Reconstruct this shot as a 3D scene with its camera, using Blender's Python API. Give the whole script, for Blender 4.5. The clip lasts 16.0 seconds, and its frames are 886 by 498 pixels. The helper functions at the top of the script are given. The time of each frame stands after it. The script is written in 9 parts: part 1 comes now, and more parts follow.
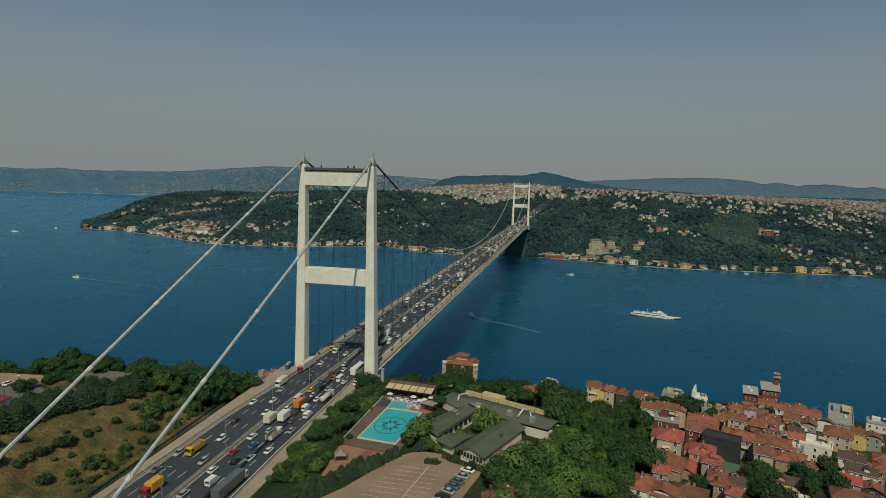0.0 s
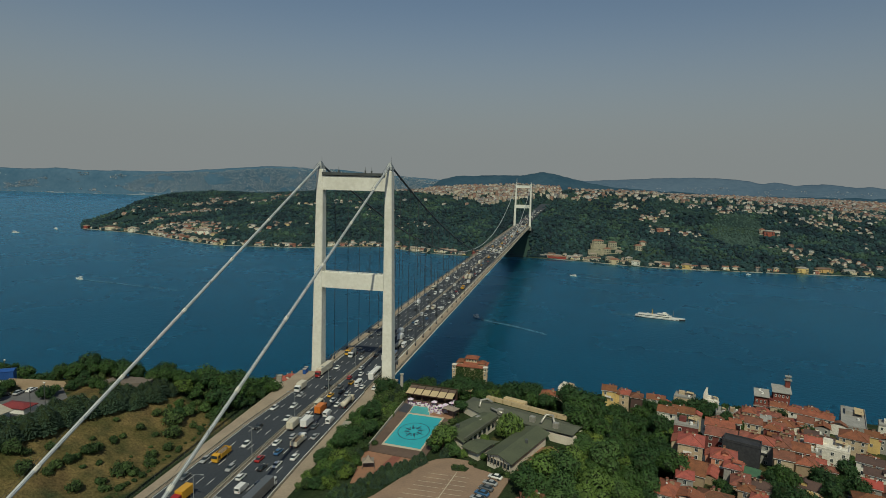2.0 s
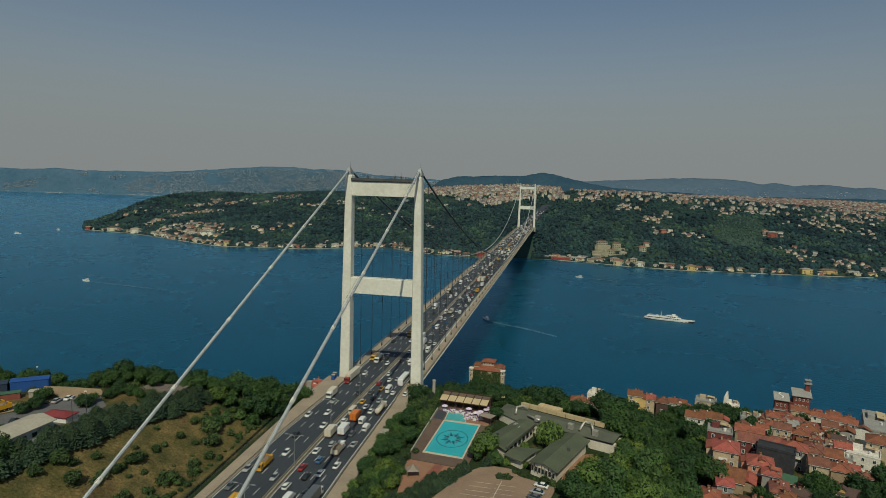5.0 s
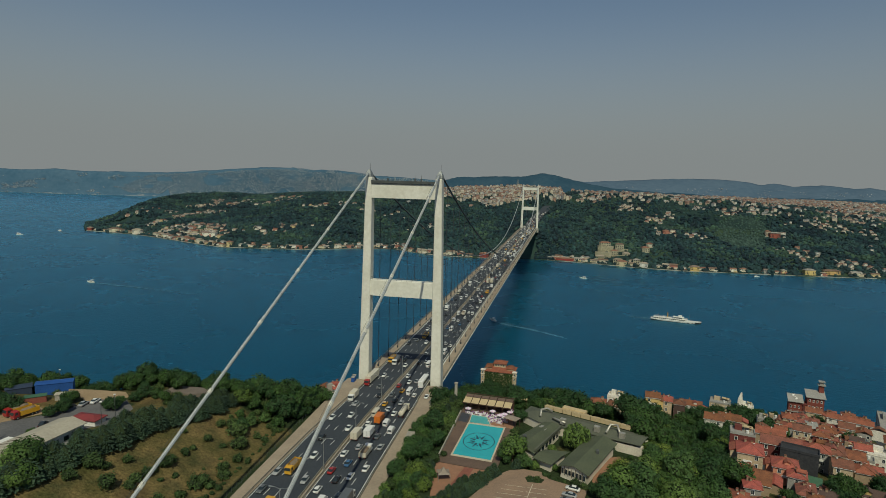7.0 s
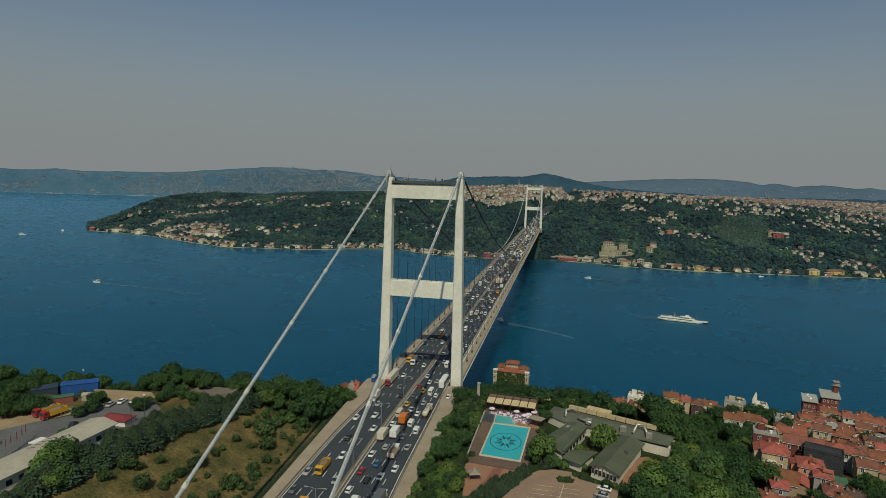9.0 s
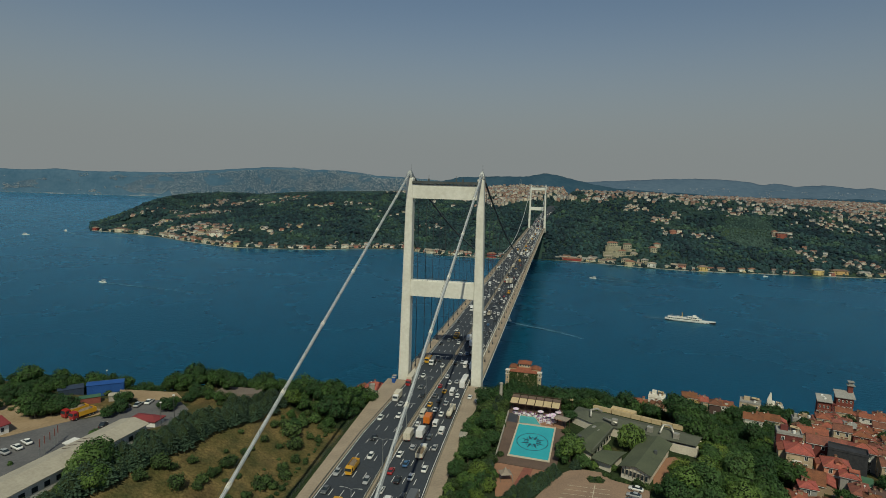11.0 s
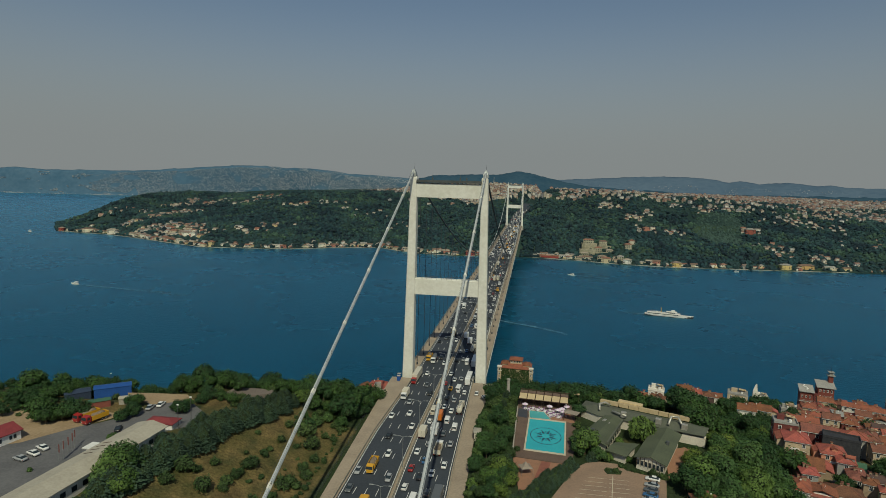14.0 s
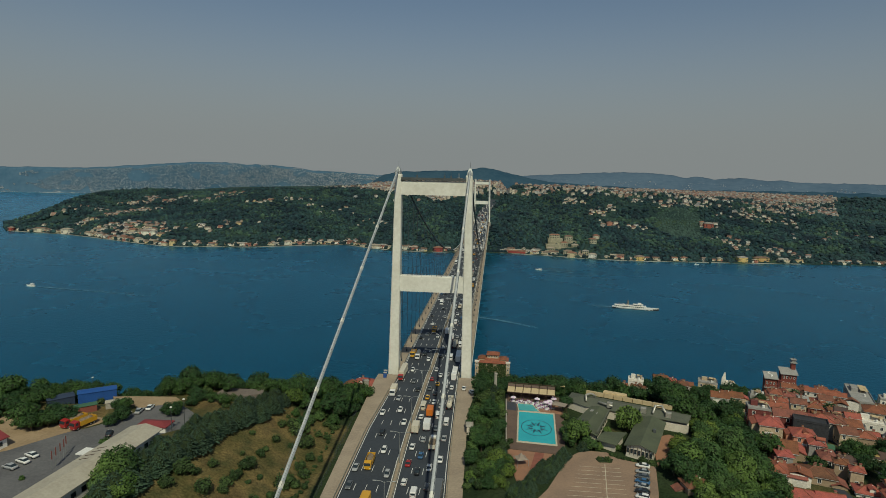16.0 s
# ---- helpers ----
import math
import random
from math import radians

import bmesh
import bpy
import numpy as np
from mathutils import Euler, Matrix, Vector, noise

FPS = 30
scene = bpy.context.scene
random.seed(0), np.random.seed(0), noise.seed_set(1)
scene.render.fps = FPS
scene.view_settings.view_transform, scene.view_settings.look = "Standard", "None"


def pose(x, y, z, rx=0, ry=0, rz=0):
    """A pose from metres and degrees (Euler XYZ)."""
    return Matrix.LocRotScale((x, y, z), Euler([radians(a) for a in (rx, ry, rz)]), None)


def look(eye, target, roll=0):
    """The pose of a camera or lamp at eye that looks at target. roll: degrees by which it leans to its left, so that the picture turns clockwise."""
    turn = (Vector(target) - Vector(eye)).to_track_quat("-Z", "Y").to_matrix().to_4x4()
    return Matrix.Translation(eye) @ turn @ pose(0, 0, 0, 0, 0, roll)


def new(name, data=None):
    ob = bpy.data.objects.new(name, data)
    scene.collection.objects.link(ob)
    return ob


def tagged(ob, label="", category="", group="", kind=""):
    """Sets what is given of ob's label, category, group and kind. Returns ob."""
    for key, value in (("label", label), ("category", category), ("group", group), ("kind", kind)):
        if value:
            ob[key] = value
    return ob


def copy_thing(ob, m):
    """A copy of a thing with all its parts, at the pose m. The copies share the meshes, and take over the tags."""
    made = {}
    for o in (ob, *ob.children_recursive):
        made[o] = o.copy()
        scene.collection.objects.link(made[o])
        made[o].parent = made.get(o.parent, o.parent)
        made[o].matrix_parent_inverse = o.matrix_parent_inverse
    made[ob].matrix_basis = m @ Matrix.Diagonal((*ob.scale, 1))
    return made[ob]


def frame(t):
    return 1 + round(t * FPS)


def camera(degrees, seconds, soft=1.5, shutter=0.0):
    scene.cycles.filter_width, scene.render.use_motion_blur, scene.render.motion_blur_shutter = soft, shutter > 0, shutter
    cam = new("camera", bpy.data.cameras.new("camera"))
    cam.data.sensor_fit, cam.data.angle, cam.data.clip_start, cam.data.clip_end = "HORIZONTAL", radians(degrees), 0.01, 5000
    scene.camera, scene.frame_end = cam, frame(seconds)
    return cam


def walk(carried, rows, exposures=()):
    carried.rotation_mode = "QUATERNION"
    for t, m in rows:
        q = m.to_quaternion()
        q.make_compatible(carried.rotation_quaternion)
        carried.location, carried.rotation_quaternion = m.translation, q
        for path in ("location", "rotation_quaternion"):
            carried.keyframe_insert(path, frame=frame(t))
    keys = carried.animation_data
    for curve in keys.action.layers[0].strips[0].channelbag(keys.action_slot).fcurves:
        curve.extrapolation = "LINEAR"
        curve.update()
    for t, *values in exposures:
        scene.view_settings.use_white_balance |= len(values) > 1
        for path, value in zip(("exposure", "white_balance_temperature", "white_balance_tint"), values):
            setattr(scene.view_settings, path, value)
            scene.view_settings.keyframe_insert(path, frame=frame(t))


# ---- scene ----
cam = camera(74.9, 16.0, soft=0.75)
PATH = [
    (0, (104.354, -252.587, 157.598), (103.941, -250.643, 157.376), 1.6),
    (0.5, (102.345, -253.106, 158.0), (101.935, -251.161, 157.777), 1.6),
    (1, (100.104, -253.767, 158.77), (99.695, -251.822, 158.547), 1.6),
    (1.5, (98.008, -254.182, 159.168), (97.601, -252.237, 158.945), 1.6),
    (2, (95.536, -254.631, 159.695), (95.13, -252.686, 159.472), 1.6),
    (2.5, (93.171, -254.928, 160.142), (92.767, -252.982, 159.919), 1.6),
    (3, (90.869, -255.51, 160.678), (90.465, -253.563, 160.455), 1.6),
    (3.5, (88.434, -255.88, 161.2), (88.032, -253.934, 160.977), 1.6),
    (4, (85.961, -256.382, 161.405), (85.56, -254.435, 161.182), 1.6),
    (6.5, (74.132, -258.829, 162.599), (73.736, -256.882, 162.377), 1.6),
    (7, (71.613, -259.409, 162.524), (71.218, -257.461, 162.303), 1.6),
    (7.5, (69.357, -259.842, 162.518), (68.963, -257.894, 162.297), 1.6),
    (8, (66.895, -260.37, 162.459), (66.501, -258.422, 162.238), 1.6),
    (8.5, (64.539, -260.974, 162.457), (64.146, -259.026, 162.236), 1.6),
    (9, (62.076, -261.478, 162.366), (61.683, -259.53, 162.145), 1.6),
    (11.5, (50.164, -264.205, 162.217), (49.772, -262.256, 161.996), 1.6),
    (12, (47.688, -264.945, 162.151), (47.296, -262.996, 161.931), 1.5),
    (12.5, (45.476, -265.698, 162.134), (45.106, -263.745, 161.913), 1.5),
    (13, (42.991, -266.509, 162.23), (42.647, -264.552, 162.007), 1.5),
    (13.5, (40.57, -267.2, 162.112), (40.248, -265.239, 161.889), 1.5),
    (14, (38.125, -268.154, 162.217), (37.829, -266.189, 161.992), 1.5),
    (14.5, (35.961, -269.048, 162.298), (35.688, -267.079, 162.07), 1.4),
    (15, (33.351, -269.777, 162.272), (33.109, -267.805, 162.043), 1.4),
    (15.5, (31.0, -270.728, 162.496), (30.792, -268.752, 162.264), 1.4),
    (16, (28.447, -271.568, 162.587), (28.276, -269.59, 162.352), 1.3),
]
walk(cam, [(t, look(eye, target, roll)) for t, eye, target, roll in PATH], exposures=((0.0, 0.0, 6400, 4), (16.0, 0.0, 6400, 4)))


# ---- world, sun, exposure ----
SUN = Vector((0.184, -0.85, 1.0)).normalized()
world = bpy.data.worlds.new("sky")
scene.world = world
world.use_nodes = True
wn = world.node_tree.nodes
wl = world.node_tree.links
sky = wn.new("ShaderNodeTexSky")
sky.sky_type = "NISHITA"
sky.sun_disc = False
sky.sun_elevation = math.asin(SUN.z)
sky.sun_rotation = math.atan2(SUN.x, SUN.y)
sky.altitude = 150
sky.air_density, sky.dust_density, sky.ozone_density = 1.15, 0.8, 3.0
# summer haze: the sky pales to an even grey towards the horizon
way = wn.new("ShaderNodeTexCoord")
axes = wn.new("ShaderNodeSeparateXYZ")
wl.new(way.outputs["Generated"], axes.inputs["Vector"])
rise = wn.new("ShaderNodeMapRange")
rise.interpolation_type = "SMOOTHSTEP"
rise.inputs["From Min"].default_value, rise.inputs["From Max"].default_value = 0.04, 0.32
rise.inputs["To Min"].default_value, rise.inputs["To Max"].default_value = 0.97, 0.16
wl.new(axes.outputs["Z"], rise.inputs["Value"])
pale = wn.new("ShaderNodeMix")
pale.data_type = "RGBA"
pale.inputs["B"].default_value = (4.15, 4.33, 4.38, 1)
wl.new(rise.outputs["Result"], pale.inputs["Factor"])
wl.new(sky.outputs["Color"], pale.inputs["A"])
wl.new(pale.outputs["Result"], wn["Background"].inputs["Color"])
wn["Background"].inputs["Strength"].default_value = 0.0555
sun = new("sun", bpy.data.lights.new("sun", "SUN"))
sun.data.energy, sun.data.angle, sun.data.color = 2.85, radians(0.6), (1.0, 0.93, 0.71)
sun.matrix_world = look(SUN * 500, (0, 0, 0))

# ---- materials ----
def mat(name, color, rough=0.7, metal=0.0, second=None, scale=0.5, fine=6.0, amount=0.5, bump=0.0, bump_scale=8.0, rand=0.0, island=0.0, coords="world", spec=0.3):
    """A noise-varied surface: colour and a second colour mixed at a coarse and a fine scale (per metre), with relief and, if asked, a shift of value per object or island."""
    m = bpy.data.materials.new(name)
    m.use_nodes = True
    n, l = m.node_tree.nodes, m.node_tree.links
    b = n["Principled BSDF"]
    b.inputs["Roughness"].default_value, b.inputs["Metallic"].default_value = rough, metal
    b.inputs["Specular IOR Level"].default_value = spec
    second = second or tuple(c * 0.7 for c in color)
    if coords == "world":
        pos = n.new("ShaderNodeNewGeometry").outputs["Position"]
    else:
        pos = n.new("ShaderNodeTexCoord").outputs["Object"]
    big, small = n.new("ShaderNodeTexNoise"), n.new("ShaderNodeTexNoise")
    for t, s in ((big, scale), (small, fine)):
        t.inputs["Scale"].default_value, t.inputs["Detail"].default_value = s, 4
        l.new(pos, t.inputs["Vector"])
    add = n.new("ShaderNodeMath")
    add.operation = "ADD"
    l.new(big.outputs["Fac"], add.inputs[0])
    l.new(small.outputs["Fac"], add.inputs[1])
    rng = n.new("ShaderNodeMapRange")
    rng.inputs["From Min"].default_value, rng.inputs["From Max"].default_value = 0.75, 1.25
    rng.inputs["To Min"].default_value, rng.inputs["To Max"].default_value = 0.0, amount * 2 if amount < 0.5 else 1.0
    l.new(add.outputs[0], rng.inputs["Value"])
    mix = n.new("ShaderNodeMix")
    mix.data_type = "RGBA"
    mix.inputs["A"].default_value, mix.inputs["B"].default_value = (*color, 1), (*second, 1)
    l.new(rng.outputs["Result"], mix.inputs["Factor"])
    out = mix.outputs["Result"]
    if rand or island:
        hsv = n.new("ShaderNodeHueSaturation")
        src = n.new("ShaderNodeObjectInfo").outputs["Random"] if rand else n.new("ShaderNodeNewGeometry").outputs["Random Per Island"]
        k = rand or island
        r2 = n.new("ShaderNodeMapRange")
        r2.inputs["To Min"].default_value, r2.inputs["To Max"].default_value = 1 - k, 1 + k
        l.new(src, r2.inputs["Value"])
        l.new(r2.outputs["Result"], hsv.inputs["Value"])
        r3 = n.new("ShaderNodeMapRange")
        r3.inputs["To Min"].default_value, r3.inputs["To Max"].default_value = 0.5 + 0.05 * k, 0.5 - 0.06 * k
        l.new(src, r3.inputs["Value"])
        l.new(r3.outputs["Result"], hsv.inputs["Hue"])
        l.new(out, hsv.inputs["Color"])
        out = hsv.outputs["Color"]
    l.new(out, b.inputs["Base Color"])
    if bump:
        bn, bt = n.new("ShaderNodeBump"), n.new("ShaderNodeTexNoise")
        bt.inputs["Scale"].default_value, bt.inputs["Detail"].default_value = bump_scale, 5
        l.new(pos, bt.inputs["Vector"])
        bn.inputs["Strength"].default_value, bn.inputs["Distance"].default_value = bump, 1.0 / bump_scale
        l.new(bt.outputs["Fac"], bn.inputs["Height"])
        l.new(bn.outputs["Normal"], b.inputs["Normal"])
    return m


def ramped(name, stops, source="island", rough=0.8, scale=0.2):
    """A surface whose colour is drawn per island or per object from a list of colours."""
    m = bpy.data.materials.new(name)
    m.use_nodes = True
    n, l = m.node_tree.nodes, m.node_tree.links
    b = n["Principled BSDF"]
    b.inputs["Roughness"].default_value = rough
    b.inputs["Specular IOR Level"].default_value = 0.25
    src = n.new("ShaderNodeNewGeometry").outputs["Random Per Island"] if source == "island" else n.new("ShaderNodeObjectInfo").outputs["Random"]
    ramp = n.new("ShaderNodeValToRGB")
    ramp.color_ramp.interpolation = "CONSTANT"
    e = ramp.color_ramp.elements
    while len(e) < len(stops):
        e.new(0.5)
    for i, c in enumerate(stops):
        e[i].position, e[i].color = i / len(stops), (*c, 1)
    l.new(src, ramp.inputs["Fac"])
    noi = n.new("ShaderNodeTexNoise")
    noi.inputs["Scale"].default_value, noi.inputs["Detail"].default_value = scale, 5
    l.new(n.new("ShaderNodeNewGeometry").outputs["Position"], noi.inputs["Vector"])
    rng = n.new("ShaderNodeMapRange")
    rng.inputs["From Min"].default_value, rng.inputs["From Max"].default_value = 0.3, 0.7
    rng.inputs["To Min"].default_value, rng.inputs["To Max"].default_value = 0.72, 1.12
    l.new(noi.outputs["Fac"], rng.inputs["Value"])
    hsv = n.new("ShaderNodeHueSaturation")
    l.new(ramp.outputs["Color"], hsv.inputs["Color"])
    l.new(rng.outputs["Result"], hsv.inputs["Value"])
    l.new(hsv.outputs["Color"], b.inputs["Base Color"])
    return m


M = {}
M["steel"] = mat("painted_steel", (0.72, 0.71, 0.64), 0.5, 0, (0.60, 0.585, 0.51), 0.10, 0.7, 0.6, 0.05, 0.7)
M["steel_dark"] = mat("dark_steel", (0.10, 0.11, 0.11), 0.55, 0.2, (0.06, 0.065, 0.065), 0.5, 4)
M["cable"] = mat("cable_wrap", (0.50, 0.52, 0.52), 0.5, 0.1, (0.38, 0.40, 0.40), 0.3, 3)
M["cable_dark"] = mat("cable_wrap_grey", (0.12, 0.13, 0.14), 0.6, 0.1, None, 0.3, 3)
M["hanger"] = mat("hanger_rope", (0.05, 0.06, 0.07), 0.6, 0.2)
M["asphalt"] = mat("asphalt", (0.050, 0.059, 0.072), 0.85, 0, (0.036, 0.043, 0.053), 0.06, 1.2, 0.7, 0.1, 12)
M["asphalt_old"] = mat("asphalt_lot", (0.140, 0.138, 0.140), 0.9, 0, (0.095, 0.095, 0.100), 0.1, 1.6, 0.7, 0.1, 10)
M["marking"] = mat("road_paint", (0.72, 0.72, 0.70), 0.6, 0, (0.5, 0.5, 0.48), 0.5, 3, 0.4)
M["walk"] = mat("footway", (0.36, 0.295, 0.220), 0.9, 0, (0.26, 0.210, 0.160), 0.12, 1.3, 0.6, 0.15, 6)
M["concrete"] = mat("concrete", (0.40, 0.37, 0.32), 0.85, 0, (0.27, 0.25, 0.21), 0.15, 2.0, 0.6, 0.1, 5)
M["barrier"] = mat("barrier", (0.36, 0.33, 0.26), 0.7, 0.1, (0.2, 0.19, 0.15), 0.4, 3)
M["galv"] = mat("galvanised", (0.36, 0.38, 0.38), 0.5, 0.5)
M["white"] = mat("white_paint", (0.78, 0.77, 0.74), 0.6, 0, (0.62, 0.61, 0.57), 0.3, 3, 0.5)
M["glass"] = mat("window_glass", (0.03, 0.04, 0.05), 0.12, 0, (0.02, 0.03, 0.035), 0.4, 2, spec=0.6)
M["leaf_oak"] = mat("leaf_broad", (0.088, 0.158, 0.031), 0.7, 0, (0.040, 0.082, 0.020), 0.22, 1.0, 0.6, rand=0.40, coords="world")
M["leaf_deep"] = mat("leaf_deep", (0.056, 0.116, 0.029), 0.7, 0, (0.026, 0.062, 0.019), 0.22, 1.0, 0.6, rand=0.40)
M["leaf_bright"] = mat("leaf_bright", (0.118, 0.168, 0.026), 0.7, 0, (0.066, 0.108, 0.02), 0.3, 1.6, 0.6, rand=0.2)
M["leaf_dark"] = mat("leaf_conifer", (0.044, 0.078, 0.042), 0.75, 0, (0.026, 0.052, 0.034), 0.3, 1.6, 0.6, rand=0.25)
M["leaf_shrub"] = mat("leaf_shrub", (0.050, 0.090, 0.024), 0.75, 0, (0.028, 0.054, 0.015), 0.3, 1.6, 0.6, rand=0.3)
# dark filling of the crowns: shade between the leaves, put into the colour
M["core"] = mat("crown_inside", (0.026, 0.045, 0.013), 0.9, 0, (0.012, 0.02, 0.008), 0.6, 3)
M["bark"] = mat("bark", (0.11, 0.085, 0.06), 0.9, 0, (0.06, 0.045, 0.03), 1, 8, bump=0.3)
# far trees: greens shifted to blue, distance haze mixed into the colour
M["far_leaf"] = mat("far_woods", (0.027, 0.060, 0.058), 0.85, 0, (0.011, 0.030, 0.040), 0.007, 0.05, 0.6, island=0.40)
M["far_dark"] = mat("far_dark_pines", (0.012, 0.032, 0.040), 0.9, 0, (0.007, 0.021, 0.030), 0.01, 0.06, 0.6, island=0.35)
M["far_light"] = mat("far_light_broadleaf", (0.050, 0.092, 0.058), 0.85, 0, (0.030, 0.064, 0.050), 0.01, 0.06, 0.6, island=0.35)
M["grove_leaf"] = mat("olive_grove", (0.052, 0.092, 0.074), 0.85, 0, (0.036, 0.070, 0.062), 0.02, 0.2, 0.6, island=0.25)

# ground: dry grass, green scrub and bare soil by a vertex mask
g = bpy.data.materials.new("ground_cover")
g.use_nodes = True
n, l = g.node_tree.nodes, g.node_tree.links
b = n["Principled BSDF"]
b.inputs["Roughness"].default_value = 0.95
b.inputs["Specular IOR Level"].default_value = 0.1
pos = n.new("ShaderNodeNewGeometry").outputs["Position"]
def noise_ramp(scale, stops, detail=6):
    t, r = n.new("ShaderNodeTexNoise"), n.new("ShaderNodeValToRGB")
    t.inputs["Scale"].default_value, t.inputs["Detail"].default_value = scale, detail
    l.new(pos, t.inputs["Vector"])
    while len(r.color_ramp.elements) < len(stops):
        r.color_ramp.elements.new(0.5)
    for i, (p, c) in enumerate(stops):
        r.color_ramp.elements[i].position, r.color_ramp.elements[i].color = p, (*c, 1)
    l.new(t.outputs["Fac"], r.inputs["Fac"])
    return r.outputs["Color"]
def mixed(fac, a, c, mode="MIX"):
    x = n.new("ShaderNodeMix")
    x.data_type, x.blend_type = "RGBA", mode
    l.new(a, x.inputs["A"])
    l.new(c, x.inputs["B"])
    if isinstance(fac, float):
        x.inputs["Factor"].default_value = fac
    else:
        l.new(fac, x.inputs["Factor"])
    return x.outputs["Result"]
dry = noise_ramp(0.09, [(0.3, (0.075, 0.078, 0.028)), (0.44, (0.115, 0.098, 0.038)), (0.56, (0.190, 0.142, 0.060)), (0.7, (0.118, 0.086, 0.040))])
green = noise_ramp(0.05, [(0.3, (0.018, 0.034, 0.014)), (0.5, (0.034, 0.052, 0.022)), (0.7, (0.040, 0.056, 0.030))])
speck = noise_ramp(1.3, [(0.3, (0.45, 0.45, 0.45)), (0.6, (1.0, 1.0, 1.0))])
at = n.new("ShaderNodeAttribute")
at.attribute_name = "dry"
wob = n.new("ShaderNodeTexNoise")
wob.inputs["Scale"].default_value = 0.12
l.new(pos, wob.inputs["Vector"])
s1 = n.new("ShaderNodeMath")
s1.operation = "ADD"
l.new(at.outputs["Fac"], s1.inputs[0])
l.new(wob.outputs["Fac"], s1.inputs[1])
s2 = n.new("ShaderNodeMapRange")
s2.inputs["From Min"].default_value, s2.inputs["From Max"].default_value = 0.85, 1.15
l.new(s1.outputs[0], s2.inputs["Value"])
# far shore ground, its green blued like the trees for haze
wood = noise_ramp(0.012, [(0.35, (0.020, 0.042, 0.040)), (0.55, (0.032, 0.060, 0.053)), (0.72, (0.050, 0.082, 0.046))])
s3 = n.new("ShaderNodeMath")
s3.operation, s3.use_clamp = "MULTIPLY", True
s3.inputs[1].default_value = -1.0
l.new(at.outputs["Fac"], s3.inputs[0])
l.new(mixed(0.8, mixed(s3.outputs[0], mixed(s2.outputs["Result"], green, dry), wood), speck, "MULTIPLY"), b.inputs["Base Color"])
bm_, bt_ = n.new("ShaderNodeBump"), n.new("ShaderNodeTexNoise")
bt_.inputs["Scale"].default_value, bt_.inputs["Detail"].default_value = 1.1, 6
l.new(pos, bt_.inputs["Vector"])
bm_.inputs["Strength"].default_value, bm_.inputs["Distance"].default_value = 0.6, 0.8
l.new(bt_.outputs["Fac"], bm_.inputs["Height"])
l.new(bm_.outputs["Normal"], b.inputs["Normal"])
M["ground"] = g

# sea: deep blue-green, small waves, broad slicks of calmer water
w = bpy.data.materials.new("sea_water")
w.use_nodes = True
n, l = w.node_tree.nodes, w.node_tree.links
n.remove(n["Principled BSDF"])
deep, shine, both = n.new("ShaderNodeSubsurfaceScattering"), n.new("ShaderNodeBsdfGlossy"), n.new("ShaderNodeMixShader")
deep.falloff = "BURLEY"
deep.inputs["Scale"].default_value = 30.0
deep.inputs["Radius"].default_value = (0.5, 1.0, 1.0)
shine.inputs["Color"].default_value = (0.45, 0.81, 0.98, 1)
pos = n.new("ShaderNodeNewGeometry").outputs["Position"]
tint = noise_ramp(0.004, [(0.3, (0.003, 0.049, 0.094)), (0.7, (0.004, 0.058, 0.109))], 4)
l.new(tint, deep.inputs["Color"])
fre, part_ = n.new("ShaderNodeFresnel"), n.new("ShaderNodeMath")
fre.inputs["IOR"].default_value = 1.33
part_.operation = "MULTIPLY"
part_.inputs[1].default_value = 0.95
l.new(fre.outputs["Fac"], part_.inputs[0])
l.new(part_.outputs[0], both.inputs["Fac"])
l.new(deep.outputs["BSSRDF"], both.inputs[1])
l.new(shine.outputs["BSDF"], both.inputs[2])
l.new(both.outputs["Shader"], n["Material Output"].inputs["Surface"])
sl = n.new("ShaderNodeTexNoise")
sl.inputs["Scale"].default_value, sl.inputs["Detail"].default_value = 0.006, 5
l.new(pos, sl.inputs["Vector"])
sr = n.new("ShaderNodeMapRange")
sr.inputs["From Min"].default_value, sr.inputs["From Max"].default_value = 0.35, 0.65
sr.inputs["To Min"].default_value, sr.inputs["To Max"].default_value = 0.22, 0.32
l.new(sl.outputs["Fac"], sr.inputs["Value"])
l.new(sr.outputs["Result"], shine.inputs["Roughness"])
wv, wb = n.new("ShaderNodeTexNoise"), n.new("ShaderNodeBump")
mp = n.new("ShaderNodeMapping")
mp.inputs["Scale"].default_value = (1.0, 1.6, 1.0)
l.new(pos, mp.inputs["Vector"])
wv.inputs["Scale"].default_value, wv.inputs["Detail"].default_value = 0.16, 6
l.new(mp.outputs["Vector"], wv.inputs["Vector"])
wb.inputs["Strength"].default_value, wb.inputs["Distance"].default_value = 0.24, 1.2
l.new(wv.outputs["Fac"], wb.inputs["Height"])
for q in (deep, shine, fre):
    l.new(wb.outputs["Normal"], q.inputs["Normal"])
M["sea"] = w

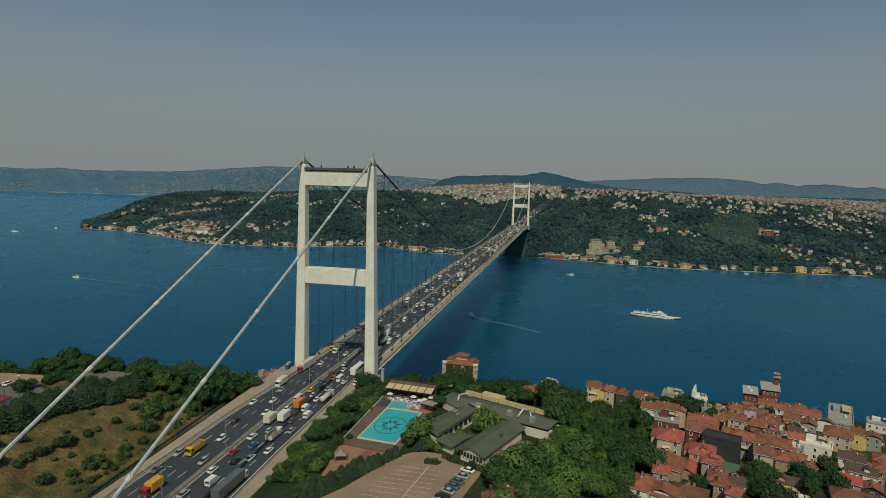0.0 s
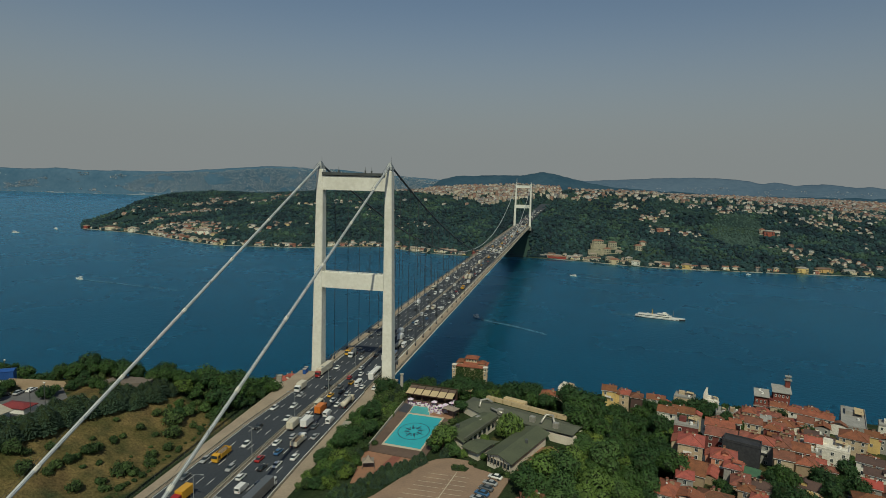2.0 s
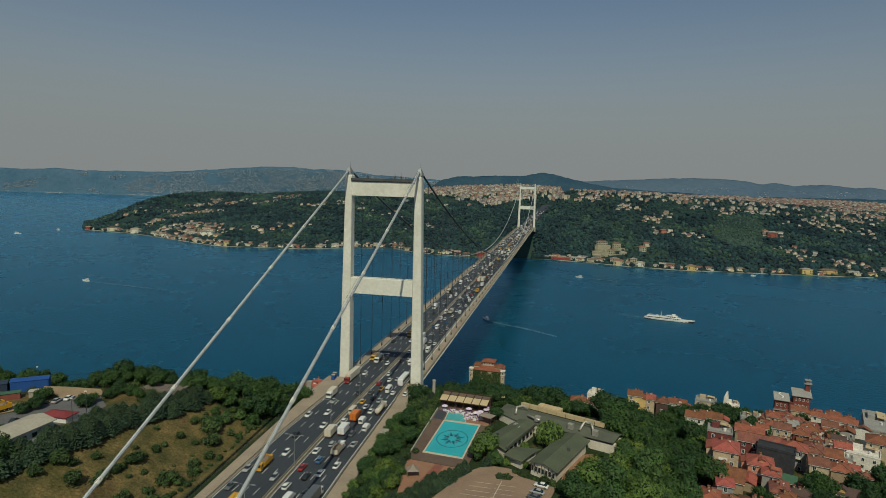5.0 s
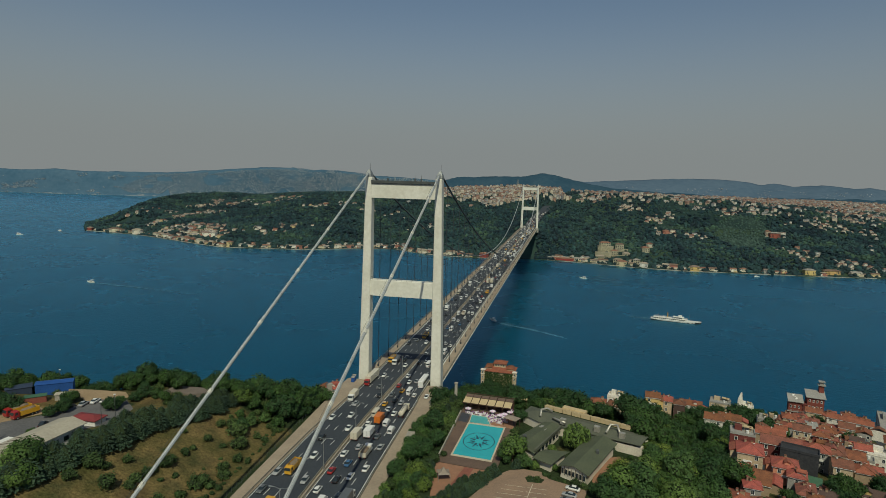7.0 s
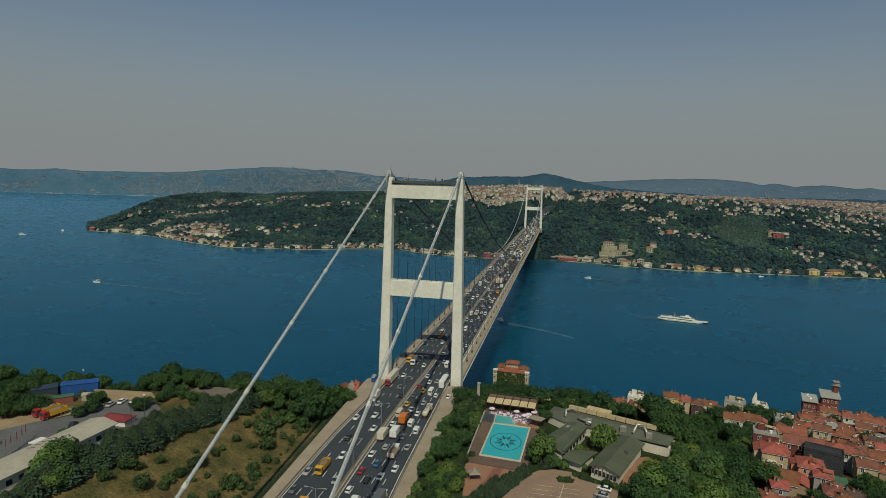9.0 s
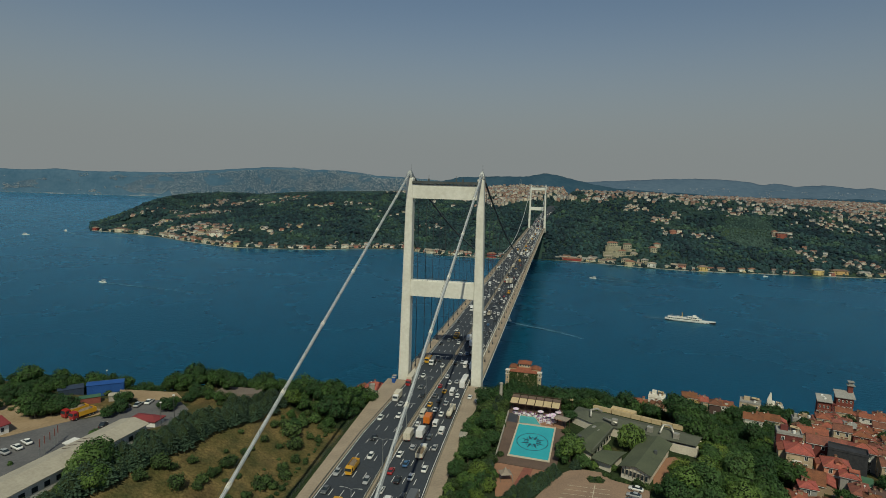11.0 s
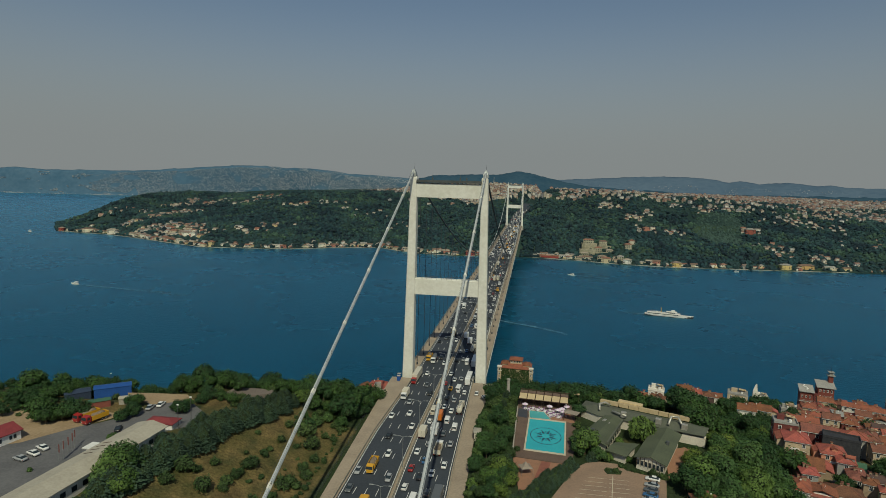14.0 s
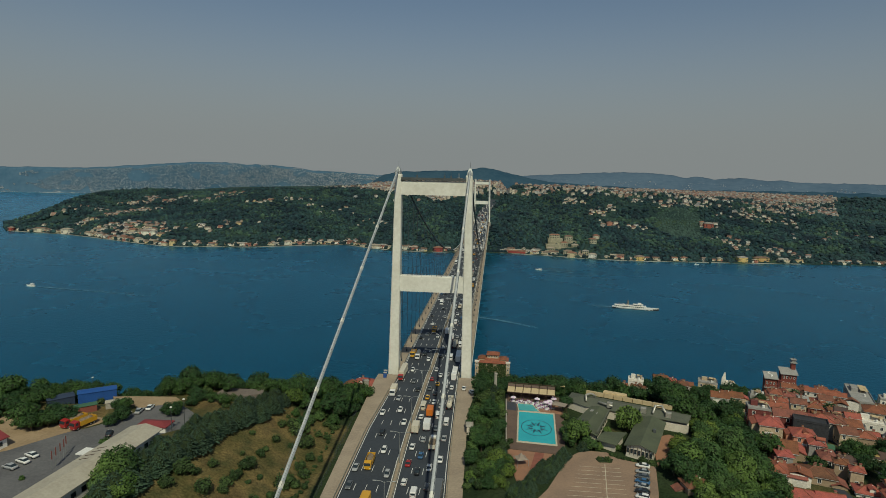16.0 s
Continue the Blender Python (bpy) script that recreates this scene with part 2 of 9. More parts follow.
# ---- mesh helpers ----
class Geo:
    """Collects the faces of one mesh."""

    def __init__(self):
        self.v, self.f, self.m = [], [], []

    def face(self, pts, mi=0):
        k = len(self.v)
        self.v += [tuple(p) for p in pts]
        self.f.append(tuple(range(k, k + len(pts))))
        self.m.append(mi)

    def box(self, x0, y0, z0, x1, y1, z1, mi=0, cut=0.0):
        """A box, its upright and top edges cut back by cut."""
        c = cut
        if not c:
            rings = [[(x0, y0, z0), (x1, y0, z0), (x1, y1, z0), (x0, y1, z0)], [(x0, y0, z1), (x1, y0, z1), (x1, y1, z1), (x0, y1, z1)]]
        else:
            def ring(e, z):
                return [(x0 + c, y0 + e, z), (x1 - c, y0 + e, z), (x1 - e, y0 + c, z), (x1 - e, y1 - c, z), (x1 - c, y1 - e, z), (x0 + c, y1 - e, z), (x0 + e, y1 - c, z), (x0 + e, y0 + c, z)]
            rings = [ring(0, z0), ring(0, z1 - c), [(min(max(x, x0 + c), x1 - c), min(max(y, y0 + c), y1 - c), z1) for x, y, _ in ring(0, z1)]]
            rings[2] = [(x0 + c, y0 + c, z1), (x1 - c, y0 + c, z1), (x1 - c, y0 + c, z1), (x1 - c, y1 - c, z1), (x1 - c, y1 - c, z1), (x0 + c, y1 - c, z1), (x0 + c, y1 - c, z1), (x0 + c, y0 + c, z1)]
        self.loft(rings, mi)

    def loft(self, rings, mi=0, caps=True, close=True):
        k, r = len(self.v), len(rings[0])
        for ring in rings:
            self.v += [tuple(p) for p in ring]
        for i in range(len(rings) - 1):
            for j in range(r if close else r - 1):
                a, b2 = k + i * r + j, k + i * r + (j + 1) % r
                self.f.append((a, b2, b2 + r, a + r))
                self.m.append(mi)
        if caps:
            self.f.append(tuple(range(k + r - 1, k - 1, -1)))
            self.f.append(tuple(range(k + (len(rings) - 1) * r, k + len(rings) * r)))
            self.m += [mi, mi]

    def prism(self, poly, z0, z1, mi=0):
        self.loft([[(x, y, z0) for x, y in poly], [(x, y, z1) for x, y in poly]], mi)

    def cyl(self, p, q, r0, r1=None, sides=8, mi=0):
        self.tube([p, q], [r0, r0 if r1 is None else r1], sides, mi)

    def tube(self, path, radii, sides=6, mi=0):
        rings = []
        for i, p in enumerate(path):
            p = Vector(p)
            d = (Vector(path[min(i + 1, len(path) - 1)]) - Vector(path[max(i - 1, 0)])).normalized()
            a = d.cross(Vector((0, 0, 1)) if abs(d.z) < 0.95 else Vector((1, 0, 0))).normalized()
            c = d.cross(a)
            r = radii[i] if isinstance(radii, (list, tuple)) else radii
            rings.append([p + (a * math.cos(t) + c * math.sin(t)) * r for t in (2 * math.pi * k / sides for k in range(sides))])
        self.loft(rings, mi)

    def blob(self, c, s, seed, mi=0, rough=0.25, freq=1.3, fine=True):
        """A lumpy closed form about c with half-sizes s."""
        k = len(self.v)
        for v in (ICO_V if fine else ICO1_V):
            d = 1 + rough * noise.noise(Vector(v) * freq + Vector((seed * 7.1, seed * 3.3, seed)))
            self.v.append((c[0] + v[0] * s[0] * d, c[1] + v[1] * s[1] * d, c[2] + v[2] * s[2] * d))
        for f in (ICO_F if fine else ICO1_F):
            self.f.append(tuple(k + i for i in f))
            self.m.append(mi)

    def mesh(self, name, mats, smooth=False):
        me = bpy.data.meshes.new(name)
        me.from_pydata(self.v, [], self.f)
        for x in mats if isinstance(mats, (list, tuple)) else [mats]:
            me.materials.append(x)
        if len(me.polygons) == len(self.m):
            me.polygons.foreach_set("material_index", self.m)
        if smooth:
            me.polygons.foreach_set("use_smooth", [True] * len(me.polygons))
        me.update()
        return me


def ico(level):
    b2 = bmesh.new()
    bmesh.ops.create_icosphere(b2, subdivisions=level, radius=1)
    out = [tuple(v.co) for v in b2.verts], [tuple(v.index for v in f.verts) for f in b2.faces]
    b2.free()
    return out


ICO_V, ICO_F = ico(2)
ICO1_V, ICO1_F = ico(1)


def fix(me):
    """Turns all faces of a mesh outwards."""
    b2 = bmesh.new()
    b2.from_mesh(me)
    bmesh.ops.recalc_face_normals(b2, faces=b2.faces)
    b2.to_mesh(me)
    b2.free()
    return me


def part(name, geo, mats, parent, label="", smooth=False):
    me = geo if isinstance(geo, bpy.types.Mesh) else fix(geo.mesh(name, mats, smooth))
    ob = new(name, me)
    ob.parent = parent
    return tagged(ob, label)


def thing(name, label, category, group="", kind="", at=None):
    ob = new(name)
    ob.empty_display_size = 0.5
    if at is not None:
        ob.matrix_basis = at
    return tagged(ob, label, category, group, kind)


def solid(name, geo, mats, label="", category="", group="", kind="", smooth=False):
    return tagged(new(name, fix(geo.mesh(name, mats, smooth))), label, category, group, kind)


def lerp(x, xs, ys):
    return float(np.interp(x, xs, ys))


def smooth01(t):
    t = min(max(t, 0.0), 1.0)
    return t * t * (3 - 2 * t)


# ---- lie of the land ----
ROAD_Z = 69.3
SHORE_X = (-1700, -1285, -1209, -1099, -966, -838, -717, -590, -522, -441, -330, -271, -211, -117, 7, 64, 142, 188, 231, 328, 465, 560, 689, 1500)
SHORE_Y = (1342, 1182, 1169, 1149, 1091, 1027, 972, 994, 1007, 1065, 1117, 1068, 1037, 1023, 1056, 1050, 1034, 1016, 999, 988, 1003, 1010, 1030, 1122)
AZ = (-43, -42.2, -41, -40, -39, -38, -37, -35, -31, -26, -16, -11, -5, 0.5, 6, 15, 26, 36)
CREST = (0, 4, 24, 46, 68, 82, 91, 97, 105, 110, 128, 124, 112, 134, 140, 122, 98, 92)
BACK = (-8, -8, 4, 14, 24, 34, 44, 60, 76, 90, 106, 120, 130, 136, 122, 118, 112, 110)
FAR = (-8, -8, -8, -8, -8, -8, -8, 5, 30, 70, 110, 140, 158, 150, 138, 130, 132, 128)


def left_edge(y):
    return lerp(y, (-320, -118, -67, -10, 0), (-13, -15, -16, -14.4, -14.2))


def right_edge(y):
    return lerp(y, (-320, -114, -90, -8, 0), (24, 17, 16, 14.3, 14.2))


def near_z(x, y):
    q = smooth01((-82 - x) / 26)
    left = lerp(y + 12 * q, (-78, -62, -50, -10, 60, 100), (82, 80 - 3 * q, 75 - 3 * q, 50, 12, -8)) + 1.4
    if x > -66:
        bank = 70 + 12.8 * smooth01((-26 - x) / 40)
        left = min(left, bank) if y < -30 else min(left, lerp(y, (-30, 5, 60, 100), (bank, 50, 12, -8)))
    right = lerp(y, (-28, 0, 60, 110, 176, 196), (72.9, 60, 38, 22, 3, -8))
    town = lerp(y, (-120, -40, 0, 60, 120, 150, 172, 190), (62, 58.5, 52, 41, 27, 19, 3, -8)) - 0.02 * max(0, x - 140) - 0.12 * min(60, max(0, x - 185)) * (1 - smooth01((y - 40) / 60))
    k = smooth01((x - 104) / 26)
    right = right * (1 - k) + town * k
    mid = lerp(y, (-4, 10, 60, 110, 174, 196), (69.6, 58, 38, 20, 3, -8))
    if x < 0:
        k = smooth01((-x - 21) / 8)
        return mid * (1 - k) + left * k - 1.2
    k = smooth01((x - 21) / 6)
    return mid * (1 - k) + right * k - 1.2


def far_z(x, y):
    dx, dy = x - 60, y + 265
    r, az = math.hypot(dx, dy), math.degrees(math.atan2(dx, dy))
    back = y - lerp(x, SHORE_X, SHORE_Y)
    if az < -43:
        return -8
    if back < 0:
        return max(-8, 1.2 + back * 0.5)
    crest, rear, far = lerp(az, AZ, CREST), lerp(az, AZ, BACK), lerp(az, AZ, FAR)
    cape = smooth01((-34 - az) / 6)
    top = 620 - 430 * cape
    z = 1.2 + lerp(back, (0, 18, 120, 0.55 * top, top, top + 380, 1900, 3000), (0.3, min(2.2, 0.1 * crest), min(24 + 0.1 * crest, 0.4 * crest), 0.62 * crest, crest, rear, far, far * 0.92))
    calm = (1 - 0.85 * cape) * (1 - 0.6 * smooth01((back - 1100) / 500))
    z += 9 * noise.noise(Vector((x * 0.006, y * 0.006, 3))) * smooth01(back / 120) * calm
    z += 22 * noise.noise(Vector((x * 0.0022, y * 0.0022, 8))) * smooth01(back / 250) * calm
    fall = smooth01((-33 - az) / 4) * smooth01((r - 2300 - 320 * smooth01((az + 39.5) / 3)) / 320)
    z -= (z + 8) * fall
    # cutting of the motorway behind the far tower
    if y > 1060:
        c = abs(x - lerp(y, (1090, 1400, 1800, 2300), (0, 0, 30, 120)))
        road = lerp(y, (1060, 1400, 1900), (ROAD_Z - 1.2, ROAD_Z + 4, 108))
        z = z + (road - z) * (1 - smooth01((c - 20) / 45)) * smooth01((y - 1066) / 40)
    return z


def ground_z(x, y):
    return near_z(x, y) if y < 600 else far_z(x, y)


def steps(*spans):
    out = []
    for a, z2, d in spans:
        out += list(np.arange(a, z2, d))
    return out + [spans[-1][1]]


gx = steps((-4900, -1800, 120), (-1800, -260, 18), (-260, 340, 5), (340, 1300, 18), (1300, 4900, 120))
gy = steps((-420, 200, 5), (200, 920, 40), (920, 1750, 13), (1750, 2700, 40), (2700, 4900, 90))
verts, dryness = [], []
for y in gy:
    for x in gx:
        px, py = x, y
        r = math.hypot(x - 60, y + 265)
        if r > 4890:
            px, py = 60 + (x - 60) * 4890 / r, -265 + (y + 265) * 4890 / r
        verts.append((px, py, ground_z(px, py)))
        d = 0.0
        if y < 0 and x < -20:
            d = 0.62 if x > -66 and y < -62 else (0.55 if x < -66 else 0.2)
        elif y < 0 and 20 < x < 110:
            d = 0.25
        elif y > 600:
            d = -1.0
        elif x > 138 and -95 < y < 125:
            d = 0.38
        dryness.append(d)
w_ = len(gx)
faces = [(j * w_ + i, j * w_ + i + 1, (j + 1) * w_ + i + 1, (j + 1) * w_ + i) for j in range(len(gy) - 1) for i in range(w_ - 1)]
me = bpy.data.meshes.new("ground")
me.from_pydata(verts, [], faces)
me.materials.append(M["ground"])
me.attributes.new("dry", "FLOAT", "POINT").data.foreach_set("value", dryness)
me.polygons.foreach_set("use_smooth", [True] * len(me.polygons))
tagged(new("ground", me), "hilly ground of dry grass and green scrub on both shores", "ground", kind="structure")
geo = Geo()
geo.face([(-4900, 0, 0), (4900, 0, 0), (4900, 4600, 0), (-4900, 4600, 0)])
tagged(new("water", geo.mesh("water", M["sea"])), "deep blue strait with small waves", "water", kind="structure")

# ---- the bridge ----


def bridge_tower(name, label, y, foot):
    t = thing(name, label, "bridge tower", "bridge towers", at=pose(0, y, 0))
    for s in (-1, 1):
        g = Geo()
        rings = []
        for z, w, d in ((foot, 5.1, 6.0), (78, 4.8, 5.8), (112, 4.2, 5.2), (150, 3.4, 4.7), (164.6, 3.1, 4.4), (165.2, 2.7, 3.8)):
            cx = s * (17.7 - 1.15 * (z - 66) / 100)
            a, c, e = w / 2, d / 2, 0.35
            rings.append([(cx - a + e, -c, z), (cx + a - e, -c, z), (cx + a, -c + e, z), (cx + a, c - e, z), (cx + a - e, c, z), (cx - a + e, c, z), (cx - a, c - e, z), (cx - a, -c + e, z)])
        g.loft(rings)
        leg = part("leg", g, M["steel"], t)
        for z in range(int(foot) + 9, 162, 11) if y < 500 else ():
            g = Geo()
            cx = s * (17.7 - 1.15 * (z - 66) / 100)
            wz = lerp(z, (foot, 78, 112, 150, 165), (5.1, 4.8, 4.2, 3.4, 3.1)) / 2 + 0.02
            dz = lerp(z, (foot, 78, 112, 150, 165), (6.0, 5.8, 5.2, 4.7, 4.4)) / 2 + 0.02
            g.box(cx - wz + 0.3, -dz, z, cx + wz - 0.3, dz, z + 0.07)
            part("seam", g, M["steel"], leg)
        g = Geo()
        g.loft([[(s * 16.9 + a, b2, z) for a, b2 in ((-1.3 * k, -2.1 * k), (1.3 * k, -2.1 * k), (1.3 * k, 2.1 * k), (-1.3 * k, 2.1 * k))] for z, k in ((165.2, 1.0), (166.6, 0.9), (168.2, 0.45), (168.8, 0.2))])
        part("saddle", g, M["galv"], t, "grey cast saddle under the cable")
        g = Geo()
        g.cyl((s * 16.9, 1.2, 168), (s * 16.9, 1.2, 171.5), 0.08, 0.04)
        part("mast", g, M["steel_dark"], t)
        g = Geo()
        g.box(s * 17.3 - 4.1, -4.6, foot - 8, s * 17.3 + 4.1, 4.6, foot + 0.6, cut=0.4)
        part("plinth", g, M["concrete"], t, "stained concrete plinth")
    for z0, z1, inner in ((155.6, 162.2, 15.6), (109.6, 117.2, 15.6)):
        g = Geo()
        g.box(-inner, -2.0, z0, inner, 2.0, z1, cut=0.25)
        beam = part("crossbeam", g, M["steel"], t)
        for z in (z0 + 2.7, z1 - 2.1) if y < 500 else ():
            g = Geo()
            g.box(-inner, -2.03, z, inner, 2.03, z + 0.09)
            part("seam", g, M["steel"], beam)
        for k in range(-2, 3) if y < 500 else ():
            g = Geo()
            g.box(k * 5.2 - 0.05, -2.02, z0 + 0.3, k * 5.2 + 0.05, 2.02, z1 - 0.3)
            part("seam", g, M["steel"], beam)
        g = Geo()
        for k in range(-6, 7):
            g.cyl((k * 2.35, -1.8, z1 - 0.1), (k * 2.35, -1.8, z1 + 1.3), 0.05)
        g.box(-inner, -1.86, z1 + 1.2, inner, -1.74, z1 + 1.3)
        g.box(-inner, -1.86, z1 + 0.6, inner, -1.74, z1 + 0.66)
        part("handrail", g, M["steel_dark"], beam)
    g = Geo()
    g.box(-15.2, -2.6, 163.2, 15.2, 2.6, 163.5)
    g.box(-15.2, -2.75, 162.5, 15.2, -2.55, 163.7)
    for k in range(-14, 15, 2):
        g.box(k - 0.1, -2.4, 162.2, k + 0.1, 2.4, 163.2)
    part("gantry", g, M["steel_dark"], t, "dark maintenance gantry over the top beam")
    for k in (-8, 5, 8):
        g = Geo()
        g.box(k - 0.3, -0.3, 163.5, k + 0.3, 0.3, 164.9)
        g.cyl((k, 0, 164.9), (k, 0, 166.4), 0.06)
        part("beacon", g, M["steel_dark"], t)
    return t


bridge_tower("bridge_tower", "tall white painted steel bridge tower with two crossbeams", 0, 65.5)
bridge_tower("bridge_tower", "far white steel bridge tower above the wooded shore", 1090, 67.0)


def cable_z(y):
    if y < 0:
        return 167.6 + 0.479 * y + 0.2 * 4 * (y / 210) * (1 + y / 210)
    if y > 1090:
        return 167.6 - 0.46 * (y - 1090)
    return 76.2 + 91.4 * (1 - 2 * y / 1090) ** 2


for s in (-1, 1):
    c = thing("suspension_cable", "grey wrapped main suspension cable with thin hangers", "cable", "main cables")
    x = s * 16.9
    g = Geo()
    ys = list(np.linspace(-215, 0, 30))
    g.tube([(x, y, cable_z(y)) for y in ys], 0.48, 16)
    part("backstay", g, M["cable"], c, "pale grey backstay cable", True)
    g = Geo()
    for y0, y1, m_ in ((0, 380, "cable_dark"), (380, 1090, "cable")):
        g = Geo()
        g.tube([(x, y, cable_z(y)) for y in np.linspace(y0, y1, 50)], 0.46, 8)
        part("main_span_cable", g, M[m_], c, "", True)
    g = Geo()
    ys = list(np.linspace(1090, 1300, 12))
    g.tube([(x, y, cable_z(y)) for y in ys], 0.42, 6)
    part("far_backstay", g, M["cable"], c, "", True)
    gc = Geo()
    gc.cyl((0, -0.7, -0.342), (0, 0.7, 0.342), 0.58, sides=10)
    clamp_mesh = fix(gc.mesh("clamp", M["steel"]))
    for y in np.arange(-205, -10, 26.0):
        ob = part("clamp", clamp_mesh, None, c)
        ob.location = (x, y, cable_z(y))
    for side in (-0.45, 0.45):
        g = Geo()
        ys = np.linspace(-210, -2, 24)
        g.tube([(x + side, y, cable_z(y) + 1.25) for y in ys], 0.035, 4)
        for y in np.arange(-205, -5, 13.0):
            g.cyl((x + side, y, cable_z(y)), (x + side, y, cable_z(y) + 1.3), 0.04, sides=4)
        part("hand_rope", g, M["hanger"], c)
    for k in range(1, 61):
        y = k * 17.87
        g = Geo()
        z1 = cable_z(y)
        for d in (-0.3, 0.3):
            g.cyl((x, y + d, ROAD_Z - 0.6), (x, y + d, z1), 0.075, sides=5)
        g.cyl((x, y - 0.6, z1 - 0.02), (x, y + 0.6, z1 + 0.02), 0.55, sides=8)
        g.box(x - 0.3, y - 0.5, ROAD_Z - 0.7, x + 0.3, y + 0.5, ROAD_Z + 0.7)
        part("hanger", g, M["hanger"], c)

# deck over the strait: shallow steel box with footways outside the hangers
deck = thing("bridge_deck", "long grey steel bridge deck with footways and railings", "bridge deck", kind="structure")
g = Geo()
prof = [(-14.2, -0.02), (14.2, -0.02), (14.3, -0.5), (19.6, -0.75), (19.8, -1.2), (14.6, -1.6), (11.0, -3.2), (-11.0, -3.2), (-14.6, -1.6), (-19.8, -1.2), (-19.6, -0.75), (-14.3, -0.5)]
g.loft([[(x, y, ROAD_Z + z) for x, z in prof] for y in (4.6, 540, 1085.4)])
part("box_girder", g, M["steel"], deck)
g = Geo()
prof2 = [(-14.2, -0.02), (14.2, -0.02), (14.2, -3.0), (-14.2, -3.0)]
for a, z2 in ((-24, 4.6), (1085.4, 1112)):
    g.loft([[(x, y, ROAD_Z + z) for x, z in prof2] for y in (a, z2)])
part("abutment_span", g, M["concrete"], deck)
for s in (-1, 1):
    g = Geo()
    g.box(min(s * 15.0, s * 19.5), 5, ROAD_Z - 0.74, max(s * 15.0, s * 19.5), 1085, ROAD_Z - 0.45)
    part("footway", g, M["walk"], deck)
    g = Geo()
    for y in np.arange(5, 1085, 3.0):
        g.box(s * 19.45 - 0.06, y - 0.06, ROAD_Z - 0.5, s * 19.45 + 0.06, y + 0.06, ROAD_Z + 0.8)
    for z in (0.0, 0.4, 0.75):
        g.box(s * 19.45 - 0.06, 5, ROAD_Z + z, s * 19.45 + 0.06, 1085, ROAD_Z + z + 0.09)
    part("railing", g, M["barrier"], deck)
    g = Geo()
    g.box(s * 14.5 - 0.12, -24, ROAD_Z + 0.35, s * 14.5 + 0.12, 1110, ROAD_Z + 0.85)
    for y in np.arange(-24, 1110, 4.0):
        g.box(s * 14.5 - 0.08, y - 0.08, ROAD_Z - 0.1, s * 14.5 + 0.08, y + 0.08, ROAD_Z + 0.4)
    part("guard_rail", g, M["barrier"], deck)

# ---- motorway ----
def strip(g, xa, xb, y0, y1, z, d=6.0, h=0.0, mi=0):
    """A band between two lines x = xa(y), xb(y); with h it has sides."""
    ys = list(np.arange(y0, y1, d)) + [y1]
    if h:
        g.loft([[(xa(y), y, z - h), (xb(y), y, z - h), (xb(y), y, z), (xa(y), y, z)] for y in ys], mi)
    else:
        k = len(g.v)
        for y in ys:
            g.v += [(xa(y), y, z), (xb(y), y, z)]
        for i in range(len(ys) - 1):
            a = k + 2 * i
            g.f.append((a, a + 1, a + 3, a + 2))
            g.m.append(mi)


def middle(y):
    return (left_edge(y) + right_edge(y)) / 2 - 0.3 if y < 0 else 0.0


def le(y):
    return left_edge(y) if y < 0 else -14.2


def re_(y):
    return right_edge(y) if y < 0 else 14.2


g = Geo()
strip(g, le, re_, -330, 1112, ROAD_Z, 8, 0.35)
road = solid("road", g, M["asphalt"], "dark grey eight lane motorway crossing the bridge", "road", kind="structure")
g = Geo()
for f in (lambda y: le(y) + 0.45, lambda y: re_(y) - 0.45, lambda y: middle(y) - 1.0, lambda y: middle(y) + 1.0):
    strip(g, lambda y: f(y) - 0.11, lambda y: f(y) + 0.11, -330, 1112, ROAD_Z + 0.006, 8)
ob = part("edge_line", g.mesh("edge_line", M["marking"]), None, road, "white edge lines")
gd = Geo()
gd.box(-0.09, -2.0, 0.0, 0.09, 2.0, 0.008)
dash = fix(gd.mesh("lane_dash", M["marking"]))
rest = Geo()
for side in (-1, 1):
    for lane in (1, 2, 3):
        for y in np.arange(-324, 1100, 12.0):
            m0 = middle(y) + side * 1.1
            e0 = (re_(y) if side > 0 else le(y)) - side * 0.6
            x = m0 + (e0 - m0) * lane / 4
            if -125 < y < 130:
                part("lane_dash", dash, None, road).location = (x, y, ROAD_Z + 0.004)
            else:
                rest.box(x - 0.09, y - 2, ROAD_Z + 0.004, x + 0.09, y + 2, ROAD_Z + 0.012)
tagged(part("lane_dashes", rest, M["marking"], road, "white broken lane lines"), kind="stuff")
g = Geo()
for s in (-0.55, 0.55):
    strip(g, lambda y: middle(y) + s - 0.09, lambda y: middle(y) + s + 0.09, -330, 1112, ROAD_Z + 0.82, 8, 0.34)
    for y in np.arange(-328, 1112, 4.0):
        g.box(middle(y) + s - 0.06, y - 0.08, ROAD_Z, middle(y) + s + 0.06, y + 0.08, ROAD_Z + 0.5)
solid("median_barrier", g, M["barrier"], "double steel guard rail along the middle of the motorway", "guard rail", kind="structure")
g = Geo()
strip(g, lambda y: middle(y) - 0.75, lambda y: middle(y) + 0.75, -330, 1112, ROAD_Z + 0.12, 8, 0.13)
solid("median", g, M["walk"], "narrow paved strip between the two carriageways", "median", kind="structure")


def lw(y):
    return lerp(y, (-330, -118, -45, -14), (-17, -19.6, -23.0, -24.5))


def rw(y):
    return lerp(y, (-330, -113, -45, -14), (27.5, 22.0, 20.6, 24.0))


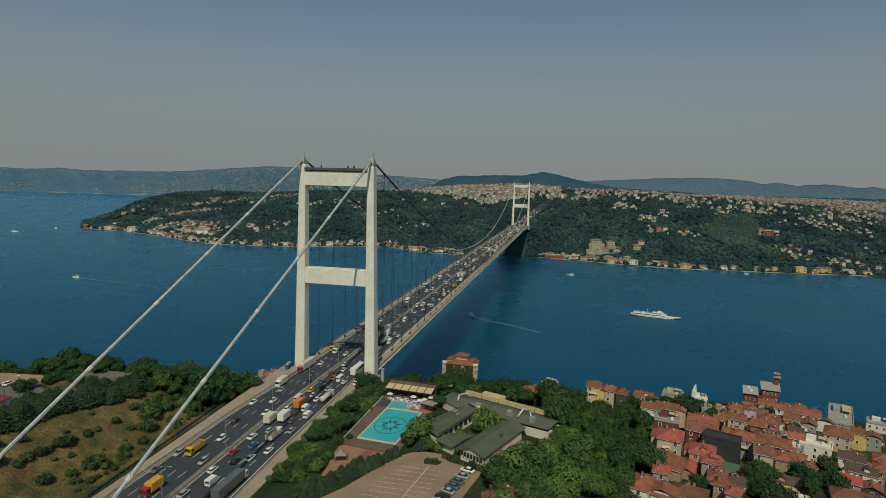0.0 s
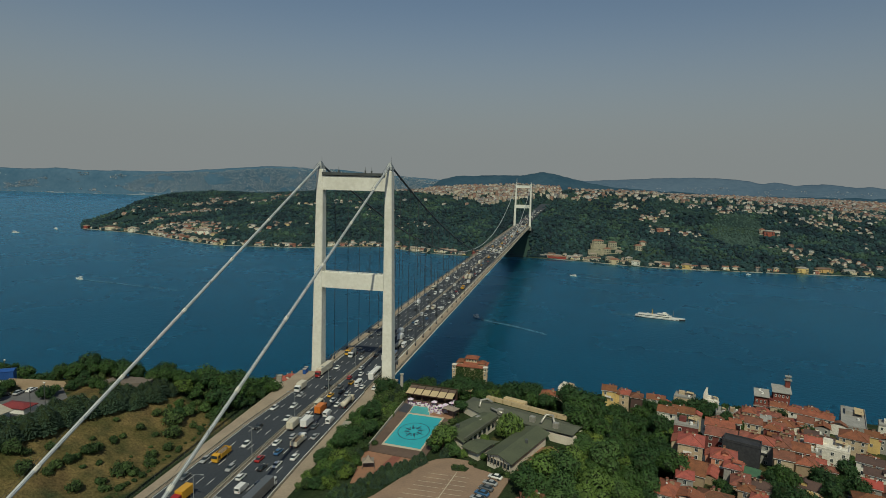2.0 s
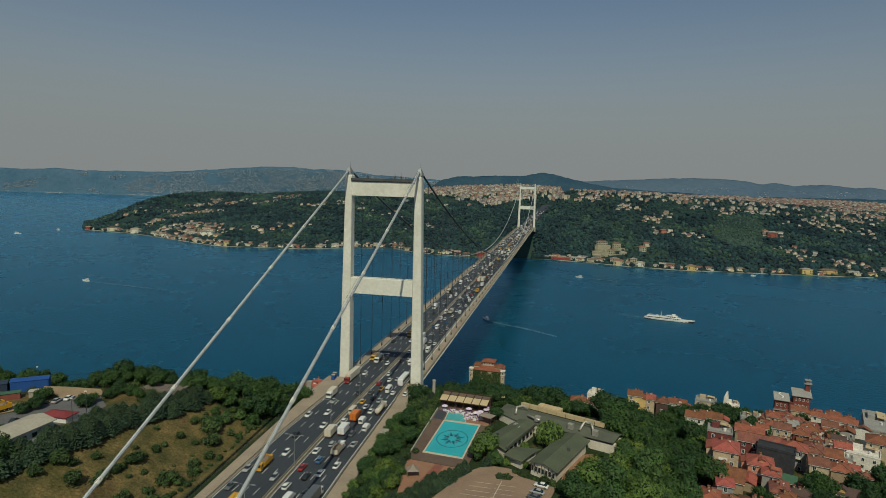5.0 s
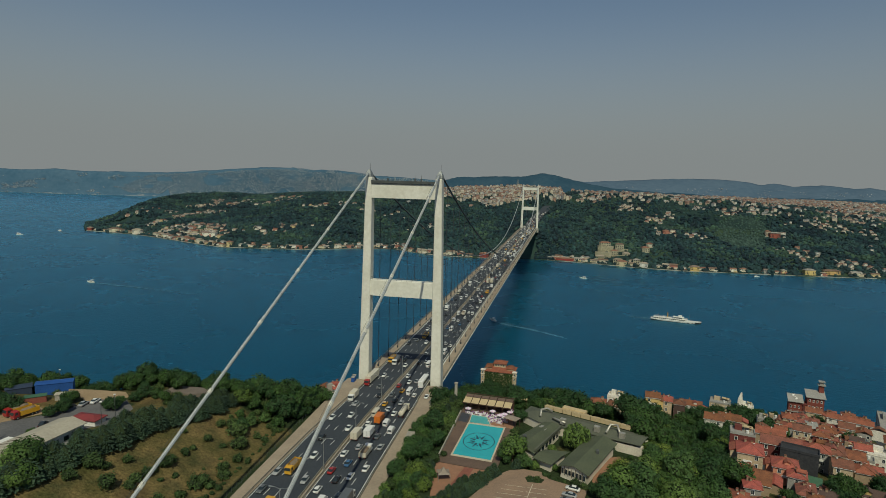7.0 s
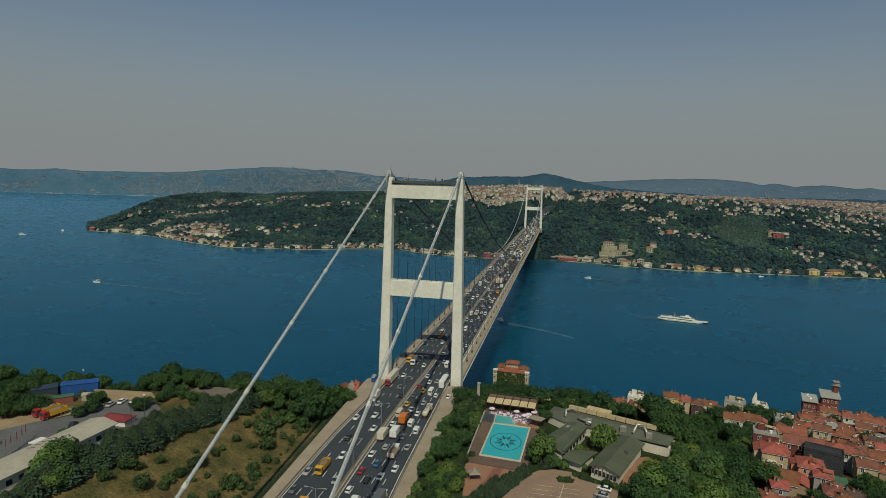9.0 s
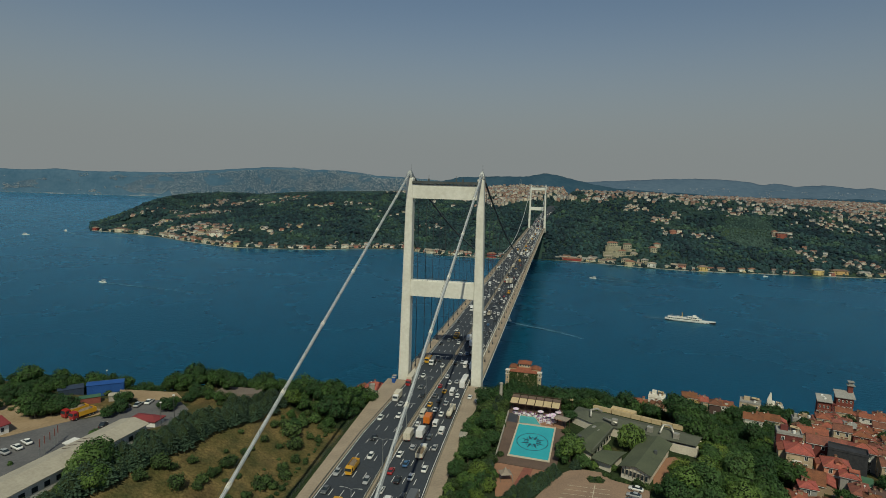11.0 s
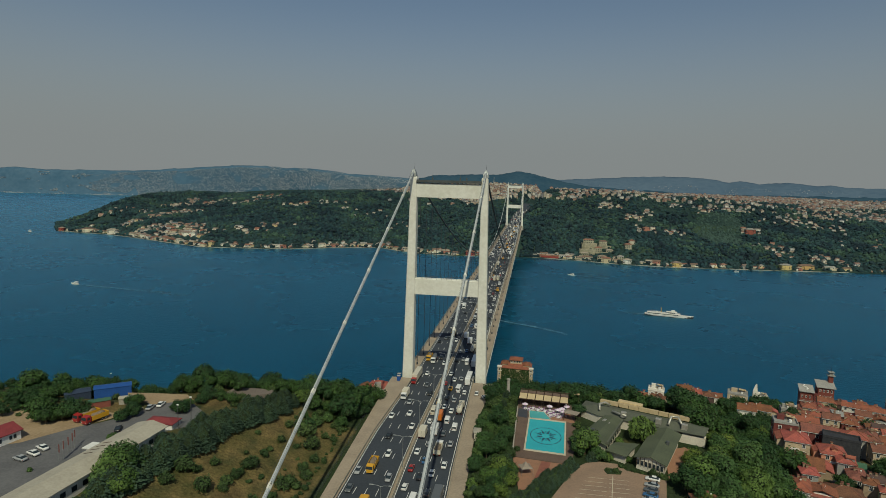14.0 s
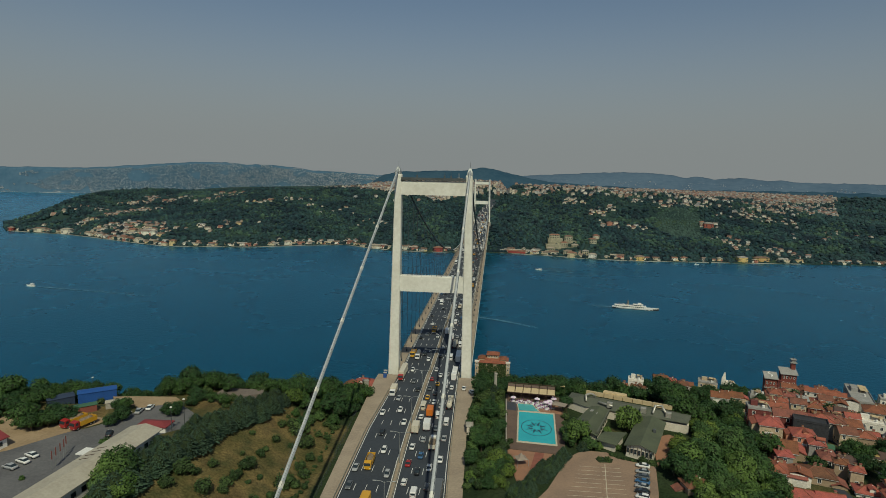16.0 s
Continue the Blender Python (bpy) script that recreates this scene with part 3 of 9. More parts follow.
g = Geo()
strip(g, lambda y: lw(y), lambda y: le(y) - 0.05, -330, -5, ROAD_Z + 0.05, 6, 0.8)
solid("pavement", g, M["walk"], "sandy service path beside the motorway", "path", kind="structure")
g = Geo()
strip(g, lambda y: re_(y) + 0.05, lambda y: rw(y), -330, -5, ROAD_Z + 0.05, 6, 0.8)
solid("pavement", g, M["walk"], "sandy service path on the pool side of the motorway", "path", kind="structure")
for f, lab in ((lambda y: le(y) - 0.55, "low steel guard rail along the motorway's edge"), (lambda y: re_(y) + 0.55, "low steel guard rail beside the service path")):
    g = Geo()
    strip(g, lambda y: f(y) - 0.08, lambda y: f(y) + 0.08, -330, -26, ROAD_Z + 0.85, 6, 0.36)
    for y in np.arange(-328, -26, 4.0):
        g.box(f(y) - 0.06, y - 0.07, ROAD_Z, f(y) + 0.06, y + 0.07, ROAD_Z + 0.5)
    solid("guard_rail", g, M["barrier"], lab, "guard rail", kind="structure")

# double-armed street lamps on the median
lamp = thing("street_lamp", "grey steel street lamp with two arms on the median", "street lamp", "motorway lamps", at=pose(middle(-123), -123, ROAD_Z + 0.1))
g = Geo()
g.tube([(0, 0, 0), (0, 0, 5), (0, 0, 10.6)], [0.14, 0.11, 0.07], 8)
part("pole", g, M["galv"], lamp)
for s in (-1, 1):
    g = Geo()
    g.tube([(0, 0, 10.4), (s * 1.0, 0, 10.75), (s * 2.4, 0, 10.85)], 0.05, 6)
    arm = part("arm", g, M["galv"], lamp)
    g = Geo()
    g.box(s * 2.7 - 0.55, -0.17, 10.76, s * 2.7 + 0.55, 0.17, 10.94, cut=0.05)
    part("lamp_head", g, M["galv"], arm)
y = -91.5
while y < 1080:
    copy_thing(lamp, pose(middle(y), y, ROAD_Z + 0.1))
    y += 31.5

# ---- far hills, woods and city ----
# aerial haze is painted into these hill colours as a blue tint
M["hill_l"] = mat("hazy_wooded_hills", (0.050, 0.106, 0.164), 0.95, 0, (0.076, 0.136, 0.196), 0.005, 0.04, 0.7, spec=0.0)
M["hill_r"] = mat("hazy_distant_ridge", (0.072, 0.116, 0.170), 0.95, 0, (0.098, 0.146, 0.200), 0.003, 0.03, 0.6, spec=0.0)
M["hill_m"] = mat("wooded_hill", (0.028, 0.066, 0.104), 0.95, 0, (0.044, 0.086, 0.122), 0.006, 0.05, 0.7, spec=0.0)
EYE_Z = 162.0


def hill(a, k, tops, r0, depth, base, straight):
    """A point of a hill range: a its bearing from the bridgehead, k from the foot (0) over the crest (0.8) to the back (1)."""
    ra = r0 / math.cos(radians(a + 9.9)) if straight else r0
    h = lerp(a, [q[0] for q in tops], [q[1] for q in tops])
    h = EYE_Z + (h - EYE_Z) * ra / r0
    rr = ra - depth * (1 - k / 0.8) if k < 0.8 else ra + 60 * (k - 0.8) / 0.2
    z = base + (h - base) * (smooth01(k / 0.8) ** 0.8 if k < 0.8 else 1 - 0.5 * (k - 0.8) / 0.2)
    z += (6 * noise.noise(Vector((a * 0.9, k * 5, r0))) + 4 * noise.noise(Vector((a * 3.1, k * 9, r0)))) * min(1.0, 2 * k)
    return 60 + rr * math.sin(radians(a)), -265 + rr * math.cos(radians(a)), z


def ridge(name, label, material, r0, tops, depth, base=0.0, straight=False):
    """A long range of hills with its heights given along the bearings."""
    vs, fs = [], []
    na, nd = 220, 10
    a0, a1 = tops[0][0], tops[-1][0]
    for i in range(na + 1):
        for j in range(nd + 1):
            vs.append(hill(a0 + (a1 - a0) * i / na, j / nd, tops, r0, depth, base, straight))
    for i in range(na):
        for j in range(nd):
            q = i * (nd + 1) + j
            fs.append((q, q + nd + 1, q + nd + 2, q + 1))
    m2 = bpy.data.meshes.new(name)
    m2.from_pydata(vs, [], fs)
    m2.materials.append(material)
    m2.polygons.foreach_set("use_smooth", [True] * len(m2.polygons))
    return tagged(new(name, m2), label, "hills", kind="structure")


LEFT_TOPS = ((-58, 200), (-48.7, 190), (-47.4, 184), (-45.2, 199), (-43.3, 189), (-39.7, 194), (-36.7, 197), (-33.6, 221), (-30.8, 243), (-28.9, 259), (-25.9, 265), (-24, 252), (-23.3, 257), (-21.5, 252), (-19.7, 239), (-17.8, 218), (-16.3, 217), (-12, 196), (-5, 180))
RIGHT_TOPS = ((-6, 180), (2, 214), (4.3, 228), (6.9, 239), (9.3, 252), (11.1, 258), (13.6, 258), (15.3, 250), (17, 226), (18, 234), (19.7, 217), (21.6, 231), (23.8, 211), (24.7, 218), (25.8, 204), (30, 201), (36, 196), (46, 190))
MID_TOPS = ((-13, 130), (-11.4, 187), (-10.1, 211), (-7.9, 215), (-5.8, 222), (-3.7, 222), (-2.9, 233), (-1.9, 244), (-0.6, 238), (0.7, 216), (2.2, 196), (3.9, 176), (5.8, 163), (8.2, 157), (10.6, 152), (12.9, 143), (15.1, 139), (17.2, 140), (23, 145), (26, 146), (46, 142))
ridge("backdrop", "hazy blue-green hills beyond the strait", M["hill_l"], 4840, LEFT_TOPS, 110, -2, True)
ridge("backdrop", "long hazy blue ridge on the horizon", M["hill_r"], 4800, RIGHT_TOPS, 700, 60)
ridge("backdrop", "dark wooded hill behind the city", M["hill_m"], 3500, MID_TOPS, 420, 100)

# houses of the far shore
M["far_wall"] = ramped("far_plaster", [(0.58, 0.51, 0.40), (0.66, 0.61, 0.52), (0.46, 0.36, 0.28), (0.62, 0.60, 0.55), (0.34, 0.34, 0.33), (0.52, 0.44, 0.34), (0.60, 0.54, 0.45), (0.40, 0.26, 0.20)], "island")
M["far_wall_ob"] = ramped("shore_plaster", [(0.54, 0.47, 0.33), (0.66, 0.61, 0.49), (0.46, 0.39, 0.28), (0.70, 0.66, 0.56), (0.56, 0.44, 0.24), (0.36, 0.16, 0.12), (0.58, 0.52, 0.40), (0.34, 0.32, 0.29)], "object")
M["far_roof"] = ramped("far_tiles", [(0.21, 0.11, 0.08), (0.17, 0.10, 0.08), (0.24, 0.15, 0.12), (0.20, 0.16, 0.14), (0.22, 0.22, 0.22), (0.32, 0.30, 0.27)], "island")
M["far_roof_ob"] = ramped("shore_tiles", [(0.21, 0.10, 0.07), (0.26, 0.20, 0.15), (0.25, 0.13, 0.09), (0.22, 0.17, 0.14), (0.34, 0.29, 0.23), (0.18, 0.12, 0.09), (0.30, 0.28, 0.25)], "object")


def hip(g, w, d, z0, rise, over=0.5, mi=0, thick=0.25):
    a, c = w / 2 + over, d / 2 + over
    r = max(a - c, 0.0) if a > c else 0.0
    s = max(c - a, 0.0) if c > a else 0.0
    lo = [(-a, -c, z0 - thick), (a, -c, z0 - thick), (a, c, z0 - thick), (-a, c, z0 - thick)]
    up = [(-a, -c, z0), (a, -c, z0), (a, c, z0), (-a, c, z0)]
    p, q = (-r, -s, z0 + rise), (r, s, z0 + rise)
    g.face(lo[::-1], mi)
    for i in range(4):
        j = (i + 1) % 4
        g.face([lo[i], lo[j], up[j], up[i]], mi)
    if a >= c:
        for f in ([up[0], up[1], q, p], [up[1], up[2], q], [up[2], up[3], p, q], [up[3], up[0], p]):
            g.face(f, mi)
    else:
        for f in ([up[0], up[1], p], [up[1], up[2], q, p], [up[2], up[3], q], [up[3], up[0], p, q]):
            g.face(f, mi)


def gable(g, w, d, z0, rise, over=0.5, mi=0, thick=0.25):
    """Ridge along x."""
    a, c = w / 2 + over, d / 2 + over
    prof = [(-c, z0 - thick), (-c, z0), (0, z0 + rise), (c, z0), (c, z0 - thick), (0, z0 + rise - thick * 1.4)]
    g.loft([[(-a, y, z) for y, z in prof], [(a, y, z) for y, z in prof]], mi)


far_houses = []
for k, (w, d, h, rise) in enumerate(((14, 10, 7, 2.6), (18, 11, 9, 3.0), (10, 9, 7, 2.4), (24, 12, 8, 2.8), (12, 12, 10, 3.2), (16, 9, 6, 2.4))):
    t = thing("house", "pale plastered villa with a red tiled roof among trees", "house", "houses on the far shore", at=pose(0, -3000 - 60 * k, 0))
    g = Geo()
    g.box(-w / 2, -d / 2, -5, w / 2, d / 2, h)
    part("wall", g, M["far_wall_ob"], t)
    g = Geo()
    (hip if k % 2 == 0 else gable)(g, w, d, h, rise, 0.7)
    part("roof", g, M["far_roof_ob"], t)
    g = Geo()
    g.box(-w * 0.5 - 3.2, -d / 2 - 0.8, -5, -w * 0.5 + 0.4, d / 2 - 2.5, h * 0.55)
    part("side_wing", g, M["far_wall_ob"], t)
    g = Geo()
    g.box(w * 0.1, -d / 2 - 2.6, -5, w * 0.5 + 1.4, -d / 2 + 0.4, h * 0.42)
    part("porch", g, M["far_wall_ob"], t)
    gw = Geo()
    gw.box(-0.9, -0.06, -0.9, 0.9, 0.06, 0.9)
    wm = fix(gw.mesh("window", M["glass"]))
    for i in range(-1, 2):
        for z in (h - 2.2,):
            if i != 0:
                part("window", wm, None, t).location = (i * w * 0.3, -d / 2 - 0.02, z)
    far_houses.append(t)
rng = random.Random(4)
spots = []


def free(x, y, d):
    for a, b2, c in spots:
        if abs(a - x) < d and abs(b2 - y) < d:
            return False
    spots.append((x, y, d))
    return True


def settle(i, x, y, yaw, scale=1.0):
    ob = copy_thing(far_houses[i], pose(x, y, ground_z(x, y) - 0.6, 0, 0, yaw))
    k = rng.uniform(0.45, 0.75) * scale
    ob.scale = (k, k, k)
    return ob


village = Geo()


def add_villa(i, x, y, yaw):
    """One more villa for the joined village farther up the slopes."""
    k = rng.uniform(0.36, 0.68)
    m = pose(x, y, ground_z(x, y) - 0.6, 0, 0, yaw) @ Matrix.Diagonal((k, k, k, 1))
    for o in far_houses[i].children:
        base = len(village.v)
        village.v += [tuple(m @ (v.co + o.location)) for v in o.data.vertices]
        village.f += [tuple(base + q for q in p.vertices) for p in o.data.polygons]
        kind_ = 1 if o.name.startswith("roof") else 2 if o.name.startswith("window") else 0
        village.m += [kind_] * len(o.data.polygons)


# row at the water's edge
x = -1270.0
while x < 1100:
    y = lerp(x, SHORE_X, SHORE_Y)
    if not (-40 < x < 40) and rng.random() < (0.85 if x < 250 else 0.75):
        i = rng.choice((0, 1, 2, 3, 5, 5))
        slope = math.degrees(math.atan2(lerp(x + 15, SHORE_X, SHORE_Y) - lerp(x - 15, SHORE_X, SHORE_Y), 30))
        yy = y + rng.uniform(9, 16)
        spots.append((x, yy, 10))
        settle(i, x, yy, max(-35, min(35, slope)) + rng.uniform(-6, 6), 1.25 if x > -700 else 1.4)
        if rng.random() < (0.55 if x < -350 else 0.22):
            yb = yy + rng.uniform(13, 22)
            if free(x, yb, 10):
                add_villa(rng.randrange(6), x, yb, slope + rng.uniform(-12, 12))
    x += rng.uniform(8, 17) if x < 230 else rng.uniform(12, 26)
# quay wall along the water
for a0, a1 in ((-1285, -40), (45, 700)):
    g = Geo()
    g.loft([[(x, lerp(x, SHORE_X, SHORE_Y) - 0.5, -2.0), (x, lerp(x, SHORE_X, SHORE_Y) + 4.5, -2.0), (x, lerp(x, SHORE_X, SHORE_Y) + 3.0, 1.1), (x, lerp(x, SHORE_X, SHORE_Y) - 0.5, 1.1)] for x in np.arange(a0, a1, 12.0)])
    solid("quay", g, M["concrete"], "pale stone quay along the far waterfront", "quay", kind="structure")
# villas up the slopes: a village on the cape, terraces above the water, scattered houses in the woods
VILLAGES = (
    (-980, 1165, 46, 24, 9), (-890, 1126, 42, 22, 10), (-842, 1132, 34, 22, 8), (-930, 1196, 46, 22, 8), (-1098, 1250, 26, 26, 6), (-1076, 1330, 30, 30, 8), (-1060, 1430, 34, 44, 10), (-1176, 1400, 34, 16, 7), (-1060, 1379, 30, 22, 8), (-1010, 1400, 26, 20, 6), (-1163, 1562, 30, 20, 5), (-989, 1562, 36, 18, 6), (-956, 1176, 40, 20, 9), (-831, 1105, 34, 20, 8), (-900, 1160, 46, 24, 8), (-790, 1090, 30, 18, 5), (-878, 1614, 40, 22, 5), (-1168, 1674, 34, 20, 4),
    (-1150, 1600, 60, 30, 10), (-1028, 1545, 44, 26, 7), (-876, 1480, 44, 24, 6), (-830, 1540, 50, 30, 7), (-1235, 1310, 30, 40, 4), (-684, 1098, 40, 22, 6), (-628, 1162, 30, 24, 5), (-640, 1385, 50, 20, 4), (-560, 1440, 60, 30, 5),
    (256, 1470, 30, 26, 8), (316, 1372, 26, 26, 8), (326, 1258, 24, 20, 5), (391, 1249, 22, 18, 5), (515, 1470, 40, 24, 7), (600, 1505, 46, 26, 8), (754, 1433, 44, 30, 9), (581, 1272, 18, 12, 3), (584, 1160, 24, 24, 5), (596, 1112, 22, 20, 5),
    (822, 1398, 60, 40, 7), (790, 1230, 40, 40, 4), (700, 1084, 44, 22, 5), (887, 1531, 60, 40, 9), (930, 1300, 50, 50, 5), (676, 1400, 40, 24, 4), (755, 1437, 40, 20, 4), (668, 1107, 20, 14, 3), (360, 1420, 24, 20, 4), (450, 1500, 30, 20, 4), (-300, 1280, 90, 60, 4), (-420, 1360, 70, 50, 5))
count = 0
for vx, vy, rx, ry, some in VILLAGES:
    some = int(some * 1.7)
    for _ in range(some * 3):
        if some <= 0:
            break
        x, y = vx + rx * rng.gauss(0, 0.6), vy + ry * rng.gauss(0, 0.6)
        if y - lerp(x, SHORE_X, SHORE_Y) < 22 or not free(x, y, 9):
            continue
        some -= 1
        if count % 3 == 0 and count < 315:
            settle(rng.randrange(6), x, y, rng.uniform(-30, 30))
        else:
            add_villa(rng.randrange(6), x, y, rng.uniform(-30, 30))
        count += 1
tagged(new("village", village.mesh("village", [M["far_wall"], M["far_roof"], M["glass"]])), "scattered cream villas with red roofs in the far woods", "houses", kind="stuff")
for k, t in enumerate(far_houses):
    x = -900 + k * 26
    t.matrix_basis = pose(x, lerp(x, SHORE_X, SHORE_Y) + 60, ground_z(x, lerp(x, SHORE_X, SHORE_Y) + 60) + 0.2)
    spots.append((x, lerp(x, SHORE_X, SHORE_Y) + 60, 15))

# waterfront houses that stand out by their colour
for lab, x, dy, w, d, h, c, yaw in (("yellow waterside mansion with a red hipped roof", 345, 8, 17, 12, 8, (0.62, 0.44, 0.17), -6), ("large yellow waterside mansion with a red roof", 568, 14, 20, 13, 9, (0.64, 0.47, 0.19), 4), ("long ochre waterside house with a low roof", 613, 20, 32, 11, 7, (0.58, 0.38, 0.16), 8), ("white waterside mansion with a red roof", 246, 10, 17, 11, 8, (0.72, 0.69, 0.60), -16), ("cream waterside mansion with a brown roof", 203, 6, 20, 11, 9, (0.60, 0.50, 0.32), -14), ("red painted house at the tip of the cape", -1280, 10, 14, 10, 8, (0.30, 0.07, 0.05), 14), ("cream block of flats on the cape waterfront", -1182, 12, 30, 13, 9, (0.62, 0.55, 0.40), 10), ("white house on the cape waterfront", -1095, 12, 24, 13, 11, (0.66, 0.60, 0.48), 12), ("square yellow house beside the water", -700, 9, 13, 11, 11, (0.58, 0.46, 0.24), 8), ("dark red waterside house with tall gables", -96, 10, 20, 12, 8, (0.32, 0.06, 0.05), 6), ("red brick mansion in the woods above the water", 577, 250, 22, 14, 10, (0.32, 0.10, 0.07), -8), ("grey villa above the brick mansion", 566, 268, 12, 10, 8, (0.42, 0.36, 0.28), -8), ("brown villa beside a clearing on the slope", 327, 262, 15, 11, 7, (0.44, 0.20, 0.14), 6), ("pale villa on the slope above the boats", 257, 96, 14, 10, 7, (0.50, 0.46, 0.36), 10), ("tall pale villa beside the stone estate", 272, 130, 14, 10, 8, (0.54, 0.49, 0.38), 4)):
    y = lerp(x, SHORE_X, SHORE_Y) + dy
    for o in [o for o in bpy.data.objects if o.parent is None and o.name.startswith("house") and o.location.y > 600 and math.hypot(o.location.x - x, o.location.y - y) < 0.5 * w + 6]:
        for q in o.children:
            bpy.data.objects.remove(q)
        bpy.data.objects.remove(o)
    t = thing("mansion", lab, "house", "houses on the far shore", at=pose(x, y, ground_z(x, y) - 0.3, 0, 0, yaw))
    coat = mat("plaster_" + lab.split()[0], c, 0.8, 0, tuple(0.72 * v for v in c), 0.08, 0.6, 0.6)
    g = Geo()
    g.box(-w / 2, -d / 2, -6, w / 2, d / 2, h, cut=0.15)
    part("wall", g, coat, t)
    g = Geo()
    hip(g, w, d, h, 2.8, 0.9)
    part("roof", g, M["far_roof_ob"], t)
    g = Geo()
    g.box(-w * 0.18, -d / 2 - 2.2, -6, w * 0.18, -d / 2 + 0.3, h * 0.62, cut=0.1)
    part("bay", g, coat, t)
    gw = Geo()
    gw.box(-0.75, -0.08, -1.0, 0.75, 0.08, 1.0)
    wm = fix(gw.mesh("window", M["glass"]))
    n_ = max(4, int(w / 2.8))
    for i in range(n_):
        u = (i + 0.5) * w / n_ - w / 2
        for z in np.arange(2.0, h - 0.8, 3.2):
            if abs(u) > w * 0.18 + 0.8 or z > h * 0.62 + 1:
                part("window", wm, None, t).location = (u, -d / 2 - 0.03, z)
    for xx in np.arange(x - w / 2, x + w / 2 + 1, 7):
        for yy in (y - 6, y):
            spots.append((xx, yy, 10))

# stone estate on terraces and long red boathouse
M["stone_far"] = mat("pale_stone", (0.44, 0.40, 0.29), 0.9, 0, (0.20, 0.19, 0.13), 0.06, 0.4, 0.8)
M["red_paint"] = mat("red_boards", (0.34, 0.06, 0.05), 0.7, 0, (0.22, 0.04, 0.035), 0.1, 1)
for x0, x1, y, top in ((148, 176, 1044, 10), (206, 240, 1038, 6), (150, 184, 1062, 22), (186, 226, 1066, 17), (156, 190, 1084, 34), (194, 222, 1088, 29)):
    t = thing("terrace", "weathered pale stone retaining wall of a garden terrace", "terrace wall", "stone estate")
    g = Geo()
    g.box(x0, y, -6, x1, y + 24, top, cut=0.3)
    part("wall", g, M["stone_far"], t)
    g = Geo()
    g.box(x0 - 0.4, y - 0.5, top, x1 + 0.4, y + 0.3, top + 1.2)
    part("parapet", g, M["stone_far"], t)
    for i in range(int((x1 - x0) / 9)):
        g = Geo()
        g.box(x0 + 4 + 9 * i, y - 1.3, -6, x0 + 5.4 + 9 * i, y - 0.02, top - 1)
        part("buttress", g, M["stone_far"], t)
    for yy in (y, y + 10):
        for xx in np.arange(x0, x1, 16):
            spots.append((xx, yy, 10))
for lab, x, y, w, d, h, yaw in (("long pale stone mansion on a walled terrace", 172, 1098, 24, 10, 8, -4), ("pale stone mansion wing on a terrace", 204, 1096, 18, 10, 11, -4), ("tall pale stone villa above the water", 192, 1074, 15, 9, 10, 2), ("low pale stone gatehouse by the water", 160, 1053, 16, 8, 6, -6), ("pale stone waterside villa with a red roof", 196, 1032, 18, 10, 9, -12), ("cream villa on the hillside", 258, 1086, 16, 11, 10, 8), ("long cream pavilion on a terrace", 216, 1069, 15, 8, 6, 0), ("small cream plastered waterside villa", 234, 1026, 14, 10, 8, -10)):
    seat = {1098: 34, 1096: 29, 1074: 17, 1053: 10, 1069: 17}.get(y, ground_z(x, y))
    t = thing("mansion", lab, "house", "stone estate", at=pose(x, y, seat, 0, 0, yaw))
    g = Geo()
    g.box(-w / 2, -d / 2, -10, w / 2, d / 2, h, cut=0.2)
    part("wall", g, M["stone_far"], t)
    g = Geo()
    hip(g, w, d, h, 2.6, 0.8)
    part("roof", g, M["far_roof_ob"], t)
    n_ = int(w / 4)
    gw = Geo()
    gw.box(-0.8, -0.08, -1.1, 0.8, 0.08, 1.1)
    wm = fix(gw.mesh("window", M["glass"]))
    for i in range(n_):
        for z in np.arange(2.5, h - 1, 4.0):
            part("window", wm, None, t).location = ((i + 0.5) * w / n_ - w / 2, -d / 2 - 0.03, z)
    spots.append((x, y, 24))
t = thing("boathouse", "long low red boathouse at the water's edge", "boathouse", at=pose(84, 1055, 0, 0, 0, -10))
g = Geo()
g.box(-20, -5, -2, 20, 5, 6)
part("wall", g, M["red_paint"], t)
g = Geo()
gable(g, 40, 10, 6, 2.5)
part("roof", g, M["far_roof_ob"], t)
spots.append((84, 1062, 24))

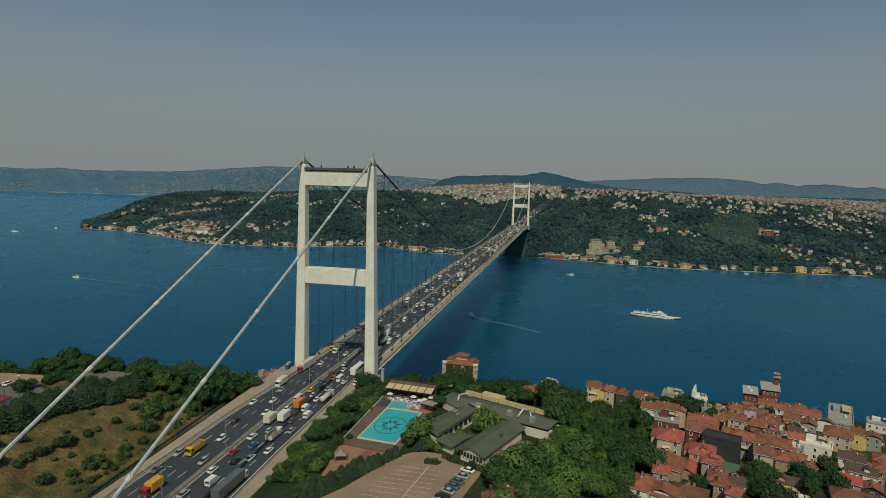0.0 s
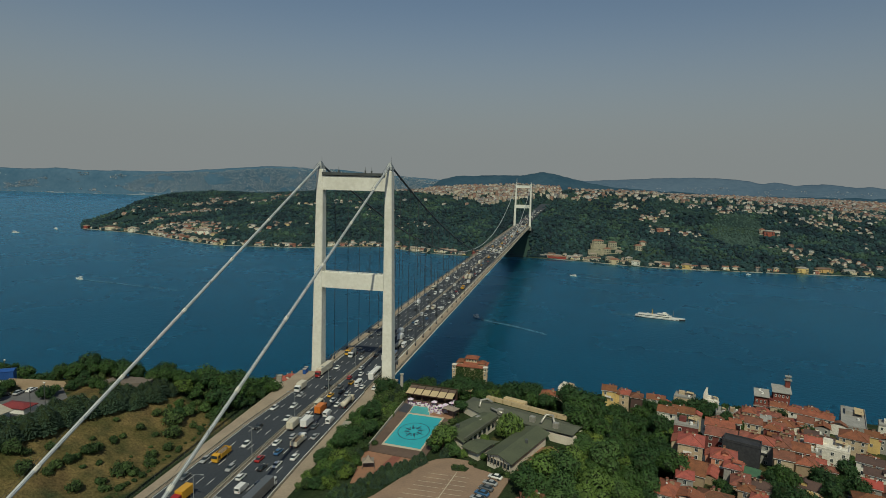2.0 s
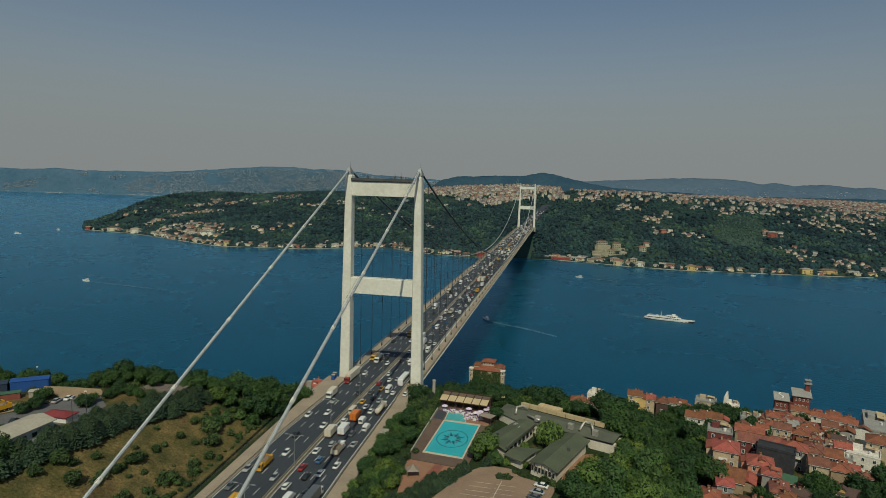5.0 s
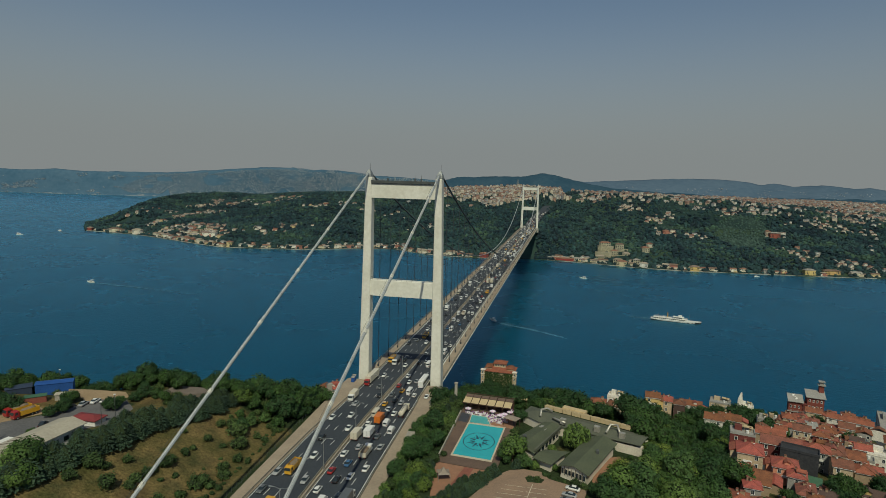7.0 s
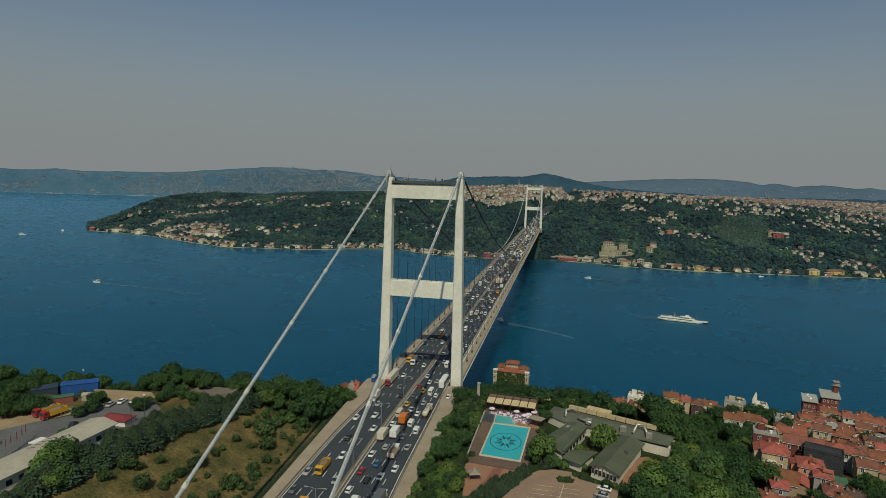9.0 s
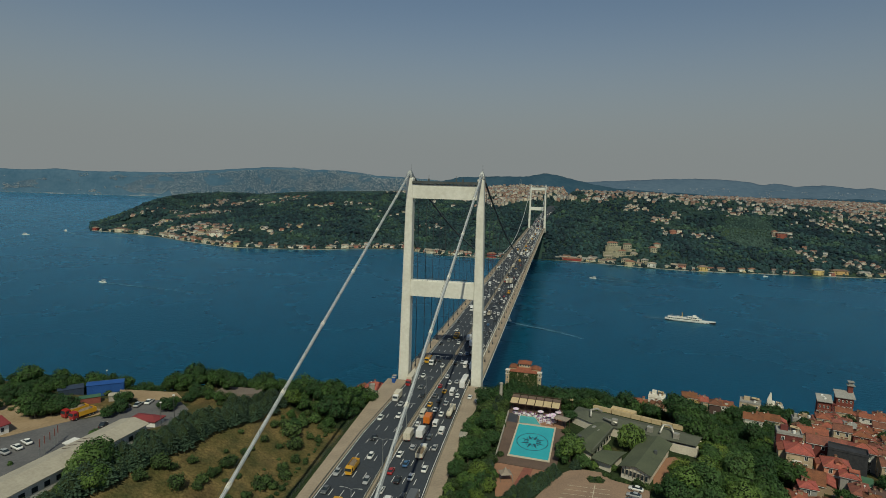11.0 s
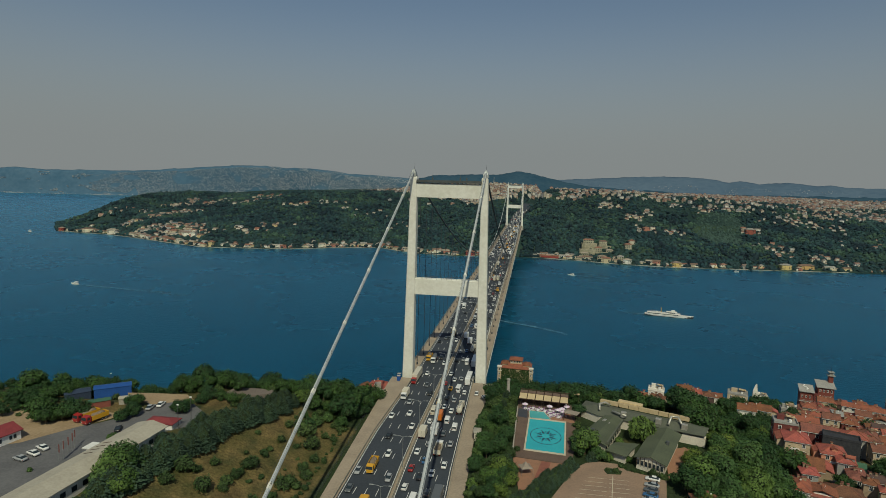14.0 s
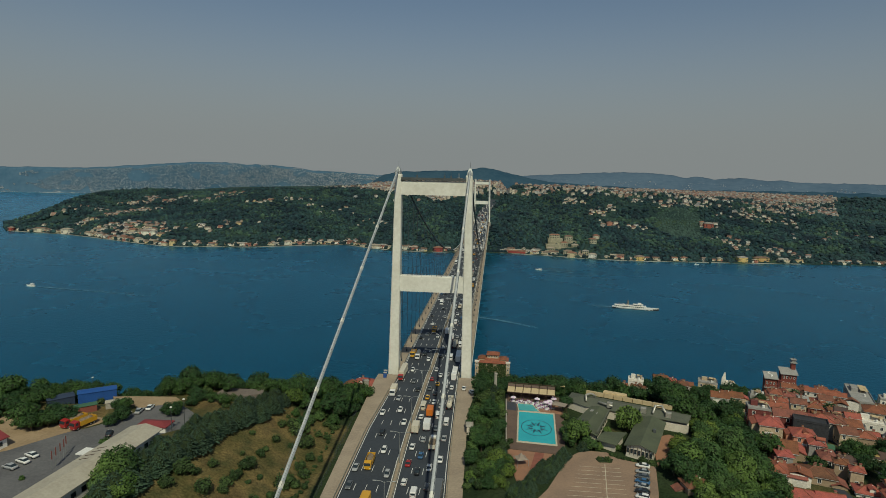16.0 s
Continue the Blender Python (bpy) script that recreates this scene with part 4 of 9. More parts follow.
# the city on the slopes behind, too many houses to count
city = Geo()
CITY_AZ = (-25, -13, -9.3, -7.7, -6.6, -5, -3.7, -2, 0.9, 10.6, 17.2, 23, 26, 38)
CITY_LOW = (-0.012, -0.016, -0.0189, -0.0251, -0.0349, -0.0263, -0.0206, -0.0195, -0.0195, -0.0186, -0.0254, -0.035, -0.046, -0.052)
count, tries = 0, 0
while count < 9500 and tries < 110000:
    tries += 1
    a = rng.uniform(-25, 38)
    r = rng.uniform(1650, 3400)
    if rng.random() < 0.5:
        a, r = rng.uniform(9, 38), rng.uniform(2050, 3200)
    x, y = 60 + r * math.sin(radians(a)), -265 + r * math.cos(radians(a))
    z = ground_z(x, y)
    if z < 3 or a > 28.5 and r > 1750:
        continue
    back = y - lerp(x, SHORE_X, SHORE_Y)
    if back < 420:
        continue
    if (z + 6 - EYE_Z) / r < lerp(a, CITY_AZ, CITY_LOW) and rng.random() > 0.02:
        continue
    dens = 0.85
    if -13 < a < -2 and 480 < back < 1100:
        dens = 1.0
    elif 2 < a < 12 and back > 520:
        dens = 1.0
    elif back < 900:
        dens = 0.35
    if noise.noise(Vector((x * 0.0025, y * 0.0025, 2))) < -0.12 and not -13 < a < -2:
        dens *= 0.2
    if rng.random() > dens:
        continue
    w, d, h = rng.uniform(6, 12), rng.uniform(6, 11), rng.choice((6, 6, 7, 9, 9, 12)) * (1.15 if -13 < a < 2 else 0.8)
    yw = radians(rng.uniform(-40, 40))
    cy, sy = math.cos(yw), math.sin(yw)
    k = len(city.v)

    def at(px, py, pz):
        return (x + px * cy - py * sy, y + px * sy + py * cy, z + pz)
    a2, c2 = w / 2, d / 2
    city.v += [at(-a2, -c2, -4), at(a2, -c2, -4), at(a2, c2, -4), at(-a2, c2, -4), at(-a2, -c2, h), at(a2, -c2, h), at(a2, c2, h), at(-a2, c2, h)]
    for f in ((0, 1, 5, 4), (1, 2, 6, 5), (2, 3, 7, 6), (3, 0, 4, 7)):
        city.f.append(tuple(k + q for q in f))
        city.m.append(0)
    k = len(city.v)
    rise = rng.choice((0.6, 2.2, 2.6, 3.0))
    city.v += [at(-a2 - 0.5, -c2 - 0.5, h), at(a2 + 0.5, -c2 - 0.5, h), at(a2 + 0.5, c2 + 0.5, h), at(-a2 - 0.5, c2 + 0.5, h), at(-a2 * 0.3, 0, h + rise), at(a2 * 0.3, 0, h + rise)]
    for f in ((0, 1, 5, 4), (1, 2, 5), (2, 3, 4, 5), (3, 0, 4)):
        city.f.append(tuple(k + q for q in f))
        city.m.append(1)
    # windows, two or three a storey
    for q in range(int(h / 3)):
        for e in ((-0.55, 0.0, 0.55) if w > 10 else (-0.4, 0.4)):
            k = len(city.v)
            zz = 1.2 + 3 * q
            city.v += [at(a2 * e - 0.6, -c2 - 0.08, zz), at(a2 * e + 0.6, -c2 - 0.08, zz), at(a2 * e + 0.6, -c2 - 0.08, zz + 1.2), at(a2 * e - 0.6, -c2 - 0.08, zz + 1.2)]
            city.f.append((k, k + 1, k + 2, k + 3))
            city.m.append(2)
    count += 1
# the towns over the slopes of the far hills, walls greyed and blued to paint in haze
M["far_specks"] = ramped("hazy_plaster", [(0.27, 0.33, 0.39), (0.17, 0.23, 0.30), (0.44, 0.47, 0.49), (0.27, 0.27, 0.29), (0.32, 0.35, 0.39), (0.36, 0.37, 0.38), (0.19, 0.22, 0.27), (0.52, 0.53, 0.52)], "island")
made = 0
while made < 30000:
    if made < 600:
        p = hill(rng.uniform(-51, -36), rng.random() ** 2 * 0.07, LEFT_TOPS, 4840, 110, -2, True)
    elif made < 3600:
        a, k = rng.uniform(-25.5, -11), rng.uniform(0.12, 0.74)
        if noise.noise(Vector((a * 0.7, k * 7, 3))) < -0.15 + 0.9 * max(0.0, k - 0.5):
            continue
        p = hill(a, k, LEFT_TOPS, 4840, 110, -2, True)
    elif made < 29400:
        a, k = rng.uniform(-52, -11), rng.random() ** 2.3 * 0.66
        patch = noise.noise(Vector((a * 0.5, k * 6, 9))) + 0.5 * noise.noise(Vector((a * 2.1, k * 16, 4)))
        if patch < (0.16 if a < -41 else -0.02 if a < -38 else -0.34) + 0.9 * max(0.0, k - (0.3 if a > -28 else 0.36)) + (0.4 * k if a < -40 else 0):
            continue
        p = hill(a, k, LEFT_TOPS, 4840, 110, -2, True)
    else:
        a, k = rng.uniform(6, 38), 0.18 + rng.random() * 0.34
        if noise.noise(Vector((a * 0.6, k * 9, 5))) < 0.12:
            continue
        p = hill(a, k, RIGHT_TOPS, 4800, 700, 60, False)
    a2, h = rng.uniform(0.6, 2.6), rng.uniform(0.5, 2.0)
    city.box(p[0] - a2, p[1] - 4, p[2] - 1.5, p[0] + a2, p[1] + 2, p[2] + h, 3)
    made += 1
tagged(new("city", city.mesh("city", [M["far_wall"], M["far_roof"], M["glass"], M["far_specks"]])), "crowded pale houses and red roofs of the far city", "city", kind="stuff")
# slender masts on the skyline
for a, r, h0, h in ((-16.2, 4600, 206, 26), (-4.1, 3300, 186, 18)):
    g = Geo()
    x, y = 60 + r * math.sin(radians(a)), -265 + r * math.cos(radians(a))
    for s in (-1, 1):
        g.tube([(x + s * 7, y, h0 - 40), (x + s * 2, y, h0 + h)], [1.3, 0.7], 5)
    for k in range(6):
        g.box(x - 7, y - 0.4, h0 - 20 + k * h / 6, x + 7, y + 0.4, h0 - 19 + k * h / 6)
    solid("pylon", g, M["galv"], "lattice pylon on the far skyline", "pylon", "pylons")

# motorway climbing away behind the far tower
def far_mid(y):
    return lerp(y, (1090, 1400, 1800, 2300), (0, 0, 30, 120))


g = Geo()
ys = list(np.arange(1111, 1780, 12.0))
g.loft([[(far_mid(y) - 15, y, zz - 1.2), (far_mid(y) + 15, y, zz - 1.2), (far_mid(y) + 15, y, zz), (far_mid(y) - 15, y, zz)] for y, zz in ((y, lerp(y, (1060, 1111, 1400, 1900), (ROAD_Z, ROAD_Z, ROAD_Z + 5.4, 109.4))) for y in ys)])
solid("road", g, M["asphalt"], "motorway climbing through a cutting behind the far tower", "road", kind="structure")

# far woods
def woods(name, label, material, places, seed, detail=2):
    r2 = np.random.RandomState(seed)
    b3 = bmesh.new()
    bmesh.ops.create_icosphere(b3, subdivisions=detail, radius=1)
    b3.verts.ensure_lookup_table()
    base = np.array([v.co[:] for v in b3.verts])
    tri = np.array([[v.index for v in f.verts] for f in b3.faces])
    b3.free()
    kinds = []
    for k in range(10):
        kinds.append(base * (1 + 0.7 * (r2.rand(len(base), 1) - 0.45)))
    vs, fs = [], []
    for i, (x, y, z, s) in enumerate(places):
        a = r2.rand() * 6.283
        v = kinds[r2.randint(10)] * np.array([s, s, s * r2.uniform(0.7, 1.15)])
        ca, sa = math.cos(a), math.sin(a)
        vs.append(np.stack([v[:, 0] * ca - v[:, 1] * sa + x, v[:, 0] * sa + v[:, 1] * ca + y, v[:, 2] + z], 1))
        fs.append(tri + i * len(base))
    m2 = bpy.data.meshes.new(name)
    m2.from_pydata(np.concatenate(vs).tolist(), [], np.concatenate(fs).tolist())
    m2.materials.append(material)
    return tagged(new(name, m2), label, "woods", kind="stuff")


places, tries = [], 0
grid = set()
for a, b2, c in spots:
    for i in range(0, 1):
        for j in range(-1, 1):
            grid.add((int(a // 8) + i, int(b2 // 8) + j))
bank = []
for _ in range(420):
    x, y = rng.uniform(17, 90), rng.uniform(1057, 1120)
    if not (x < 22 and y > 1085) and not (64 < x < 104 and y < 1070):
        s = rng.uniform(2.0, 4.2)
        bank.append((x, y, far_z(x, y) + s * 0.4, s))
woods("woodland", "dark trees on the steep bank beside the far tower", M["far_dark"], bank, 15, 1)
near_places, grove_places, dark_places, light_places = [], [], [], []
while len(places) + len(near_places) + len(dark_places) + len(light_places) < 47000 and tries < 260000:
    tries += 1
    x = rng.uniform(-1500, 1300)
    back = rng.uniform(3, 900) if rng.random() < 0.75 else rng.uniform(3, 300)
    y = lerp(x, SHORE_X, SHORE_Y) + back
    z = ground_z(x, y)
    if z < 0.5 or (int(x // 8), int(y // 8)) in grid:
        continue
    c = abs(x - lerp(y, (1090, 1400, 1800, 2300), (0, 0, 30, 120)))
    if c < 19 and y > 1050:
        continue
    a = math.degrees(math.atan2(x - 60, y + 265))
    if back > 560 and -13 < a < -3 and rng.random() < 0.8:
        continue
    if noise.noise(Vector((x * 0.008, y * 0.008, 5))) > 0.45 and rng.random() < 0.6:
        continue
    u, v = (x - 514) / 66, (y - 1290 - 0.9 * (x - 514)) / 120
    grove = u * u + v * v < 1 + 0.5 * noise.noise(Vector((x * 0.03, y * 0.03, 1)))
    if grove or ((x - 446) / 60) ** 2 + ((y - 1545) / 30) ** 2 < 1 or ((x - 330) / 26) ** 2 + ((y - 1300) / 20) ** 2 < 1:
        grove_places.append((x, y, z + 0.8, rng.uniform(1.9, 2.9)))
        continue
    patch = noise.noise(Vector((x * 0.011, y * 0.011, 12))) + 0.6 * noise.noise(Vector((x * 0.03, y * 0.03, 17))) + rng.gauss(0, 0.16)
    s = (rng.uniform(1.8, 3.6) if rng.random() < 0.85 else rng.uniform(3.6, 5.6)) * (1.2 if patch < -0.25 else 1.0)
    (near_places if back < 60 else dark_places if patch < -0.25 else light_places if patch > 0.36 else places).append((x, y, z + s * 0.35, s))
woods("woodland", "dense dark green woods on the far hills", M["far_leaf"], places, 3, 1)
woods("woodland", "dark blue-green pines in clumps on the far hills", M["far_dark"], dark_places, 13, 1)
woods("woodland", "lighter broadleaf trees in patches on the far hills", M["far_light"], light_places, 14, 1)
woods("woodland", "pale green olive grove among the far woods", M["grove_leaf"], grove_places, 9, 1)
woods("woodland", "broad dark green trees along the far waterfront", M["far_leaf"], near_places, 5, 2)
places = []
while len(places) < 9000:
    a, r = rng.uniform(-40, 38), rng.uniform(1900, 3600)
    if len(places) > 3500:
        a, r = rng.uniform(7, 38), rng.uniform(1950, 3300)
    x, y = 60 + r * math.sin(radians(a)), -265 + r * math.cos(radians(a))
    z = ground_z(x, y)
    if z > 4:
        s = rng.uniform(3, 6.5)
        places.append((x, y, z + s * 0.3, s))
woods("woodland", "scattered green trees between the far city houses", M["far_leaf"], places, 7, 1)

# ---- plants ----
LITE = {}


def crown_mesh(name, lobes, leaves, size, mats, seed, droop=0.0):
    """A crown of many small leaf sprays set over the outside of several lobes, with lumps inside whose dark colour
    stands for the inner shade.
    """
    r = random.Random(seed)
    g = Geo()
    for i, (cx, cy, cz, sx, sy, sz) in enumerate(lobes):
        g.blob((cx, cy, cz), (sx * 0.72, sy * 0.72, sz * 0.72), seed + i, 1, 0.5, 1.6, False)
    area = [l_[3] * l_[4] + l_[4] * l_[5] + l_[3] * l_[5] for l_ in lobes]
    for i, (cx, cy, cz, sx, sy, sz) in enumerate(lobes):
        for _ in range(int(leaves * area[i] / sum(area))):
            z = r.uniform(-0.75, 1.0)
            a = r.uniform(0, 6.283)
            q = math.sqrt(1 - z * z)
            nrm = Vector((q * math.cos(a), q * math.sin(a), z))
            k = r.uniform(0.72, 1.08) + 0.16 * noise.noise(nrm * 2.2 + Vector((seed, i, 0)))
            p = Vector((cx + nrm.x * sx * k, cy + nrm.y * sy * k, cz + nrm.z * sz * k))
            d = (nrm + Vector((r.uniform(-0.5, 0.5), r.uniform(-0.5, 0.5), r.uniform(-0.35, 0.6)))).normalized()
            t = d.cross(Vector((r.uniform(-1, 1), r.uniform(-1, 1), r.uniform(-1, 1)))).normalized()
            b2 = d.cross(t)
            s = size * r.uniform(0.55, 1.25)
            e = Vector((0, 0, -droop * s * 3))
            g.face([p - t * s * 1.25, p + t * s * 0.8 - b2 * s + d * s * 0.25 + e, p + t * s * 0.6 + b2 * s * 1.05 + e], 0)
    return g.mesh(name, mats)


def trunk_geo(h, r0, seed, limbs=5, spread=1.0):
    r = random.Random(seed)
    g = Geo()
    bend = [(0, 0, -0.6)] + [(r.uniform(-0.15, 0.15) * k, r.uniform(-0.15, 0.15) * k, h * k / 4) for k in range(1, 5)]
    g.tube(bend, [r0 * 1.25, r0, r0 * 0.8, r0 * 0.6, r0 * 0.3], 7)
    for i in range(limbs):
        a = 6.283 * i / limbs + r.uniform(-0.4, 0.4)
        z = h * r.uniform(0.4, 0.75)
        e = spread * r.uniform(0.8, 1.3)
        g.tube([(0, 0, z), (e * 0.5 * math.cos(a), e * 0.5 * math.sin(a), z + h * 0.12), (e * math.cos(a), e * math.sin(a), z + h * 0.3)], [r0 * 0.5, r0 * 0.35, r0 * 0.12], 5)
    return g


def broad_tree(seed, h, w, leaf, leaves, label):
    r = random.Random(seed)
    t = thing("tree", label, "tree", "broadleaf trees", at=pose(0, -3000, 0))
    part("trunk", trunk_geo(h * 0.75, 0.022 * h + 0.05, seed, 5, w * 0.35), M["bark"], t)
    lobes = [(0, 0, h * 0.66, w * 0.36, w * 0.36, h * 0.33)]
    for i in range(8):
        a = 6.283 * i / 8 + r.uniform(-0.35, 0.35)
        e = w * r.uniform(0.22, 0.36)
        lobes.append((e * math.cos(a), e * math.sin(a), h * r.uniform(0.38, 0.74), w * r.uniform(0.16, 0.26), w * r.uniform(0.16, 0.26), h * r.uniform(0.13, 0.22)))
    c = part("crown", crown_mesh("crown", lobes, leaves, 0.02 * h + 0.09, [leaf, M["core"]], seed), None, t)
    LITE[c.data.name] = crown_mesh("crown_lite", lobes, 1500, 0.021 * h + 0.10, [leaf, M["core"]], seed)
    return t


def conifer(seed, h, w, leaves, label):
    r = random.Random(seed)
    t = thing("tree", label, "conifer tree", "conifers", at=pose(0, -3000, 0))
    g = Geo()
    g.tube([(0, 0, -0.6), (0, 0, h * 0.5), (0, 0, h * 0.96)], [0.2, 0.14, 0.03], 7)
    part("trunk", g, M["bark"], t)
    g = Geo()
    g.tube([(0, 0, h * 0.08), (0, 0, h * 0.3), (0, 0, h * 0.7), (0, 0, h * 0.97)], [w * 0.28, w * 0.36, w * 0.26, 0.05], 9, 1)
    for i in range(leaves):
        k = 1 - math.sqrt(r.random())
        a0 = r.uniform(0, 6.283)
        z = h * (0.08 + 0.92 * k)
        rad = w * 0.5 * (1 - k) ** 0.5 * r.uniform(0.55, 1.1) * (0.85 + 0.22 * abs(math.sin(z * 2.4 + 2 * a0)))
        a = r.uniform(0, 6.283)
        p = Vector((rad * math.cos(a), rad * math.sin(a), z))
        o = Vector((math.cos(a), math.sin(a), r.uniform(-0.55, 0.05))).normalized()
        sd = o.cross(Vector((0, 0, 1))).normalized()
        up = sd.cross(o)
        s = 0.34 * r.uniform(0.7, 1.3) * (0.7 + 0.5 * (1 - k))
        tilt = r.uniform(-0.5, 0.5)
        sd2 = sd * math.cos(tilt) + up * math.sin(tilt)
        g.face([p - o * s * 0.8, p - sd2 * s * 0.6, p + o * s * 1.3, p + sd2 * s * 0.6], 0)
    part("crown", g.mesh("crown", [M["leaf_dark"], M["core"]]), None, t)
    return t


def shrub(seed, h, w, leaf, leaves, label):
    r = random.Random(seed)
    t = thing("shrub", label, "shrub", "shrubs", at=pose(0, -3000, 0))
    lobes = []
    for i in range(6):
        a, e = 6.283 * i / 6 + r.uniform(-0.4, 0.4), w * r.uniform(0.05, 0.3)
        lobes.append((e * math.cos(a), e * math.sin(a), h * r.uniform(0.3, 0.55), w * r.uniform(0.2, 0.3), w * r.uniform(0.2, 0.3), h * r.uniform(0.3, 0.45)))
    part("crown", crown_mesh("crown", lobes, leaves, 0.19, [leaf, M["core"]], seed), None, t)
    g = Geo()
    for i in range(4):
        a = i * 1.6
        g.tube([(0, 0, -0.4), (w * 0.12 * math.cos(a), w * 0.12 * math.sin(a), h * 0.5)], [0.07, 0.03], 5)
    part("stem", g, M["bark"], t)
    return t


OAKS = [broad_tree(11 + i, h, w, M["leaf_oak" if i in (0, 3) else "leaf_deep"], 2200, "leafy green broadleaf tree with a rounded crown") for i, (h, w) in enumerate(((9.5, 8.5), (8.0, 7.5), (11.0, 9.0), (7.0, 6.5)))]
BRIGHTS = [broad_tree(31 + i, h, w, M["leaf_bright"], 2200, "bright yellow-green broadleaf tree in full leaf") for i, (h, w) in enumerate(((9.0, 9.0), (7.0, 7.0)))]
PINES = [conifer(41 + i, h, w, 1000, "dark blue-green conifer in a close row") for i, (h, w) in enumerate(((5.8, 5.8), (5.0, 5.4), (6.6, 6.0)))]
SHRUBS = [shrub(51 + i, h, w, M["leaf_shrub"], 520, "rounded dark green shrub") for i, (h, w) in enumerate(((2.4, 4.2), (1.8, 3.0), (3.2, 4.6)))]
prng = random.Random(21)
placed = set()


WAITING = []


def plant(kinds, x, y, s=1.0, z=None):
    if 20 < x < 112 and y < -24:
        y += 5.4
        x -= 0.4
    elif x < -20 and y < -24:
        x, y = x - 0.5, y + 2.8
    ob = prng.choice(kinds)
    k = s * prng.choice((0.72, 0.85, 0.95, 1.05, 1.28)) * prng.uniform(0.94, 1.06)
    m = pose(x, y, (ground_z(x, y) if z is None else z) - (1.5 * s if ob in OAKS + BRIGHTS else 0.2), prng.uniform(-4, 4), prng.uniform(-4, 4), prng.uniform(0, 360))
    WAITING.append((ob, m, (k * prng.uniform(0.9, 1.1), k * prng.uniform(0.9, 1.1), k)))


def set_out():
    """Sets out what was planted: the trees and shrubs nearest to the motorway as things, the rest joined into groves."""
    for kind, limit in (("tree", 290), ("shrub", 150)):
        lot = sorted((q for q in WAITING if q[0].name.startswith(kind)), key=lambda q: math.hypot(q[1].translation.x - 45, q[1].translation.y + 190))
        for ob, m, sc in lot[:limit]:
            if ob.name in placed:
                ob = copy_thing(ob, m)
            else:
                placed.add(ob.name)
                ob.matrix_basis = m
            ob.scale = sc
        rest = Geo()
        mats = []
        for ob, m, sc in lot[limit:]:
            full = m @ Matrix.Diagonal((*sc, 1))
            for o in ob.children:
                me_ = LITE.get(o.data.name, o.data)
                base = len(rest.v)
                co = np.empty(len(me_.vertices) * 3)
                me_.vertices.foreach_get("co", co)
                co = co.reshape(-1, 3) @ np.array(full.to_3x3()).T + np.array(full.translation)
                rest.v += co.tolist()
                for p in me_.polygons:
                    m_ = me_.materials[p.material_index]
                    if m_ not in mats:
                        mats.append(m_)
                    rest.f.append(tuple(base + i for i in p.vertices))
                    rest.m.append(mats.index(m_))
        if rest.f:
            tagged(new("grove", rest.mesh("grove", mats)), "close grown green %ss on the slopes above the water" % kind, "woods", kind="stuff")


planted = []


def belt(kinds, x0, y0, x1, y1, count, gap, s=1.0, keep=None):
    """Trees at random over a stretch of ground, none nearer to another than gap."""
    made = tries = 0
    while made < count and tries < count * 30:
        tries += 1
        x, y = prng.uniform(x0, x1), prng.uniform(y0, y1)
        if keep and not keep(x, y):
            continue
        if any((x - a) ** 2 + (y - b2) ** 2 < gap * gap for a, b2 in planted):
            continue
        planted.append((x, y))
        plant(kinds, x, y, s)
        made += 1


def row(kinds, pts, gap, s=1.0, wob=0.8):
    for (xa, ya), (xb, yb) in zip(pts, pts[1:]):
        d = math.hypot(xb - xa, yb - ya)
        for k in range(int(d / gap)):
            x, y = xa + (xb - xa) * k * gap / d + prng.uniform(-wob, wob), ya + (yb - ya) * k * gap / d + prng.uniform(-wob, wob)
            planted.append((x, y))
            plant(kinds, x, y, s)


def off_road(x, y):
    return not (-74 < x < -53 and -78 < y < -65)


# hillside beside the motorway: conifer rows, a belt of trees above the water, shrubs over dry grass
row(PINES, [(-65, -162), (-63.5, -148), (-61.5, -138), (-58, -120), (-56.6, -103), (-54, -92.5), (-49, -80)], 2.3, 0.95, 0.8)
row(PINES, [(-66, -152), (-65.6, -139), (-63, -126), (-60, -115), (-58, -101), (-53.5, -89), (-49, -74)], 2.3, 0.95, 0.8)
row(PINES, [(-66.8, -120), (-64, -113.4), (-62.2, -98), (-57.2, -90.5), (-54.2, -77), (-46.2, -64.5)], 2.5, 0.9, 0.8)
row(PINES, [(-60, -104), (-56, -94), (-52, -81), (-46, -71)], 3.0, 0.8, 0.9)
row(OAKS[1:2] + OAKS[3:], [(-66, -152), (-65, -126)], 6.0, 0.8)
belt(OAKS, -100, -72, -60, -40, 44, 4.4, 0.74, off_road)
belt(OAKS, -165, -78, -100, -50, 50, 4.4, 0.72)
belt(OAKS + BRIGHTS[1:], -60, -66, -27, -24, 55, 4.2, 0.85)
belt(OAKS[1:] + SHRUBS, -44, -80, -27, -64, 18, 3.4, 0.6)
belt(OAKS + SHRUBS, -170, -112, -120, -84, 40, 3.6, 0.6, lambda x, y: x < -124)
belt(SHRUBS, -165, -86, -62, -66, 46, 2.6, 1.1, lambda x, y: not (-106 < x < -64 and -86 < y < -78) and off_road(x, y))
belt(SHRUBS, -60, -70, -27, -40, 30, 2.4, 1.2)
